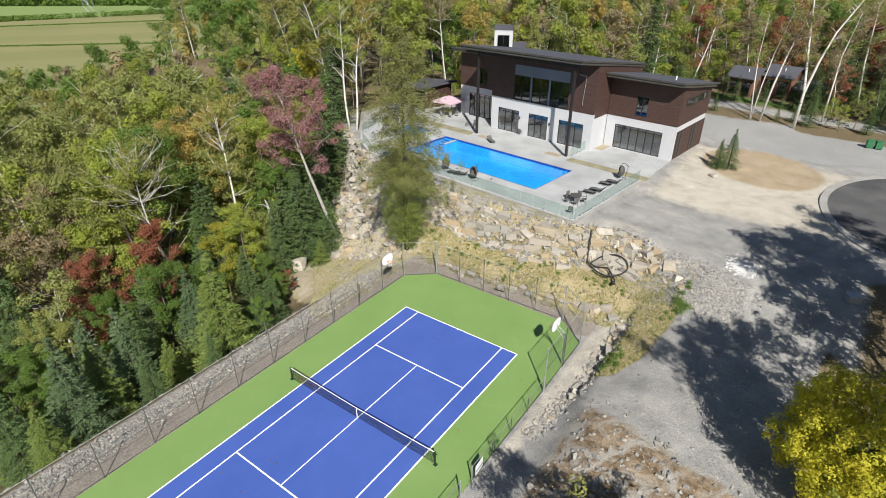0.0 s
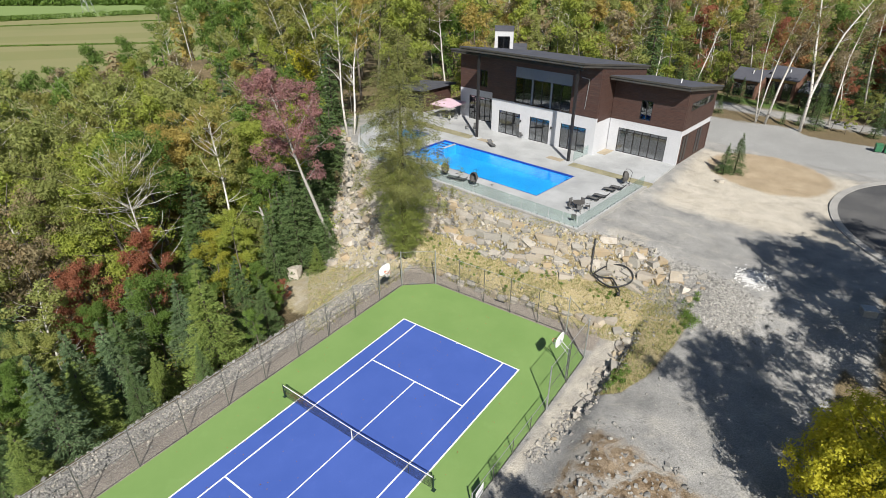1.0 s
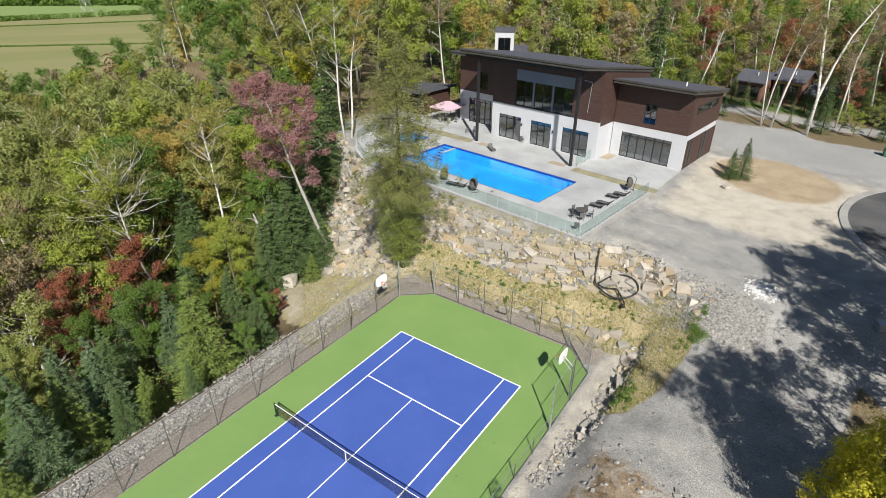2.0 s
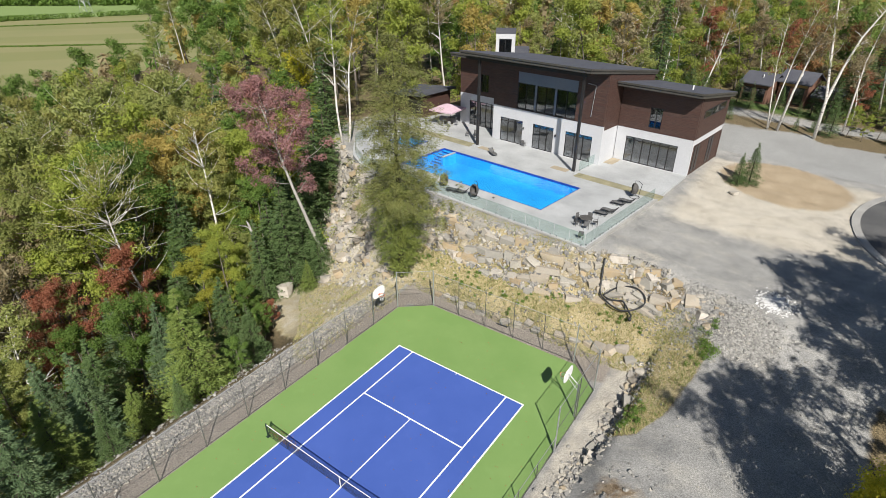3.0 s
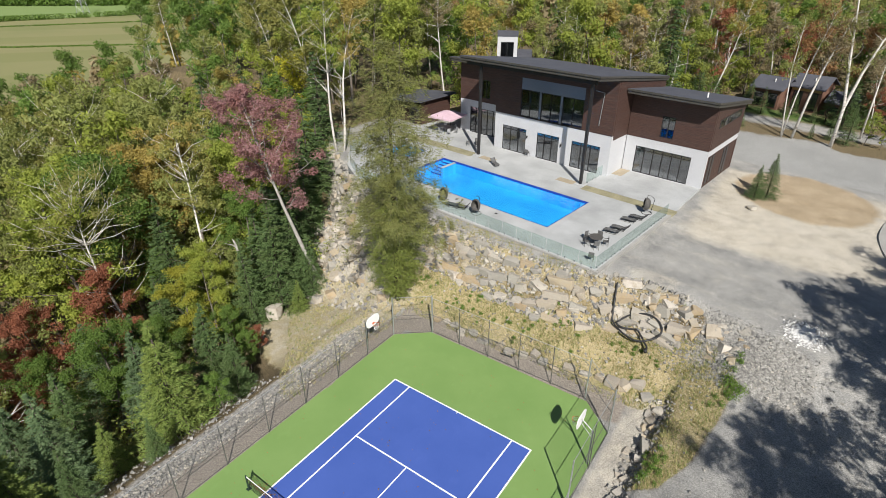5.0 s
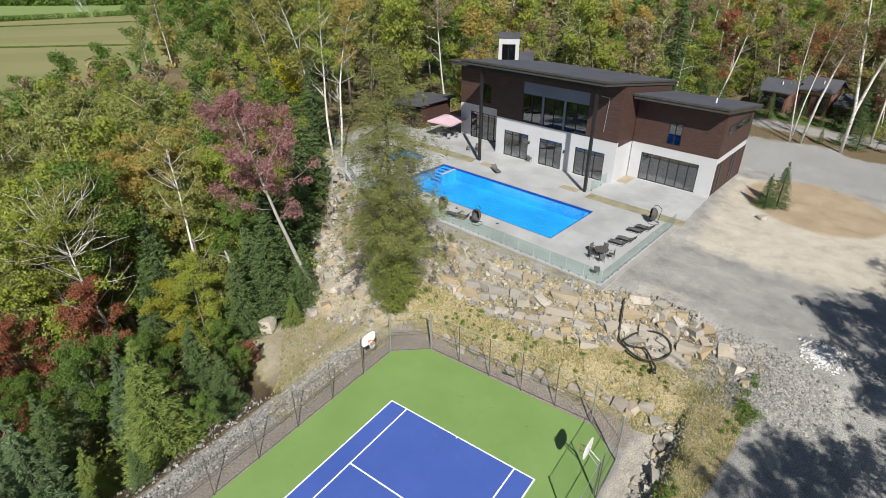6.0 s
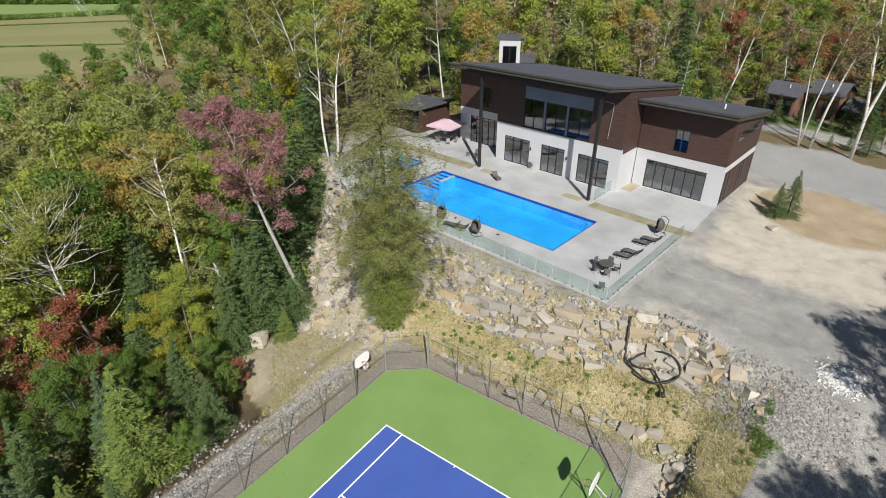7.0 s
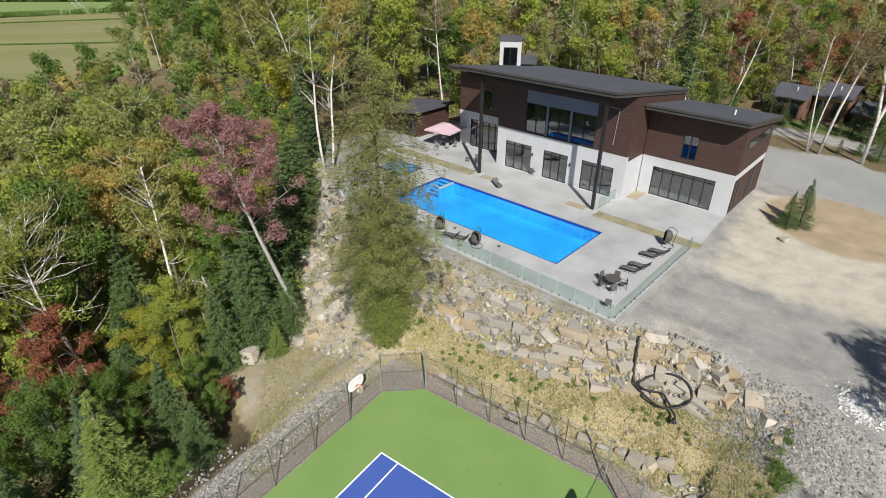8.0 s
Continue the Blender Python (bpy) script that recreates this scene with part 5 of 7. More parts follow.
def stem_birch(title_words, x, y, stems, thick, leaf, seed):
    """A birch whose bowed stems rise from one foot; stems: (sideways, up) from the foot."""
    rng = np.random.default_rng(seed)
    bm, ends = bmesh.new(), []
    for n, way in enumerate(stems):
        pts = [np.array((0.0, 0.0, -0.3))] + [np.array((dx, 0.25 * dx * n, up)) for dx, up in way]
        top = pts[-1] + (pts[-1] - pts[-2]) * 0.8
        pts.append(top)
        radii = [thick * (1 - 0.85 * i / (len(pts) - 1)) for i in range(len(pts))]
        add_tube(bm, pts, radii, 7)
        for k in range(16):
            f = rng.uniform(0.4, 1.0) * (len(pts) - 1)
            i = min(len(pts) - 2, int(f))
            q = pts[i] + (pts[i + 1] - pts[i]) * (f - i)
            a = rng.uniform(0, 6.28)
            tw = limb_points(q, (math.cos(a), math.sin(a), 0.8), rng.uniform(1.2, 2.8), rng, 4, 0.18, 0.05)
            add_tube(bm, tw, [thick * 0.26 * (1 - 0.85 * j / 4) for j in range(5)], 3)
            ends += tw[2:]
    ends = np.array(ends)
    pick = ends[rng.integers(0, len(ends), 60)] + rng.normal(0, 0.3, (60, 3))
    v = rng.normal(0, 1, (60 * 45, 3))
    v /= np.linalg.norm(v, axis=1)[:, None]
    cs = np.repeat(pick, 45, 0) + v * rng.uniform(0.15, 0.8, (60 * 45, 1))
    verts, faces = leaf_cards(cs, v, 0.12, rng)
    taken.append((x, y, 2.0))
    plant((finish(bm, "trunk", M["birch"], True), pydata("crown", verts.tolist(), faces.tolist(), LEAF[leaf])), "birch_tree", title_words, x, y, 0, 1.0, "birches")


stem_birch("large forked birch with bright white trunk beside the drive", 15.8, 76.3, [[(-0.05, 5.2), (-1.2, 11.6), (-2.1, 17.0)], [(-0.05, 5.2), (0.6, 9.5), (1.5, 13.3), (3.2, 17.1)]], 0.24, "olive", 411)
stem_birch("large leaning birch with white trunk beside the drive", 11.1, 76.8, [[(0.6, 5.6), (1.3, 10.0), (2.1, 13.4)]], 0.19, "brown", 412)
stem_birch("clump of slender pale birch stems beside the drive", 9.9, 76.7, [[(-0.7, 5.3), (-1.1, 9.2), (-1.1, 12.3)], [(0.3, 5.3), (0.8, 9.8), (1.4, 13.2)]], 0.11, "olive", 413)
stem_birch("slender leaning birch beside the far road", 18.9, 83.6, [[(-0.1, 5.5), (-0.2, 9.6), (0.2, 13.0)]], 0.15, "brown", 416)
stem_birch("slender birch with pale trunk at the wood's edge", 23.0, 97.0, [[(-1.1, 6.8), (-1.5, 12.0)]], 0.17, "olive", 417)
stem_birch("slender birch with pale trunk at the wood's edge", 25.5, 88.0, [[(0.8, 6.0), (2.0, 12.0)]], 0.15, "gold", 422)
stem_birch("tall pale birch trunk behind the house", -7.1, 112.0, [[(-0.5, 7.6), (-0.7, 13.0)]], 0.19, "gold", 423)
stem_birch("tall pale birch trunk behind the house", -8.5, 106.0, [[(0.0, 8.4), (0.3, 13.0)]], 0.16, "brown", 424)
birch(418, -36.5, 62.0, 21.0, (-0.12, 0.05), LEANING, "brown", 0.6, 2.4, 0.16)
birch(419, -36.0, 68.0, 21.0, (0.0, 0.0), LEANING, "orange", 0.6, 2.4, 0.16)
birch(420, -7.0, 80.0, 20.0, (0.1, 0.07), LEANING, "brown", 0.6, 2.4, 0.14)
birch(421, -2.0, 86.0, 20.0, (0.12, 0.08), LEANING, "gold", 0.6, 2.4, 0.14)

SLOPE_MIX = ["spruce"] * 6 + ["green"] * 9 + ["lime"] * 5 + ["olive"] * 6 + ["yellow"] * 1 + ["gold"] * 1 + ["birch"] * 6
SHADE_MIX = ["spruce"] * 12 + ["green"] * 11 + ["olive"] * 2 + ["lime"] * 3 + ["birch"] * 1
DEEP_MIX = ["spruce"] * 3 + ["green"] * 8 + ["lime"] * 5 + ["olive"] * 9 + ["birch"] * 13
BACK_MIX = ["spruce"] * 5 + ["green"] * 8 + ["olive"] * 9 + ["lime"] * 5 + ["yellow"] * 1 + ["gold"] * 2 + ["orange"] * 2 + ["red"] * 1 + ["brown"] * 2 + ["birch"] * 9


def canopy(x, y):
    """How high the crowns reach: low conifers under the court, tall birches farther down the slope."""
    first = along(x, [(-44, 11.0), (-37, 10.5), (-34.5, 6.0), (-32, 2.0), (-20, 1.0), (-14, 3.0)])
    second = along(x, [(-44, 12.0), (-38, 10.5), (-33, 6.5), (-28, 4.5), (-22, 4.0)])
    third = along(x, [(-44, 12.0), (-34, 10.5), (-28, 8.0)])
    return along(y, [(-20, first), (8, first), (12, second), (22, second), (28, third), (48, third + 2)])


for _ in range(3000):
    x, y = wood_rng.uniform(-44, -13), wood_rng.uniform(-20, 48)
    if x > -24 and y < -13.5 - 0.3 * (x + 24):
        continue
    if view_kind(x, y) == "slope" and free(x, y, 3.9):
        near = x > -39 and y > -14
        mix = SHADE_MIX if x > -33 and y < 15 else SLOPE_MIX if near else DEEP_MIX
        put(NEAR if near else MID, wood_rng.choice(mix), x, y, canopy(x, y) - ground_height(x, y) + wood_rng.uniform(-1.5, 1.5), "trees on the slope", 3.9)
for _ in range(4500):
    x, y = wood_rng.uniform(-112, -44), wood_rng.uniform(-20, 95)
    if (y - (-20)) > -0.55 * (x + 44) * 0.6 and view_kind(x, y) in ("slope", "back") and free(x, y, 5.6 if x > -80 else 6.6):
        put(MID if x > -80 else FAR, wood_rng.choice(DEEP_MIX), x, y, wood_rng.uniform(15, 19.5) if x < -75 else wood_rng.uniform(18, 23), "trees on the slope", 5.2)
for _ in range(2600):
    x, y = wood_rng.uniform(-60, 55), wood_rng.uniform(50, 140)
    if view_kind(x, y) == "back" and x > -1.1 * y + 8 and free(x, y, 3.9 if y < 95 else 4.8):
        put(FAR, wood_rng.choice(BACK_MIX), x, y, wood_rng.uniform(11, 18), "trees behind the house", 3.9 if y < 95 else 4.8)
# trees beside the track, whose shade falls on the gravel
ROADSIDE = [broadleaf("roadside", 600 + n, 20.0, 3.7, 0.45, (165, 165, 105)[n], 56, 0.14, "olive", "bark", 0.2, (0.03, 0.02 * n), (0.8, 0.8, 0.7)[n], 17, 8) for n in range(3)]
for n, x, y, h in ((0, 30.7, 19.6, 21), (1, 34.0, 25.2, 19), (0, 36.5, 20.0, 22), (2, 33.6, 14.6, 19), (1, 38.0, 28.0, 20), (2, 29.6, 11.2, 17), (0, 33.2, 21.0, 20), (1, 31.6, 26.0, 14), (2, 31.4, 16.4, 18), (0, 18.8, -6.0, 10.5), (1, 21.6, -4.6, 8.5)):
    taken.append((x, y, 3))
    plant(ROADSIDE[n], "tree", "tall olive-green tree with thin crown beside the track", x, y, 70 * x, h / 20, "trees beside the track", wide=1.0 if h > 12 else 1.5)
high_crown = broadleaf("roadside", 605, 15.0, 3.4, 0.68, 120, 56, 0.13, "lime", "bark", 0.18, (0.0, 0.0), 0.75, 14, 4)
for x, y, h in ((29.25, 1.0, 1.35), (32.8, 4.3, 1.4)):
    taken.append((x, y, 3))
    plant(high_crown, "tree", "slender yellow-green tree with high crown beside the track", x, y, 40 * x, h, "trees beside the track", wide=0.7)
# small spruces in the bare bed by the drive, and by the far road
for x, y, h in ((10.6, 50.3, 3.6), (11.6, 51.4, 4.7), (4.3, 78.2, 3.0), (5.6, 87.6, 4.2), (19.5, 95.0, 11.0), (16.4, 86.6, 8.5), (15.3, 79.5, 2.6), (-1.0, 84.5, 5.5), (-4.0, 87.0, 7.0), (13.2, 78.6, 2.2), (18.0, 91.5, 9.0), (21.0, 99.0, 12.0), (24.5, 92.0, 9.5), (17.4, 78.8, 5.0), (8.6, 88.0, 3.4), (12.6, 87.6, 2.6), (14.2, 88.6, 5.5), (9.6, 90.5, 4.0), (3.4, 89.0, 5.0), (-8.0, 98.0, 8.0), (26.0, 86.5, 8.0), (30.0, 82.0, 9.0), (24.6, 79.5, 4.0)):
    put(NEAR if y < 60 else MID, "spruce", x, y, h, "young spruces", 1.5, wide=1.25)


for leaf, x, y, h in (("lime", -8.2, 91.3, 5.5), ("lime", -5.5, 96.0, 6.0), ("lime", -11.5, 93.0, 6.5), ("green", -3.5, 93.0, 5.0), ("lime", -2.0, 99.5, 6.5), ("green", -7.0, 103.0, 9.0), ("olive", -10.5, 99.0, 9.0), ("lime", -14.5, 95.0, 7.0), ("lime", 19.4, 80.4, 4.6), ("lime", 21.2, 79.6, 4.2), ("olive", 23.0, 82.0, 6.0), ("red", 19.6, 90.0, 8.0), ("brown", 13.0, 101.0, 14.0), ("red", 8.0, 101.0, 13.0), ("orange", 17.5, 103.0, 14.0), ("brown", 2.0, 100.0, 13.0), ("olive", 30.0, 85.5, 9.0), ("green", 36.0, 82.0, 10.0), ("olive", 27.5, 81.0, 5.0)):
    put(MID if leaf in MID else FAR, leaf, x, y, h, "trees behind the house", 2.0)


def snag():
    """A dead trunk, broken off, with a stub of a limb."""
    tree = empty("dead_tree", pose(-26.2, 14.6, ground_z(-26.2, 14.6)), "broken pale dead trunk on the slope", "tree")
    h = 3.9 - ground_z(-26.2, 14.6)
    bm = add_tube(bmesh.new(), [(0.5, 0.3, -0.4), (0.42, 0.22, h * 0.22), (0.1, 0.1, h * 0.42), (0.16, -0.05, h * 0.62), (-0.1, -0.15, h * 0.82), (-0.12, -0.35, h * 0.96), (-0.3, -0.4, h)], [0.2, 0.18, 0.165, 0.15, 0.14, 0.11, 0.03], 8)
    part("trunk", bm, M["bark_pale"], tree, smooth=True)
    for f, a, l in ((0.88, 3.6, 1.5), (0.7, 0.6, 0.9), (0.8, 5.2, 0.7), (0.55, 2.6, 0.8)):
        c, d = math.cos(a), math.sin(a)
        part("stub", add_tube(bmesh.new(), [(0, -0.15, h * f), (c * l * 0.5, d * l * 0.5, h * f + 0.35), (c * l, d * l, h * f + 0.4)], [0.07, 0.045, 0.02], 5), M["bark_pale"], tree, smooth=True)


snag()


def undergrowth():
    """Bushes and saplings between the trunks."""
    rng = np.random.default_rng(31)
    for leaf, count in (("lime", 330), ("olive", 380), ("green", 300), ("brown", 240)):
        cs, os = [], []
        n = 0
        while n < count:
            pick = rng.uniform()
            if pick < 0.18:
                x, y = rng.uniform(-64, -36), rng.uniform(48, 80)
                ok = view_kind(x, y) == "back"
            elif pick < 0.75:
                x, y = rng.uniform(-60, 45), rng.uniform(55, 125)
                ok = view_kind(x, y) == "back"
            else:
                x, y = rng.uniform(-45, -21), rng.uniform(-18, 40)
                ok = view_kind(x, y) == "slope"
            if not ok:
                continue
            r, k = rng.uniform(0.6, 1.7), 110
            v = rng.normal(0, 1, (k, 3))
            v /= np.linalg.norm(v, axis=1)[:, None]
            cs.append(np.array((x, y, ground_height(x, y) + r * 0.75)) + v * (r, r, r * 1.1) * rng.uniform(0.4, 1.0, (k, 1)))
            os.append(v)
            n += 1
        verts, faces = leaf_cards(np.concatenate(cs), np.concatenate(os), 0.16, rng)
        tagged(new("undergrowth", pydata("undergrowth", verts.tolist(), faces.tolist(), LEAF[leaf])), f"low {leaf} bushes and saplings between the trunks", "bushes", kind="stuff")


undergrowth()


def far_woods():
    """Woods past those that can be told apart, in one sheet of crowns."""
    rng = np.random.default_rng(9)
    for leaf in ("olive", "green", "gold", "brown"):
        cs, os = [], []
        for _ in range(110):
            if rng.uniform() < 0.6:
                x, y = rng.uniform(-90, 130), rng.uniform(138, 260)
            else:
                x, y = rng.uniform(-190, -108), rng.uniform(60, 300)
            h, r = rng.uniform(12, 19), rng.uniform(2.5, 3.8)
            v = rng.normal(0, 1, (170, 3))
            v /= np.linalg.norm(v, axis=1)[:, None]
            cs.append(np.array((x, y, ground_height(x, y) + h * 0.62)) + v * (r, r, h * 0.36) * rng.uniform(0.55, 1.05, (170, 1)))
            os.append(v)
        verts, faces = leaf_cards(np.concatenate(cs), np.concatenate(os), 1.0, rng)
        tagged(new("far_woods", pydata("far_woods", verts.tolist(), faces.tolist(), LEAF[leaf])), f"distant autumn woods with {leaf} crowns", "woods", kind="stuff")
    # hedges and a wood's edge across the fields
    cs, os, sizes = [], [], []
    for (xa, ya), (xb, yb), n, h in (((-760, 190), (-560, 350), 420, 17), ((-558, 145), (-488, 312), 150, 4.2), ((-516, 140), (-440, 255), 420, 0.7), ((-404, 105), (-325, 180), 380, 0.65)):
        for _ in range(n):
            f = rng.uniform()
            x, y = xa + (xb - xa) * f + rng.normal(0, 0.2 * h + 0.4), ya + (yb - ya) * f + rng.normal(0, 0.2 * h + 0.2)
            v = rng.normal(0, 1, (60, 3))
            v /= np.linalg.norm(v, axis=1)[:, None]
            cs.append(np.array((x, y, ground_height(x, y) + h * 0.45)) + v * (h * 0.55, h * 0.55, h * 0.5))
            os.append(v)
            sizes.append(np.full(60, 0.35 + 0.08 * h))
    verts, faces = leaf_cards(np.concatenate(cs), np.concatenate(os), np.concatenate(sizes), rng)
    tagged(new("hedgerow", pydata("hedgerow", verts.tolist(), faces.tolist(), LEAF["green"])), "dark hedges and scattered trees across the farm fields", "hedge", kind="stuff")


far_woods()


def pylon(x, y, h):
    z = ground_height(x, y)
    p = empty("pylon", pose(x, y, z, 0, 0, 25), "tall grey lattice power pylon in the far fields", "pylon", "pylons")
    for sx in (-1, 1):
        for sy in (-1, 1):
            part("leg", rod((sx * h * 0.11, sy * h * 0.11, -1), (sx * 0.5, sy * 0.5, h), 0.16, sides=4), M["galvanised"], p)
    for f in (0.72, 0.84, 0.96):
        part("cross_arm", rod((-h * 0.16, 0, h * f), (h * 0.16, 0, h * f), 0.16, sides=4), M["galvanised"], p)
    for k in range(5):
        a, b = h * k / 5, h * (k + 1) / 5
        wa, wb = h * 0.11 * (1 - k / 5.6), h * 0.11 * (1 - (k + 1) / 5.6)
        for s in (-1, 1):
            part("brace", rod((-wa, s * wa, a), (wb, s * wb, b), 0.1, sides=4), M["galvanised"], p)
            part("brace", rod((wa, s * wa, a), (-wb, s * wb, b), 0.1, sides=4), M["galvanised"], p)


for x, y in ((-465, 330), (-440, 345), (-560, 235)):
    pylon(x, y, 34)


# ---- stones ----
def shard_mesh(seed):
    """A rough uneven boulder."""
    rng = random.Random(seed)
    bm = bmesh.new()
    for _ in range(20):
        v = Vector((rng.gauss(0, 1), rng.gauss(0, 1), rng.gauss(0, 1))).normalized()
        m = (abs(v.x) ** 4 + abs(v.y) ** 4 + abs(v.z) ** 4) ** 0.25
        bm.verts.new(v / m * 0.5 * rng.uniform(0.86, 1.0))
    bmesh.ops.convex_hull(bm, input=bm.verts)
    bmesh.ops.delete(bm, geom=[v for v in bm.verts if not v.link_faces], context="VERTS")
    return finish(bm, "stone", M["stone"])


def stone_mesh(seed):
    """A rough quarried block: eight knocked corners and some split faces."""
    rng = random.Random(seed)
    bm = bmesh.new()
    for sx in (-1, 1):
        for sy in (-1, 1):
            for sz in (-1, 1):
                c = Vector((sx * rng.uniform(0.32, 0.5), sy * rng.uniform(0.32, 0.5), sz * rng.uniform(0.32, 0.5)))
                for k in range(3):
                    q = c.copy()
                    q[k] *= rng.uniform(0.66, 0.95)
                    bm.verts.new(q)
    bmesh.ops.convex_hull(bm, input=bm.verts)
    bmesh.ops.delete(bm, geom=[v for v in bm.verts if not v.link_faces], context="VERTS")
    return finish(bm, "stone", M["stone"])


STONES = [stone_mesh(s) if s % 3 else shard_mesh(s) for s in range(18)]
stone_rng = random.Random(5)


def lay(parent, x, y, sx, sy, sz, sink=0.3, turn=None, z=None, tip=9):
    turn = stone_rng.uniform(0, 360) if turn is None else turn
    gz = ground_z(x, y) if z is None else z
    ob = part("stone", stone_rng.choice(STONES), None, parent)
    ob.matrix_basis = pose(x, y, gz + sz * (0.5 - sink), stone_rng.uniform(-tip, tip), stone_rng.uniform(-tip, tip), turn) @ Matrix.Diagonal((sx, sy, sz, 1))
    return ob


def retaining_wall():
    wall = empty("retaining_wall", None, "dry-laid wall of big pale quarried stones below the pool deck", "stone wall")
    for row, (d, size) in enumerate(((-2.95, 0.9), (-2.3, 1.05), (-1.6, 1.15), (-0.95, 1.05), (-0.35, 0.85))):
        x = -13.5 + stone_rng.uniform(0, 1)
        end = 10.5 if row < 3 else 9.0
        while x < end:
            w = size * stone_rng.choice((0.5, 0.75, 0.95, 1.15, 1.4, 1.75)) * stone_rng.uniform(0.85, 1.15)
            sparse = 0.95 if x > 0 else 0.88
            keep = stone_rng.random() < (sparse if row < 3 else sparse * (0.8 if x > 1 else 0.55))
            y = along(x + w / 2, WALL_TOP) + d + stone_rng.uniform(-0.28, 0.28)
            slope = math.degrees(math.atan2(along(x + w, WALL_TOP) - along(x, WALL_TOP), w))
            if keep:
                lay(wall, x + w / 2, y, w * 1.12, stone_rng.uniform(0.8, 1.3), stone_rng.uniform(0.6, 0.95), stone_rng.uniform(0.72, 0.86), slope + stone_rng.uniform(-20, 20), tip=14)
            x += w * stone_rng.uniform(0.86, 1.06)
    # the low course behind the court fence
    x = -7.0
    while x < 8.8:
        w = stone_rng.uniform(0.45, 1.1)
        lay(wall, x, 19.3 + 0.02 * x + stone_rng.uniform(-0.25, 0.25) + (0.35 if x > 4 else 0), w, stone_rng.uniform(0.5, 0.8), stone_rng.uniform(0.4, 0.7), 0.5, stone_rng.uniform(-20, 20))
        x += w * stone_rng.uniform(0.95, 1.35)


retaining_wall()


def rocky_slope():
    bank = empty("rock_bank", None, "steep bank of tumbled pale boulders beside the pool deck", "rocks")
    n = 0
    while n < 190:
        x = stone_rng.uniform(-37, -12.5)
        d = stone_rng.uniform(-8.5, 0.2)
        if x > -20 and d < -5.5 + 0.3 * (x + 20) * -1:
            continue
        s = stone_rng.uniform(0.5, 1.35)
        lay(bank, x, along(x, WALL_TOP) + d, s, s * stone_rng.uniform(0.6, 1), s * stone_rng.uniform(0.4, 0.75), 0.35, tip=25)
        n += 1


rocky_slope()


def ledge():
    """A broken rock edge: big blocks at the bend, thinning into a low crust along the track."""
    edge = empty("stone_ledge", None, "low broken ledge of rough stones between gravel strip and track", "rocks")
    y = 6.8
    while y < 20.0:
        grow = smooth01((y - 8.5) / 6)
        for row in range(2):
            w = stone_rng.uniform(0.2, 0.42) * (1 - grow) + stone_rng.uniform(0.4, 1.05) * grow
            x = along(y, LEDGE) + (-0.35 + 0.42 * row) * (0.5 + 0.5 * grow) + stone_rng.uniform(-0.25, 0.25)
            if stone_rng.random() < 0.16 + 0.2 * row:
                continue
            h = w * stone_rng.uniform(0.45, 0.7)
            lay(edge, x, y + stone_rng.uniform(-0.2, 0.2), w * stone_rng.uniform(0.7, 1.1), w * stone_rng.uniform(0.8, 1.3), h, 0.5, stone_rng.uniform(-40, 40), z=ground_z(x + 0.25, y) + h * stone_rng.uniform(-0.4, -0.05), tip=20)
        y += (0.3 + 0.5 * grow) * stone_rng.uniform(0.7, 1.2)
    # the edge bends round behind the court's corner
    x = 10.9
    while x > 6.2:
        w = stone_rng.uniform(0.5, 1.15)
        yy = along(x, [(6.2, 20.1), (9.2, 20.2), (10.9, 19.4)]) + stone_rng.uniform(-0.25, 0.25)
        lay(edge, x, yy, w, w * stone_rng.uniform(0.6, 0.9), w * stone_rng.uniform(0.5, 0.7), 0.42, stone_rng.uniform(-30, 30), tip=18)
        x -= w * stone_rng.uniform(0.75, 1.1)


ledge()


def boulder(x, y, s, label, tall=1.3):
    ob = lay(None, x, y, s * 1.1, s, s * tall, 0.15)
    ob.name = "boulder"
    tagged(ob, label, "boulder")


boulder(-23.4, 15.1, 1.35, "large pale boulder at the foot of the bank")
boulder(10.9, 47.3, 0.8, "flat pale boulder on the sandy ground", 0.5)


def scatter(title, label, count, size_lo, size_hi, where, mat, seed, category="stones", rise=0.25):
    """Loose broken stones, too many to count, in one mesh."""
    rng = random.Random(seed)
    verts, faces, n, tries = [], [], 0, 0
    shape = [(x, y, z) for x in (-0.8, 0.8) for y in (-0.8, 0.8) for z in (-0.8, 0.8)]
    tri = [(0, 1, 3, 2), (4, 6, 7, 5), (0, 4, 5, 1), (2, 3, 7, 6), (0, 2, 6, 4), (1, 5, 7, 3)]
    while n < count and tries < count * 30:
        tries += 1
        spot = where(rng)
        if spot is None:
            continue
        x, y = spot
        s = size_lo + (size_hi - size_lo) * rng.random() ** 2.5
        m = pose(x, y, ground_z(x, y) + s * rise, rng.uniform(0, 360), rng.uniform(0, 360), rng.uniform(0, 360))
        i = len(verts)
        ax = [s * rng.uniform(0.35, 0.65) for _ in range(3)]
        verts += [tuple(m @ Vector((p[0] * ax[0] * rng.uniform(0.5, 1.2), p[1] * ax[1] * rng.uniform(0.5, 1.2), p[2] * ax[2] * rng.uniform(0.5, 1.2)))) for p in shape]
        faces += [tuple(i + k for k in f) for f in tri]
        n += 1
    return tagged(new(title, pydata(title, verts, faces, mat)), label, category, kind="stuff")


def strip_spot(rng):
    y = rng.uniform(-16, 17)
    return -11.25 + rng.choice((rng.uniform(-0.95, 0.95), rng.gauss(0, 0.5))), y


def rubble_spot(rng):
    x = 14.0 + rng.gauss(0, 2.2)
    d = -2.2 + rng.gauss(0, 1.4)
    return (x, along(x, WALL_TOP) + d) if d < 0.3 else None


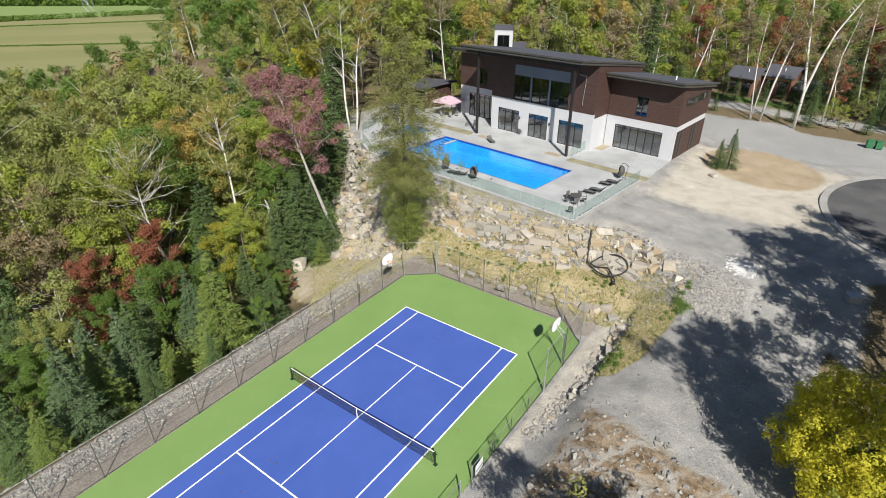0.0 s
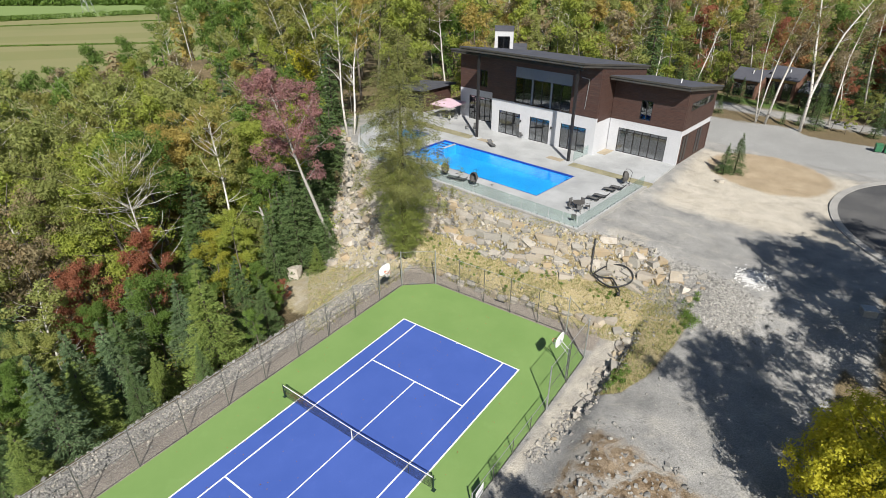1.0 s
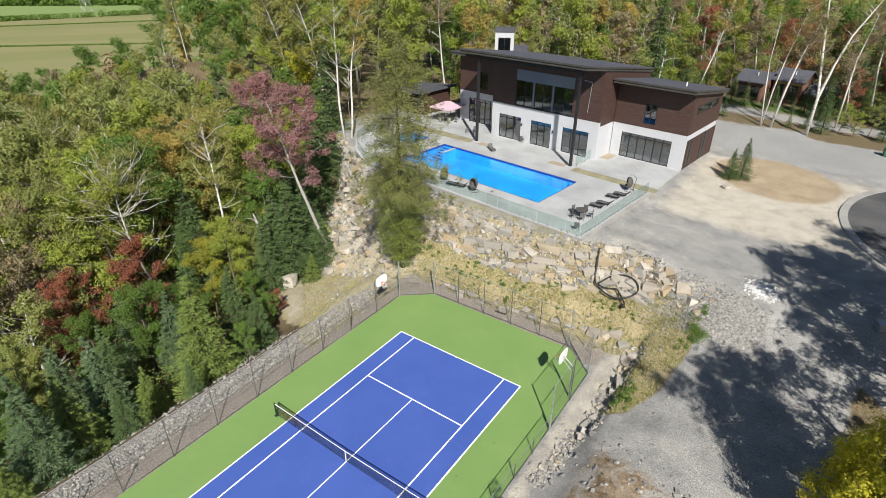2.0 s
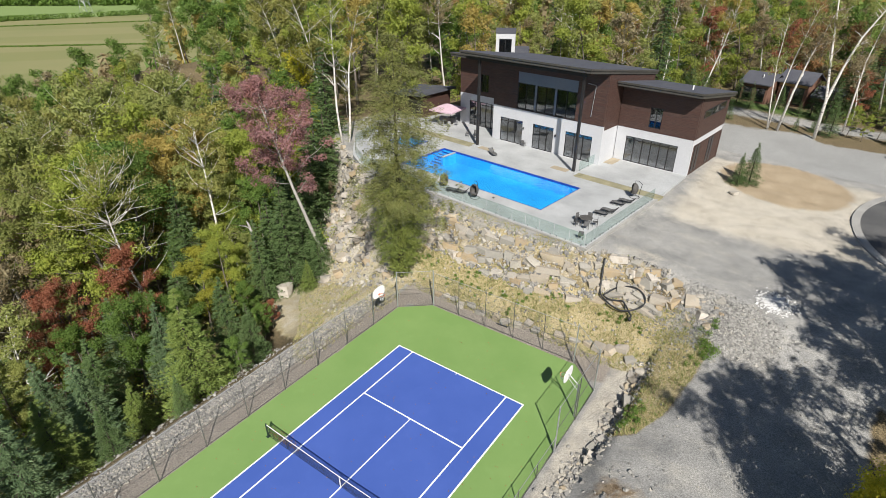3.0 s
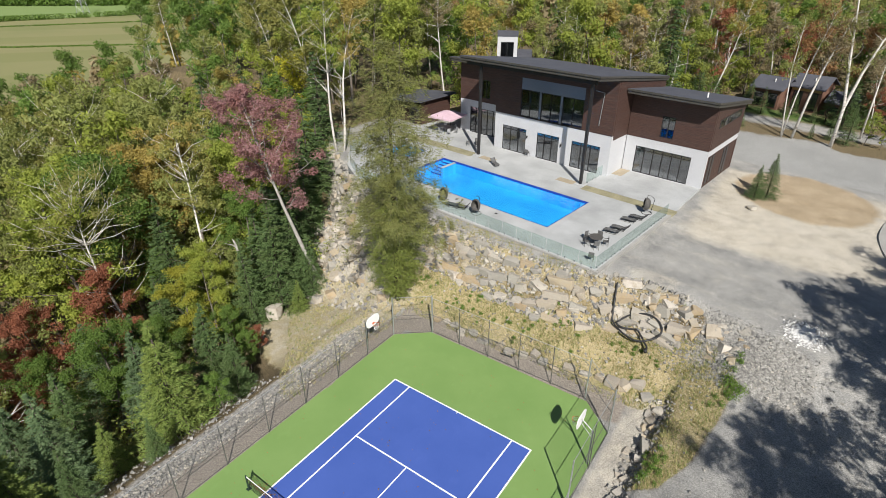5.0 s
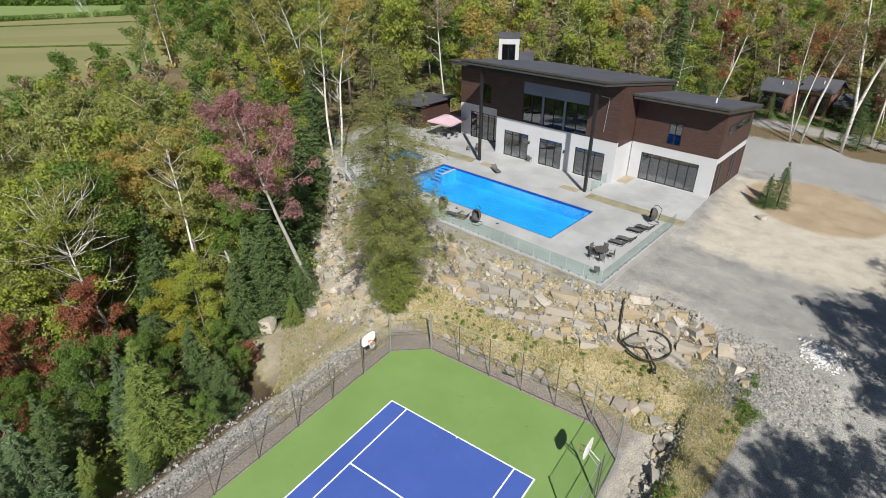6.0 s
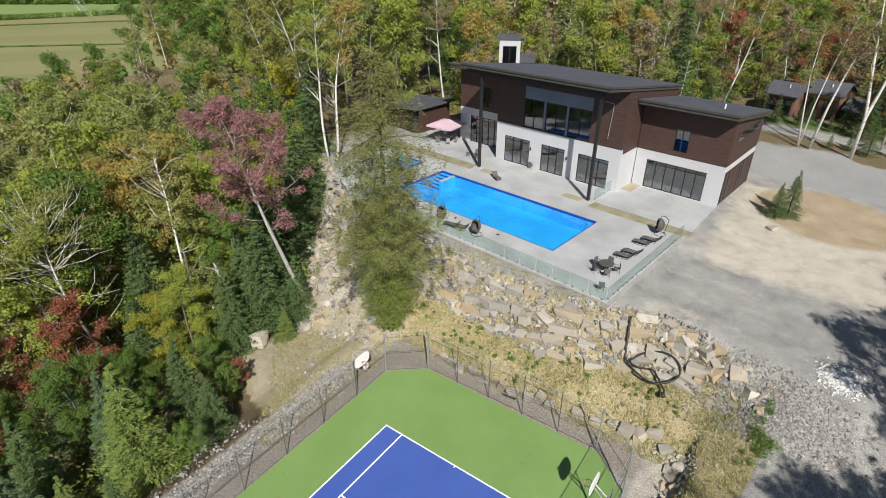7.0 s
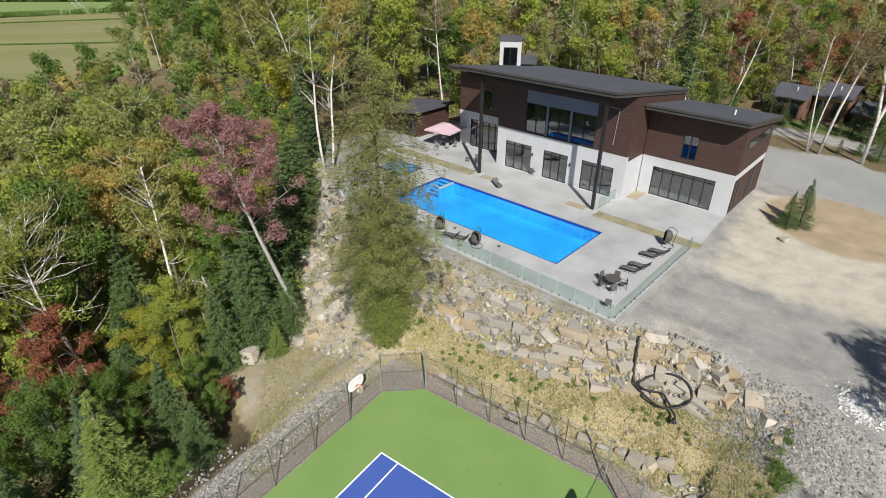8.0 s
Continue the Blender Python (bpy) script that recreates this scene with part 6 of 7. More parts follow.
def bank_spot(rng):
    x = rng.uniform(-13, 13)
    y = rng.uniform(18.8, along(x, WALL_TOP) - 2.2)
    return x, y


def wall_spot(rng):
    x = rng.uniform(-14, 10)
    return x, along(x, WALL_TOP) + rng.uniform(-3.4, 0.2)


def slope_spot(rng):
    x = rng.uniform(-37, -12)
    return x, along(x, WALL_TOP) + rng.uniform(-9, 0.3)


def grass_bank_spot(rng):
    x, y = rng.uniform(-24, -9.8), rng.uniform(6, 24)
    return (x, y) if y > 5 - 0.9 * (x + 10) else None


def track_spot(rng):
    x, y = rng.uniform(11.5, 24), rng.uniform(-12, 24)
    return x, y


def rough_spot(rng):
    x, y = rng.gauss(16.0, 2.6), rng.gauss(3.5, 3.6)
    return (x, y) if x > 11.5 and y < 9.5 - 0.2 * (x - 14) else None


def ledge_spot(rng):
    y = rng.uniform(5.0, 20.0)
    return along(y, LEDGE) + rng.gauss(0.1, 0.35), y


def white_spot(rng):
    return 17.4 + rng.gauss(0, 0.55), 28.0 + rng.gauss(0, 0.65)


def wood_floor_spot(rng):
    return rng.uniform(-19, -12.3), rng.uniform(-16, 8)


scatter("crushed_stone", "grey crushed stone along the court fence", 6500, 0.04, 0.19, strip_spot, M["rubble"], 1)
scatter("rubble_heap", "grey broken rubble along the edge of the yard", 7000, 0.025, 0.22, rubble_spot, M["rubble_dark"], 2, rise=-0.12)
scatter("loose_stones", "small pale stones scattered over the dry bank", 900, 0.05, 0.2, bank_spot, M["rubble"], 3)
scatter("loose_stones", "small broken stones between the wall blocks", 3200, 0.05, 0.36, wall_spot, M["rubble"], 4)
scatter("loose_stones", "small pale stones on the boulder bank", 1700, 0.1, 0.45, slope_spot, M["rubble"], 5)
scatter("loose_stones", "small pale stones on the dry grass slope", 350, 0.05, 0.22, grass_bank_spot, M["rubble"], 6)
scatter("loose_stones", "small stones scattered over the gravel track", 500, 0.04, 0.16, track_spot, M["rubble"], 7)
scatter("loose_stones", "broken stones over the rough bare ground beside the track", 800, 0.03, 0.34, rough_spot, M["rubble_dark"], 9, rise=0.05)
scatter("white_rubble", "heap of freshly broken white rock at the edge of the yard", 1500, 0.03, 0.18, white_spot, M["white_rock"], 12, rise=0.0)
scatter("loose_stones", "small stones along the broken ledge", 1600, 0.05, 0.32, ledge_spot, M["rubble"], 10, rise=0.1)
scatter("loose_stones", "stones and debris on the wood's floor", 900, 0.05, 0.26, wood_floor_spot, M["rubble_dark"], 8)


def grass_tufts():
    rng = random.Random(21)
    verts, faces, n = [], [], 0
    while n < 19000:
        pick = rng.random()
        if pick < 0.5:
            x, y = bank_spot(rng)
        elif pick < 0.53:
            x, y = wall_spot(rng)
        elif pick < 0.85:
            spot = grass_bank_spot(rng)
            if spot is None:
                continue
            x, y = spot
        elif pick < 0.90:
            x = rng.uniform(-20, 2.5)
            y = along(x, WALL_TOP) + rng.uniform(-0.5, 1.3)
        else:
            y = rng.uniform(12, 23)
            x = rng.uniform(along(y, LEDGE) + 0.2, along(y, VERGE))
        if noise.noise((x * 0.6, y * 0.6, 1.5)) < rng.uniform(-0.5, 0.25):
            continue
        z, h = ground_z(x, y), rng.uniform(0.06, 0.2)
        a0 = rng.uniform(0, 6.28)
        for k in range(4):
            a = a0 + k * 1.57 + rng.uniform(-0.4, 0.4)
            c, s = math.cos(a), math.sin(a)
            i = len(verts)
            w = 0.022
            verts += [(x - s * w, y + c * w, z - 0.02), (x + s * w, y - c * w, z - 0.02), (x + c * h * 0.8, y + s * h * 0.8, z + h)]
            faces.append((i, i + 1, i + 2))
        n += 1
    tagged(new("grass", pydata("grass", verts, faces, M["grass_blades"])), "dry yellow grass tufts with some green over the bank", "grass", kind="stuff")


grass_tufts()


def weeds():
    """Green weeds where the rubble meets the dry bank."""
    rng = np.random.default_rng(77)
    cs, os = [], []
    for n in range(230):
        if n < 26:
            x, y = rng.normal(14.3, 0.5), rng.normal(21.8, 1.0)
            r = rng.uniform(0.2, 0.45)
        elif n < 48:
            y = rng.uniform(12.5, 15.5)
            x = along(y, LEDGE) + rng.uniform(0.5, 1.6)
            r = rng.uniform(0.12, 0.35)
        else:
            x = rng.uniform(-11, 10)
            y = rng.normal(21.6, 1.0)
            if noise.noise((x * 0.45, y * 0.45, 4.0)) < 0.02 or y < 19.6:
                continue
            r = rng.uniform(0.08, 0.24)
        v = rng.normal(0, 1, (70, 3))
        v /= np.linalg.norm(v, axis=1)[:, None]
        cs.append(np.array((x, y, ground_height(x, y) + r * 0.5)) + v * r * rng.uniform(0.3, 1.0, (70, 1)))
        os.append(v)
    verts, faces = leaf_cards(np.concatenate(cs), np.concatenate(os), 0.06, rng)
    tagged(new("weeds", pydata("weeds", verts.tolist(), faces.tolist(), LEAF["green"])), "green weeds over the dry bank and at its edge", "weeds", kind="stuff")


weeds()
rubble_blocks = empty("rubble_blocks", None, "large broken grey blocks at the foot of the yard", "rocks")
for _ in range(44):
    bx = stone_rng.uniform(8.0, 14.5)
    bs = 0.35 + 0.7 * stone_rng.random() ** 2
    lay(rubble_blocks, bx, along(bx, WALL_TOP) + stone_rng.uniform(-3.2, -0.4), bs * 1.3, bs, bs * 0.8, 0.74, tip=25)


# ---- the drive ----
def turning_circle():
    cx, cy, r = 34.2, 48.0, 12.2
    ring = [(cx + r * math.cos(6.2832 * i / 96), cy + r * 1.12 * math.sin(6.2832 * i / 96)) for i in range(96)]
    bm = prism(ring, 3.9, 4.22)
    tagged(part("road", bm, M["asphalt"]), "round turning place of dark asphalt", "road", kind="structure")
    bm = bmesh.new()
    rows = []
    for k, (dr, z) in enumerate(((0.0, 3.9), (0.0, 4.29), (0.7, 4.29), (0.8, 3.8))):
        rows.append([bm.verts.new((cx + (r + dr) * math.cos(6.2832 * i / 96), cy + (r * 1.12 + dr) * math.sin(6.2832 * i / 96), z)) for i in range(96)])
    for a, b in zip(rows, rows[1:]):
        for i in range(96):
            bm.faces.new((a[i], a[(i + 1) % 96], b[(i + 1) % 96], b[i]))
    tagged(part("kerb", bm, M["curb"]), "broad pale concrete kerb round the asphalt", "kerb", kind="structure")


turning_circle()


def hose():
    pts = [(x, y, 0.0) for x, y in ((4.95, 26.3), (5.25, 25.3), (5.6, 24.5), (6.6, 23.8), (7.8, 23.5), (8.8, 24.1), (9.05, 25.0), (8.4, 25.5), (7.4, 25.55), (6.4, 25.2), (5.85, 24.6), (6.3, 24.3), (7.3, 24.5), (7.85, 24.1), (8.25, 23.6), (8.6, 23.2), (8.6, 22.9))]
    fine = []
    for i in range(len(pts) - 1):
        p0, p1, p2, p3 = (Vector(pts[max(0, min(len(pts) - 1, j))]) for j in (i - 1, i, i + 1, i + 2))
        for k in range(6):
            t = k / 6
            q = 0.5 * ((2 * p1) + (p2 - p0) * t + (2 * p0 - 5 * p1 + 4 * p2 - p3) * t * t + (3 * p1 - p0 - 3 * p2 + p3) * t ** 3)
            fine.append((q.x, q.y, ground_z(q.x, q.y) + 0.46))
    bm = add_tube(bmesh.new(), fine, [0.07] * len(fine), 7)
    add_tube(bm, [(fine[-1][0], fine[-1][1], fine[-1][2]), (fine[-1][0] + 0.1, fine[-1][1] - 0.3, fine[-1][2] + 0.02)], [0.13, 0.13], 8)
    tagged(part("hose", bm, M["hose"], smooth=True), "thick black drainage hose looped over the stones", "hose")


hose()


# ---- furniture round the pool ----
def at_house(u, v, turn=0.0, z=0.0):
    return HOUSE @ pose(u, v, z, 0, 0, turn)


def glass_fence(points, label):
    """Frameless panes on small posts, from point to point on the deck."""
    for (u0, v0), (u1, v1) in zip(points, points[1:]):
        length = math.hypot(u1 - u0, v1 - v0)
        n = max(1, round(length / 1.5))
        step = length / n
        pane = finish(box(0.03, step - 0.03, -0.008, 0.008, 0.08, 1.2), "pane", M["fence_glass"])
        peg = finish(box(-0.03, 0.03, -0.035, 0.035, 0.0, 0.2, 0.008), "peg", M["galvanised"])
        run = empty("glass_fence", at_house(u0, v0, math.degrees(math.atan2(v1 - v0, u1 - u0)), 0.0), label, "fence", "pool fence")
        for i in range(n):
            p = part("pane", pane, None, run, m=pose(i * step, 0, 0))
            p.visible_shadow = False
            for f in (0.2, 0.8):
                part("peg", peg, None, run, m=pose((i + f) * step, 0, 0))


CLEAR = "frameless clear glass fence along the pool deck"
glass_fence([(-38.2, -12.2), (-36.2, -17.3), (-32.8, -20.2), (-28.9, -22.2), (0.1, -22.42)], CLEAR)
glass_fence([(0.1, -22.4), (0.1, -8.7)], CLEAR)
glass_fence([(-9.5, -7.0), (-9.5, -3.3)], "clear glass screen between column and house")


def lounger(m, label="black sling sun lounger on the pool deck"):
    chair = empty("sun_lounger", m @ Matrix.Diagonal((0.85, 0.85, 0.8, 1)), label, "sun lounger", "sun loungers")
    pts = [(-0.95, 0.28), (-0.55, 0.36), (-0.1, 0.33), (0.3, 0.28), (0.6, 0.42), (0.95, 0.78)]
    bm = bmesh.new()
    rows = [[bm.verts.new((x, s, z + e)) for s, e in ((-0.3, 0), (0.3, 0), (0.3, -0.03), (-0.3, -0.03))] for x, z in pts]
    for a, b in zip(rows, rows[1:]):
        for i in range(4):
            bm.faces.new((a[i], b[i], b[(i + 1) % 4], a[(i + 1) % 4]))
    bm.faces.new(rows[0][::-1])
    bm.faces.new(rows[-1])
    part("sling", bm, M["mesh_fabric"], chair)
    for s in (-0.32, 0.32):
        part("side_rail", add_tube(bmesh.new(), [(x, s, z) for x, z in pts], [0.025] * 6, 5), M["metal_dark"], chair)
        part("runner", add_tube(bmesh.new(), [(-0.8, s, 0.3), (-0.6, s, 0.03), (0.4, s, 0.03), (0.65, s, 0.4)], [0.022] * 4, 5), M["metal_dark"], chair)


for u, v, a in ((-1.9, -15.6, 12), (-1.7, -14.6, 12), (-1.8, -12.4, 12), (-1.5, -11.4, 12), (-16.1, -20.9, 20), (-15.2, -20.7, 20), (-20.3, -8.9, 150)):
    lounger(at_house(u, v, a))


def egg_chair(m):
    chair = empty("egg_chair", m @ Matrix.Diagonal((0.87, 0.87, 0.87, 1)), "hanging egg chair of dark rattan on a curved stand", "chair", "egg chairs")
    bm = bmesh.new()
    bmesh.ops.create_uvsphere(bm, u_segments=18, v_segments=12, radius=1.0)
    bmesh.ops.delete(bm, geom=[f for f in bm.faces if f.calc_center_median().y < -0.35 and f.calc_center_median().z > -0.45], context="FACES")
    bmesh.ops.scale(bm, vec=(0.52, 0.48, 0.7), verts=bm.verts)
    bmesh.ops.translate(bm, vec=(0, -0.1, 1.05), verts=bm.verts)
    shell = part("basket", bm, M["rattan"], chair, "woven dark rattan basket")
    mod = shell.modifiers.new("thickness", "SOLIDIFY")
    mod.thickness = 0.04
    part("cushion", box(-0.36, 0.36, -0.4, 0.2, 0.5, 0.64, 0.05), M["mesh_fabric"], chair)
    arc = [(0, 0.62 - 0.1 * math.cos(t * 3.1), 0.05 + 2.0 * t) if t < 0.85 else (0, 0.62 - 0.75 * (t - 0.8) / 0.2 + 0.03, 2.02) for t in (0, 0.2, 0.4, 0.6, 0.8, 0.9, 1.0)]
    part("stand", add_tube(bmesh.new(), arc, [0.03] * 7, 6), M["metal_dark"], chair)
    ring = [(0.55 * math.cos(6.2832 * i / 20), 0.1 + 0.55 * math.sin(6.2832 * i / 20), 0.03) for i in range(21)]
    part("base_ring", add_tube(bmesh.new(), ring, [0.028] * 21, 5), M["metal_dark"], chair)
    part("chain", rod((0, -0.1, 1.72), (0, -0.1, 2.02), 0.012, sides=4), M["metal_dark"], chair)


for u, v, a in ((-13.4, -20.7, 10), (-17.6, -20.6, 20), (-1.6, -9.6, -60), (-35.6, -13.5, 60)):
    egg_chair(at_house(u, v, a))


def dining_chair(m, mat="rattan", label="dark metal garden chair"):
    chair = empty("garden_chair", m @ Matrix.Diagonal((0.9, 0.9, 0.92, 1)), label, "chair", "garden chairs")
    part("seat", box(-0.24, 0.24, -0.24, 0.24, 0.42, 0.46, 0.01), M["mesh_fabric" if mat == "rattan" else mat], chair)
    part("backrest", box(-0.24, 0.24, 0.2, 0.24, 0.46, 0.92, 0.01), M["mesh_fabric" if mat == "rattan" else mat], chair)
    for x in (-0.22, 0.22):
        for y in (-0.22, 0.22):
            part("leg", rod((x, y, 0), (x, y, 0.42), 0.018, sides=5), M[mat], chair)
        part("armrest", box(x - 0.025, x + 0.025, -0.22, 0.2, 0.62, 0.65), M[mat], chair)


def garden_table(m, r, label, eight=True, mat="rattan"):
    table = empty("garden_table", m, label, "table")
    n = 8 if eight else 4
    part("tabletop", prism([(r * math.cos(6.2832 * (i + 0.5) / n), r * math.sin(6.2832 * (i + 0.5) / n)) for i in range(n)], 0.71, 0.75), M[mat], table)
    for i in range(4):
        a = 0.785 + 1.5708 * i
        part("leg", rod((0.62 * r * math.cos(a), 0.62 * r * math.sin(a), 0), (0.7 * r * math.cos(a), 0.7 * r * math.sin(a), 0.71), 0.025, sides=6), M[mat], table)


garden_table(at_house(-2.0, -18.6, 10), 0.62, "dark octagonal metal garden table on the deck")
for k in range(5):
    a = 0.5 + k * 1.2
    dining_chair(at_house(-2.0 + 0.86 * math.cos(a), -18.6 + 0.86 * math.sin(a), math.degrees(a) - 90))
dining_chair(at_house(-0.9, -21.3, 200))
garden_table(at_house(-33.2, -2.9, 20), 1.0, "pale garden table under the pink parasol", False, "galvanised")
for k in range(6):
    a = 0.3 + k * 1.047
    dining_chair(at_house(-33.2 + 1.35 * math.cos(a), -2.9 + 1.2 * math.sin(a), math.degrees(a) - 90), "galvanised", "grey metal garden chair under the parasol")
for u, v, a in ((-26.6, -4.6, 40), (-25.9, -5.4, 120), (-27.4, -5.4, -40), (-19.4, -3.7, 180)):
    dining_chair(at_house(u, v, a))


def parasol():
    thing = empty("parasol", at_house(-33.2, -2.9, 8), "square dusty-pink canvas parasol over the garden table", "parasol")
    part("pole", rod((0.1, 0.6, 0), (0.1, 0.6, 2.75), 0.04), M["metal_dark"], thing)
    bm = bmesh.new()
    rim = [bm.verts.new((x, y, 2.3)) for x, y in ((-1.9, -1.9), (1.9, -1.9), (1.9, 1.9), (-1.9, 1.9))]
    low = [bm.verts.new((v.co.x, v.co.y, 2.12)) for v in rim]
    ring = [bm.verts.new((v.co.x * 0.12, v.co.y * 0.12, 2.92)) for v in rim]
    for i in range(4):
        j = (i + 1) % 4
        bm.faces.new((rim[i], rim[j], ring[j], ring[i]))
        bm.faces.new((low[i], low[j], rim[j], rim[i]))
    bm.faces.new(ring)
    part("canopy", bm, M["canopy"], thing, "dusty-pink canvas canopy").modifiers.new("thickness", "SOLIDIFY").thickness = 0.012
    for x, y in ((-1, -1), (1, -1), (1, 1), (-1, 1)):
        part("rib", rod((0.1 * x, 0.1 * y, 2.88), (1.86 * x, 1.86 * y, 2.26), 0.015, sides=4), M["metal_dark"], thing)
    part("base", box(-0.2, 0.4, 0.3, 0.9, 0.0, 0.08, 0.02), M["metal_dark"], thing)


parasol()


def small_pool():
    spa = empty("small_pool", at_house(-31.6, -12.4, 0), "small square blue plunge pool sunk into the deck", "pool")
    for a, b, c, d in ((-2.0, 2.0, -1.7, -1.5), (-2.0, 2.0, 1.5, 1.7), (-2.0, -1.8, -1.5, 1.5), (1.8, 2.0, -1.5, 1.5)):
        part("rim", box(a, b, c, d, 0.0, 0.1, 0.02), M["pool_tile"], spa)
    part("basin", box(-1.8, 1.8, -1.5, 1.5, -0.003, 0.02), M["pool_paint"], spa)
    part("water", box(-1.8, 1.8, -1.5, 1.5, 0.06, 0.07), M["water"], spa).visible_shadow = False


small_pool()


def shed():
    hut = empty("pool_house", at_house(-41.6, -0.4, 0), "low brown wood-clad pool house with dark sloping roof", "shed")
    part("wall", box(-3.2, 3.4, -2.4, 3.6, -0.2, 2.7), M["wood"], hut)
    bm = bmesh.new()
    vs = [bm.verts.new(p) for p in ((-3.8, -3.2, 2.6), (4.0, -3.2, 3.35), (4.0, 4.2, 3.35), (-3.8, 4.2, 2.6), (-3.8, -3.2, 2.9), (4.0, -3.2, 3.65), (4.0, 4.2, 3.65), (-3.8, 4.2, 2.9))]
    for f in ((3, 2, 1, 0), (4, 5, 6, 7), (0, 1, 5, 4), (1, 2, 6, 5), (2, 3, 7, 6), (3, 0, 4, 7)):
        bm.faces.new([vs[i] for i in f])
    part("roof", bm, M["roofing"], hut, "dark sloping roof")
    part("gable", box(3.1, 3.4, -2.4, 3.6, 2.7, 3.28), M["wood"], hut)
    part("canopy", box(0.6, 3.3, -3.3, -2.4, 2.2, 2.42), M["metal_dark"], hut)
    door = part("door", box(1.0, 2.0, -2.46, -2.4, 0.0, 2.1), M["frame"], hut, "dark door")
    part("handle", box(1.1, 1.15, -2.52, -2.46, 0.95, 1.1), M["galvanised"], door)
    part("window", box(2.25, 3.0, -2.46, -2.4, 0.5, 2.1), M["window_glass"], hut)


shed()


# ---- far houses ----
def far_house(title, x, y, turn, w, d, h, label, mats=("wood", "roofing"), pitch=0.8, glazed=3, z=None, eave=0.5):
    hs = empty(title, pose(x, y, ground_height(x, y) if z is None else z, 0, 0, turn), label, "house")
    part("wall", box(-w / 2, w / 2, -d / 2, d / 2, -1.0, h), M[mats[0]], hs)
    bm = bmesh.new()
    a, b = w / 2 + eave, d / 2 + eave
    vs = [bm.verts.new(p) for p in ((-a, -b, h), (a, -b, h), (a, b, h), (-a, b, h), (-a, -b, h + pitch), (a, -b, h + pitch), (a, b, h + 0.3), (-a, b, h + 0.3))]
    for f in ((3, 2, 1, 0), (4, 5, 6, 7), (0, 1, 5, 4), (1, 2, 6, 5), (2, 3, 7, 6), (3, 0, 4, 7)):
        bm.faces.new([vs[i] for i in f])
    part("roof", bm, M[mats[1]], hs, "dark roof")
    for i in range(glazed):
        c = -w / 2 + w * (i + 0.5) / glazed
        win = part("window", box(c - 0.7, c + 0.7, -d / 2 - 0.05, -d / 2, 0.8, h - 0.7), M["frame"], hs)
        part("pane", box(c - 0.6, c + 0.6, -d / 2 - 0.07, -d / 2 - 0.05, 0.9, h - 0.8), M["window_glass"], win)
    return hs


def gable_house(x, y, turn, w, d, h, rise, label, panel=False):
    """A small house: ridge along its front, deep eaves, dark openings."""
    hs = empty("neighbour_house", pose(x, y, ground_height(x, y), 0, 0, turn), label, "house", "neighbouring houses")
    bm = bmesh.new()
    ends = []
    for u in (-w / 2, w / 2):
        ends.append([bm.verts.new(p) for p in ((u, -d / 2, -0.6), (u, d / 2, -0.6), (u, d / 2, h), (u, 0, h + rise), (u, -d / 2, h))])
    bm.faces.new(ends[0][::-1])
    bm.faces.new(ends[1])
    for i in range(5):
        bm.faces.new((ends[0][i], ends[1][i], ends[1][(i + 1) % 5], ends[0][(i + 1) % 5]))
    bmesh.ops.recalc_face_normals(bm, faces=bm.faces)
    part("wall", bm, M["wood_red"], hs, "reddish-brown wooden wall")
    for s in (-1, 1):
        bm = bmesh.new()
        a, b = w / 2 + 0.5, d / 2 + 0.5
        drop = rise * 0.5 / (d / 2)
        top = [bm.verts.new(p) for p in ((-a, s * b, h - drop + 0.12), (a, s * b, h - drop + 0.12), (a, 0, h + rise + 0.14), (-a, 0, h + rise + 0.14))]
        low = [bm.verts.new(v.co - Vector((0, 0, 0.16))) for v in top]
        bm.faces.new(top)
        bm.faces.new(low[::-1])
        for i in range(4):
            bm.faces.new((low[i], low[(i + 1) % 4], top[(i + 1) % 4], top[i]))
        bmesh.ops.recalc_face_normals(bm, faces=bm.faces)
        part("roof", bm, M["roofing"], hs, "dark grey pitched roof")
    part("vent", rod((0.4, -d / 4, h + rise * 0.5), (0.4, -d / 4, h + rise * 0.5 + 0.6), 0.08), M["white_paint"], hs)
    for c in (-w / 4, w / 4):
        win = part("window", box(c - 0.7, c + 0.7, -d / 2 - 0.05, -d / 2, 0.2, h - 0.8), M["frame"], hs)
        part("pane", box(c - 0.6, c + 0.6, -d / 2 - 0.07, -d / 2 - 0.05, 0.3, h - 0.9), M["window_glass"], win)
    if panel:
        part("panel", box(-w / 2 + 0.1, w / 2 - 0.1, -d / 2 - 0.04, -d / 2 - 0.005, h - 0.75, h - 0.05), M["ochre"], hs, "ochre wooden panel under the eave")


gable_house(5.9, 95.0, -14, 4.2, 5.6, 3.2, 1.2, "reddish-brown wooden house with dark pitched roof among the trees")
gable_house(11.2, 97.0, -14, 4.4, 5.6, 3.8, 1.3, "brown wooden house with ochre panel and dark pitched roof", True)
gable_house(16.0, 95.5, -14, 3.4, 4.6, 2.4, 1.1, "small reddish-brown wooden house with dark roof among the trees")
far_house("neighbour_house", -14.4, 102.5, 0, 8.0, 7.0, 2.6, "brown wooden house with dark flat roof among the trees", pitch=0.9)
tower = far_house("tower_house", -30.3, 70.2, 28, 3.1, 4.0, 10.2, "white tower-like house with dark roof behind the trees", ("stucco", "roofing"), 0.9, 0, z=5.0, eave=0.06)
win = part("window", box(-1.0, 1.0, -2.08, -2.0, 6.9, 9.4), M["frame"], tower)
part("pane", box(-0.92, -0.05, -2.1, -2.08, 7.0, 9.3), M["window_glass"], win)
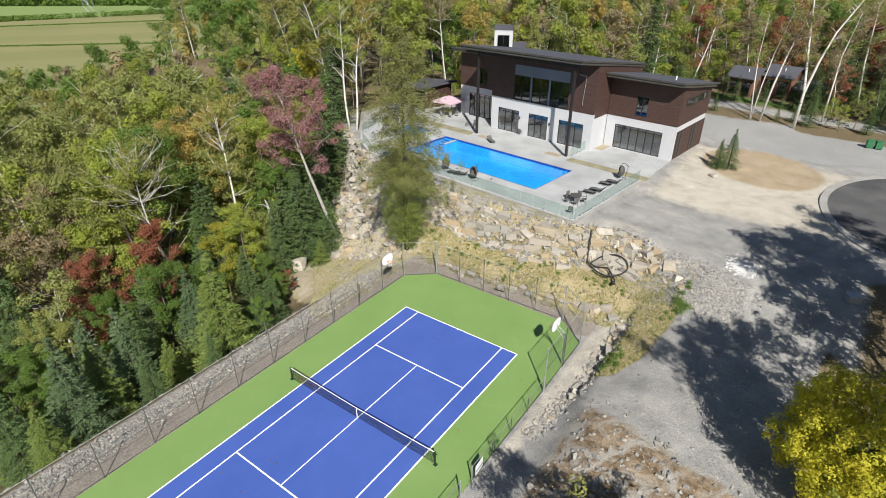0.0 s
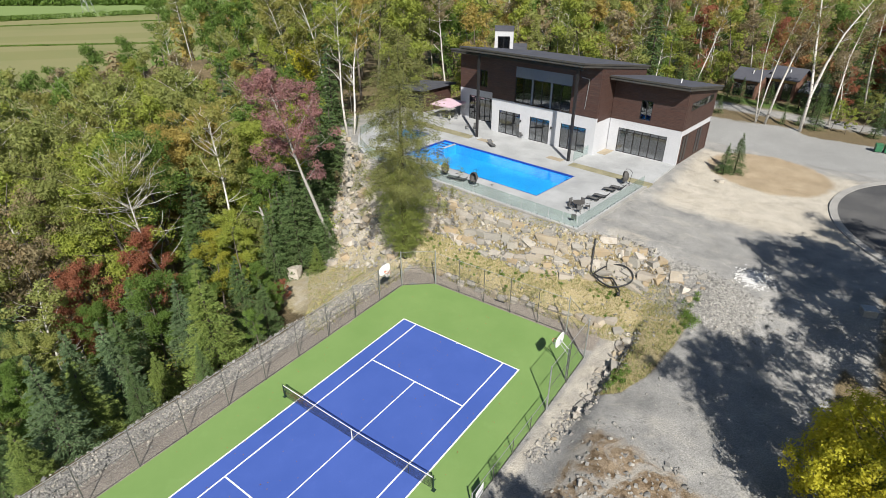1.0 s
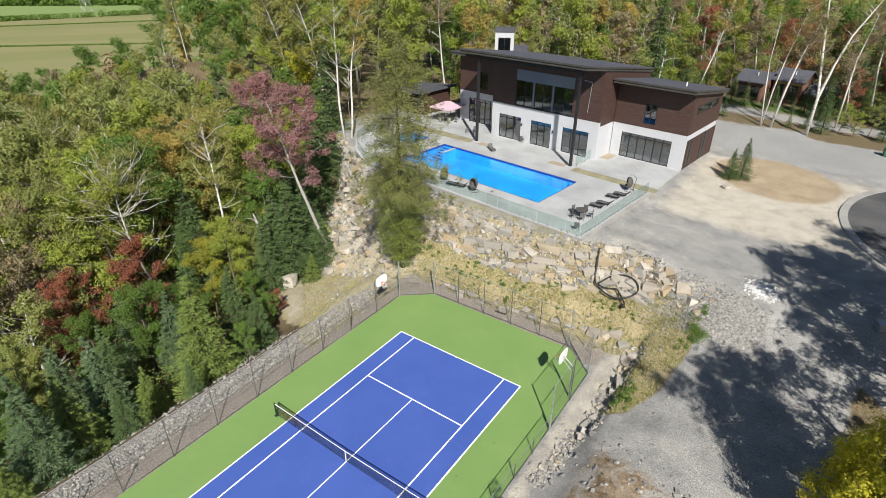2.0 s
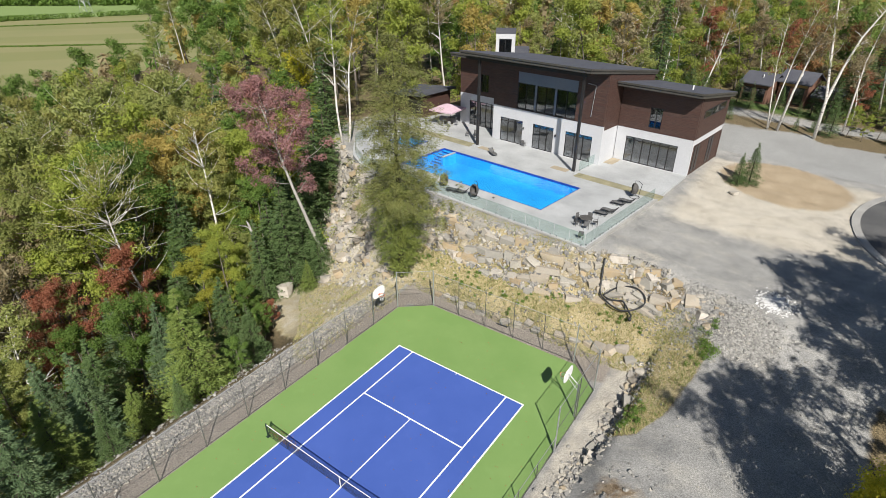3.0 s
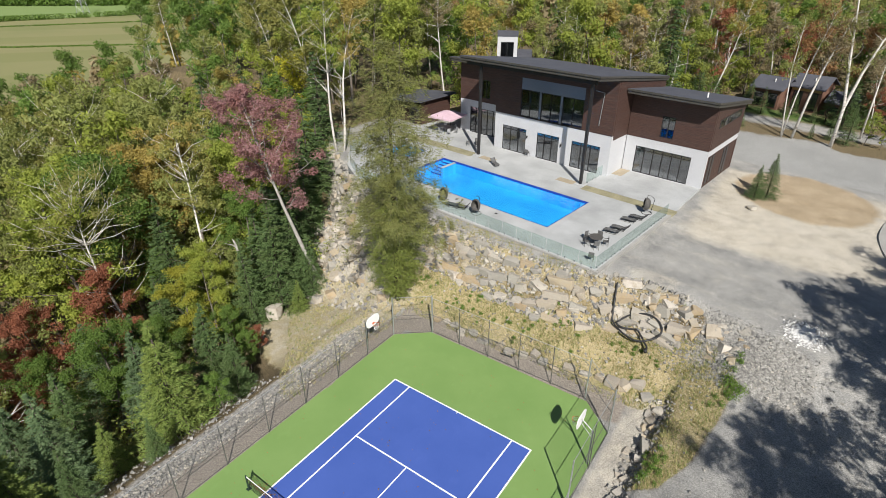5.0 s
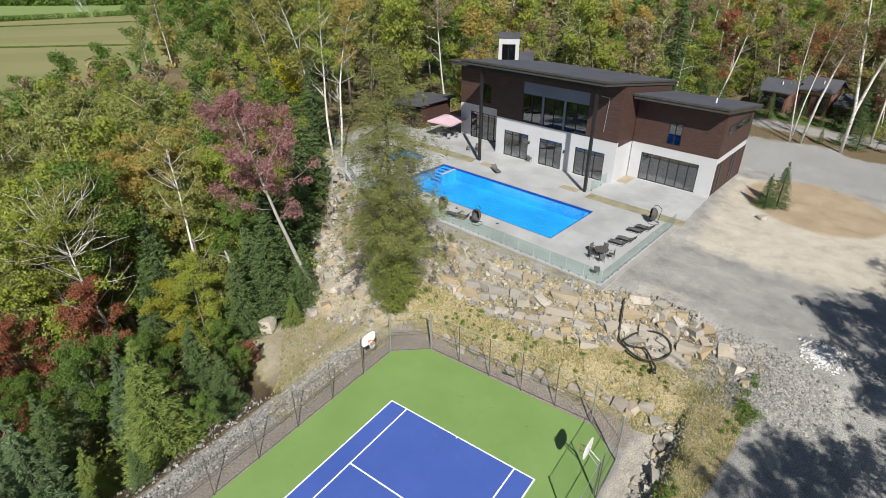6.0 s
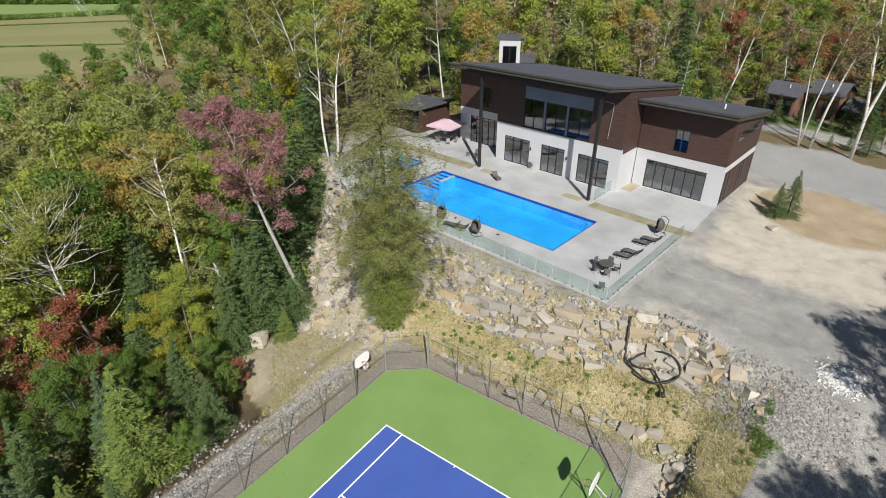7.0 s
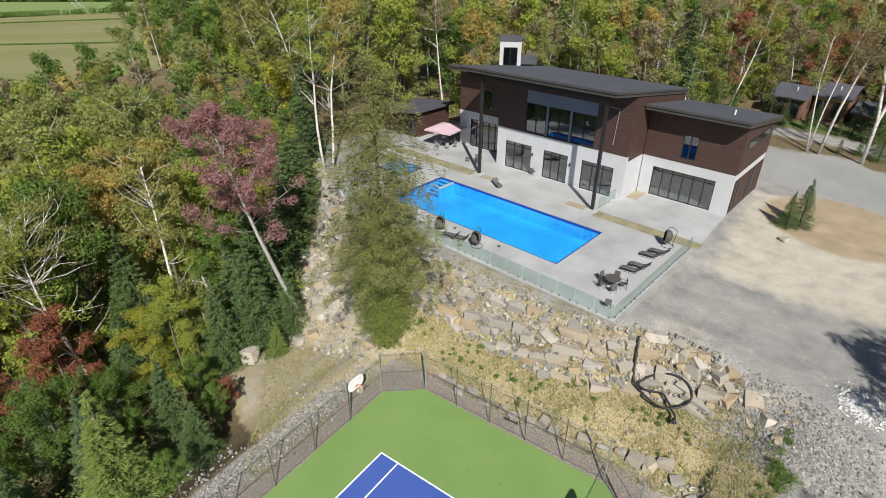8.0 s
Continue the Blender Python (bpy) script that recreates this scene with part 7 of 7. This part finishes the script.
part("pane", box(0.05, 0.92, -2.1, -2.08, 7.0, 9.3), M["window_glass"], win)
part("wing", box(1.56, 3.6, -1.2, 2.2, -1.0, 7.0), M["wood"], tower, "lower brown wing")
part("wing_roof", box(1.56, 3.9, -1.5, 2.5, 7.0, 7.7), M["roofing"], tower, "dark roof of the wing")


def bins():
    for x in (25.1, 26.1):
        b = empty("waste_bin", pose(x, 72.4, ground_height(x, 72.4), 0, 0, 10), "green plastic waste bin beside the drive", "bin", "bins")
        part("body", box(-0.4, 0.4, -0.4, 0.4, 0.1, 1.0, 0.05), M["plastic_green"], b)
        part("lid", box(-0.43, 0.43, -0.43, 0.43, 1.01, 1.1, 0.03), M["plastic_green"], b)
        for s in (-0.3, 0.3):
            part("wheel", rod((s, 0.35, 0.1), (s + 0.06, 0.35, 0.1), 0.1, sides=10), M["hose"], b)


bins()


def utility_box():
    b = empty("utility_box", pose(25.05, 27.6, ground_z(25.05, 27.6), 0, 0, 20), "small grey utility box on the ground", "utility box")
    part("body", box(-0.45, 0.45, -0.4, 0.4, -0.1, 0.5, 0.03), M["galvanised"], b)
    part("lid", box(-0.48, 0.48, -0.43, 0.43, 0.5, 0.56, 0.01), M["galvanised"], b)


utility_box()


def squeegee():
    tool = empty("court_squeegee", pose(-0.2, 18.35, 0.0, 0, 0, 5), "court squeegee with long pole leaning on the fence", "squeegee")
    part("pole", rod((0, 0.35, 0.08), (-0.2, -0.2, 1.75), 0.025), M["galvanised"], tool)
    part("head", box(-0.5, 0.5, 0.3, 0.42, 0.0, 0.1, 0.02), M["hose"], tool, "dark rubber head")


squeegee()


def fallen_leaves():
    rng = random.Random(8)
    verts, faces = [], []
    for _ in range(420):
        if rng.random() < 0.45:
            x, y, z = rng.gauss(-5.6, 0.8), 0.2 + abs(rng.gauss(0, 0.35)), 0.014
        else:
            x, y = rng.uniform(-8.6, 8.6), rng.uniform(-12, 17)
            z = 0.014
        if abs(x) > 8.4:
            continue
        i, a, s = len(verts), rng.uniform(0, 6.28), rng.uniform(0.03, 0.06)
        verts += [(x + s * math.cos(a + t), y + s * math.sin(a + t), z + (0.015 if t == 0 else 0)) for t in (0, 2.1, 4.2)]
        faces.append((i, i + 1, i + 2))
    tagged(new("fallen_leaves", pydata("fallen_leaves", verts, faces, LEAF["orange"])), "few dry leaves blown over the court", "leaves", kind="stuff")


fallen_leaves()
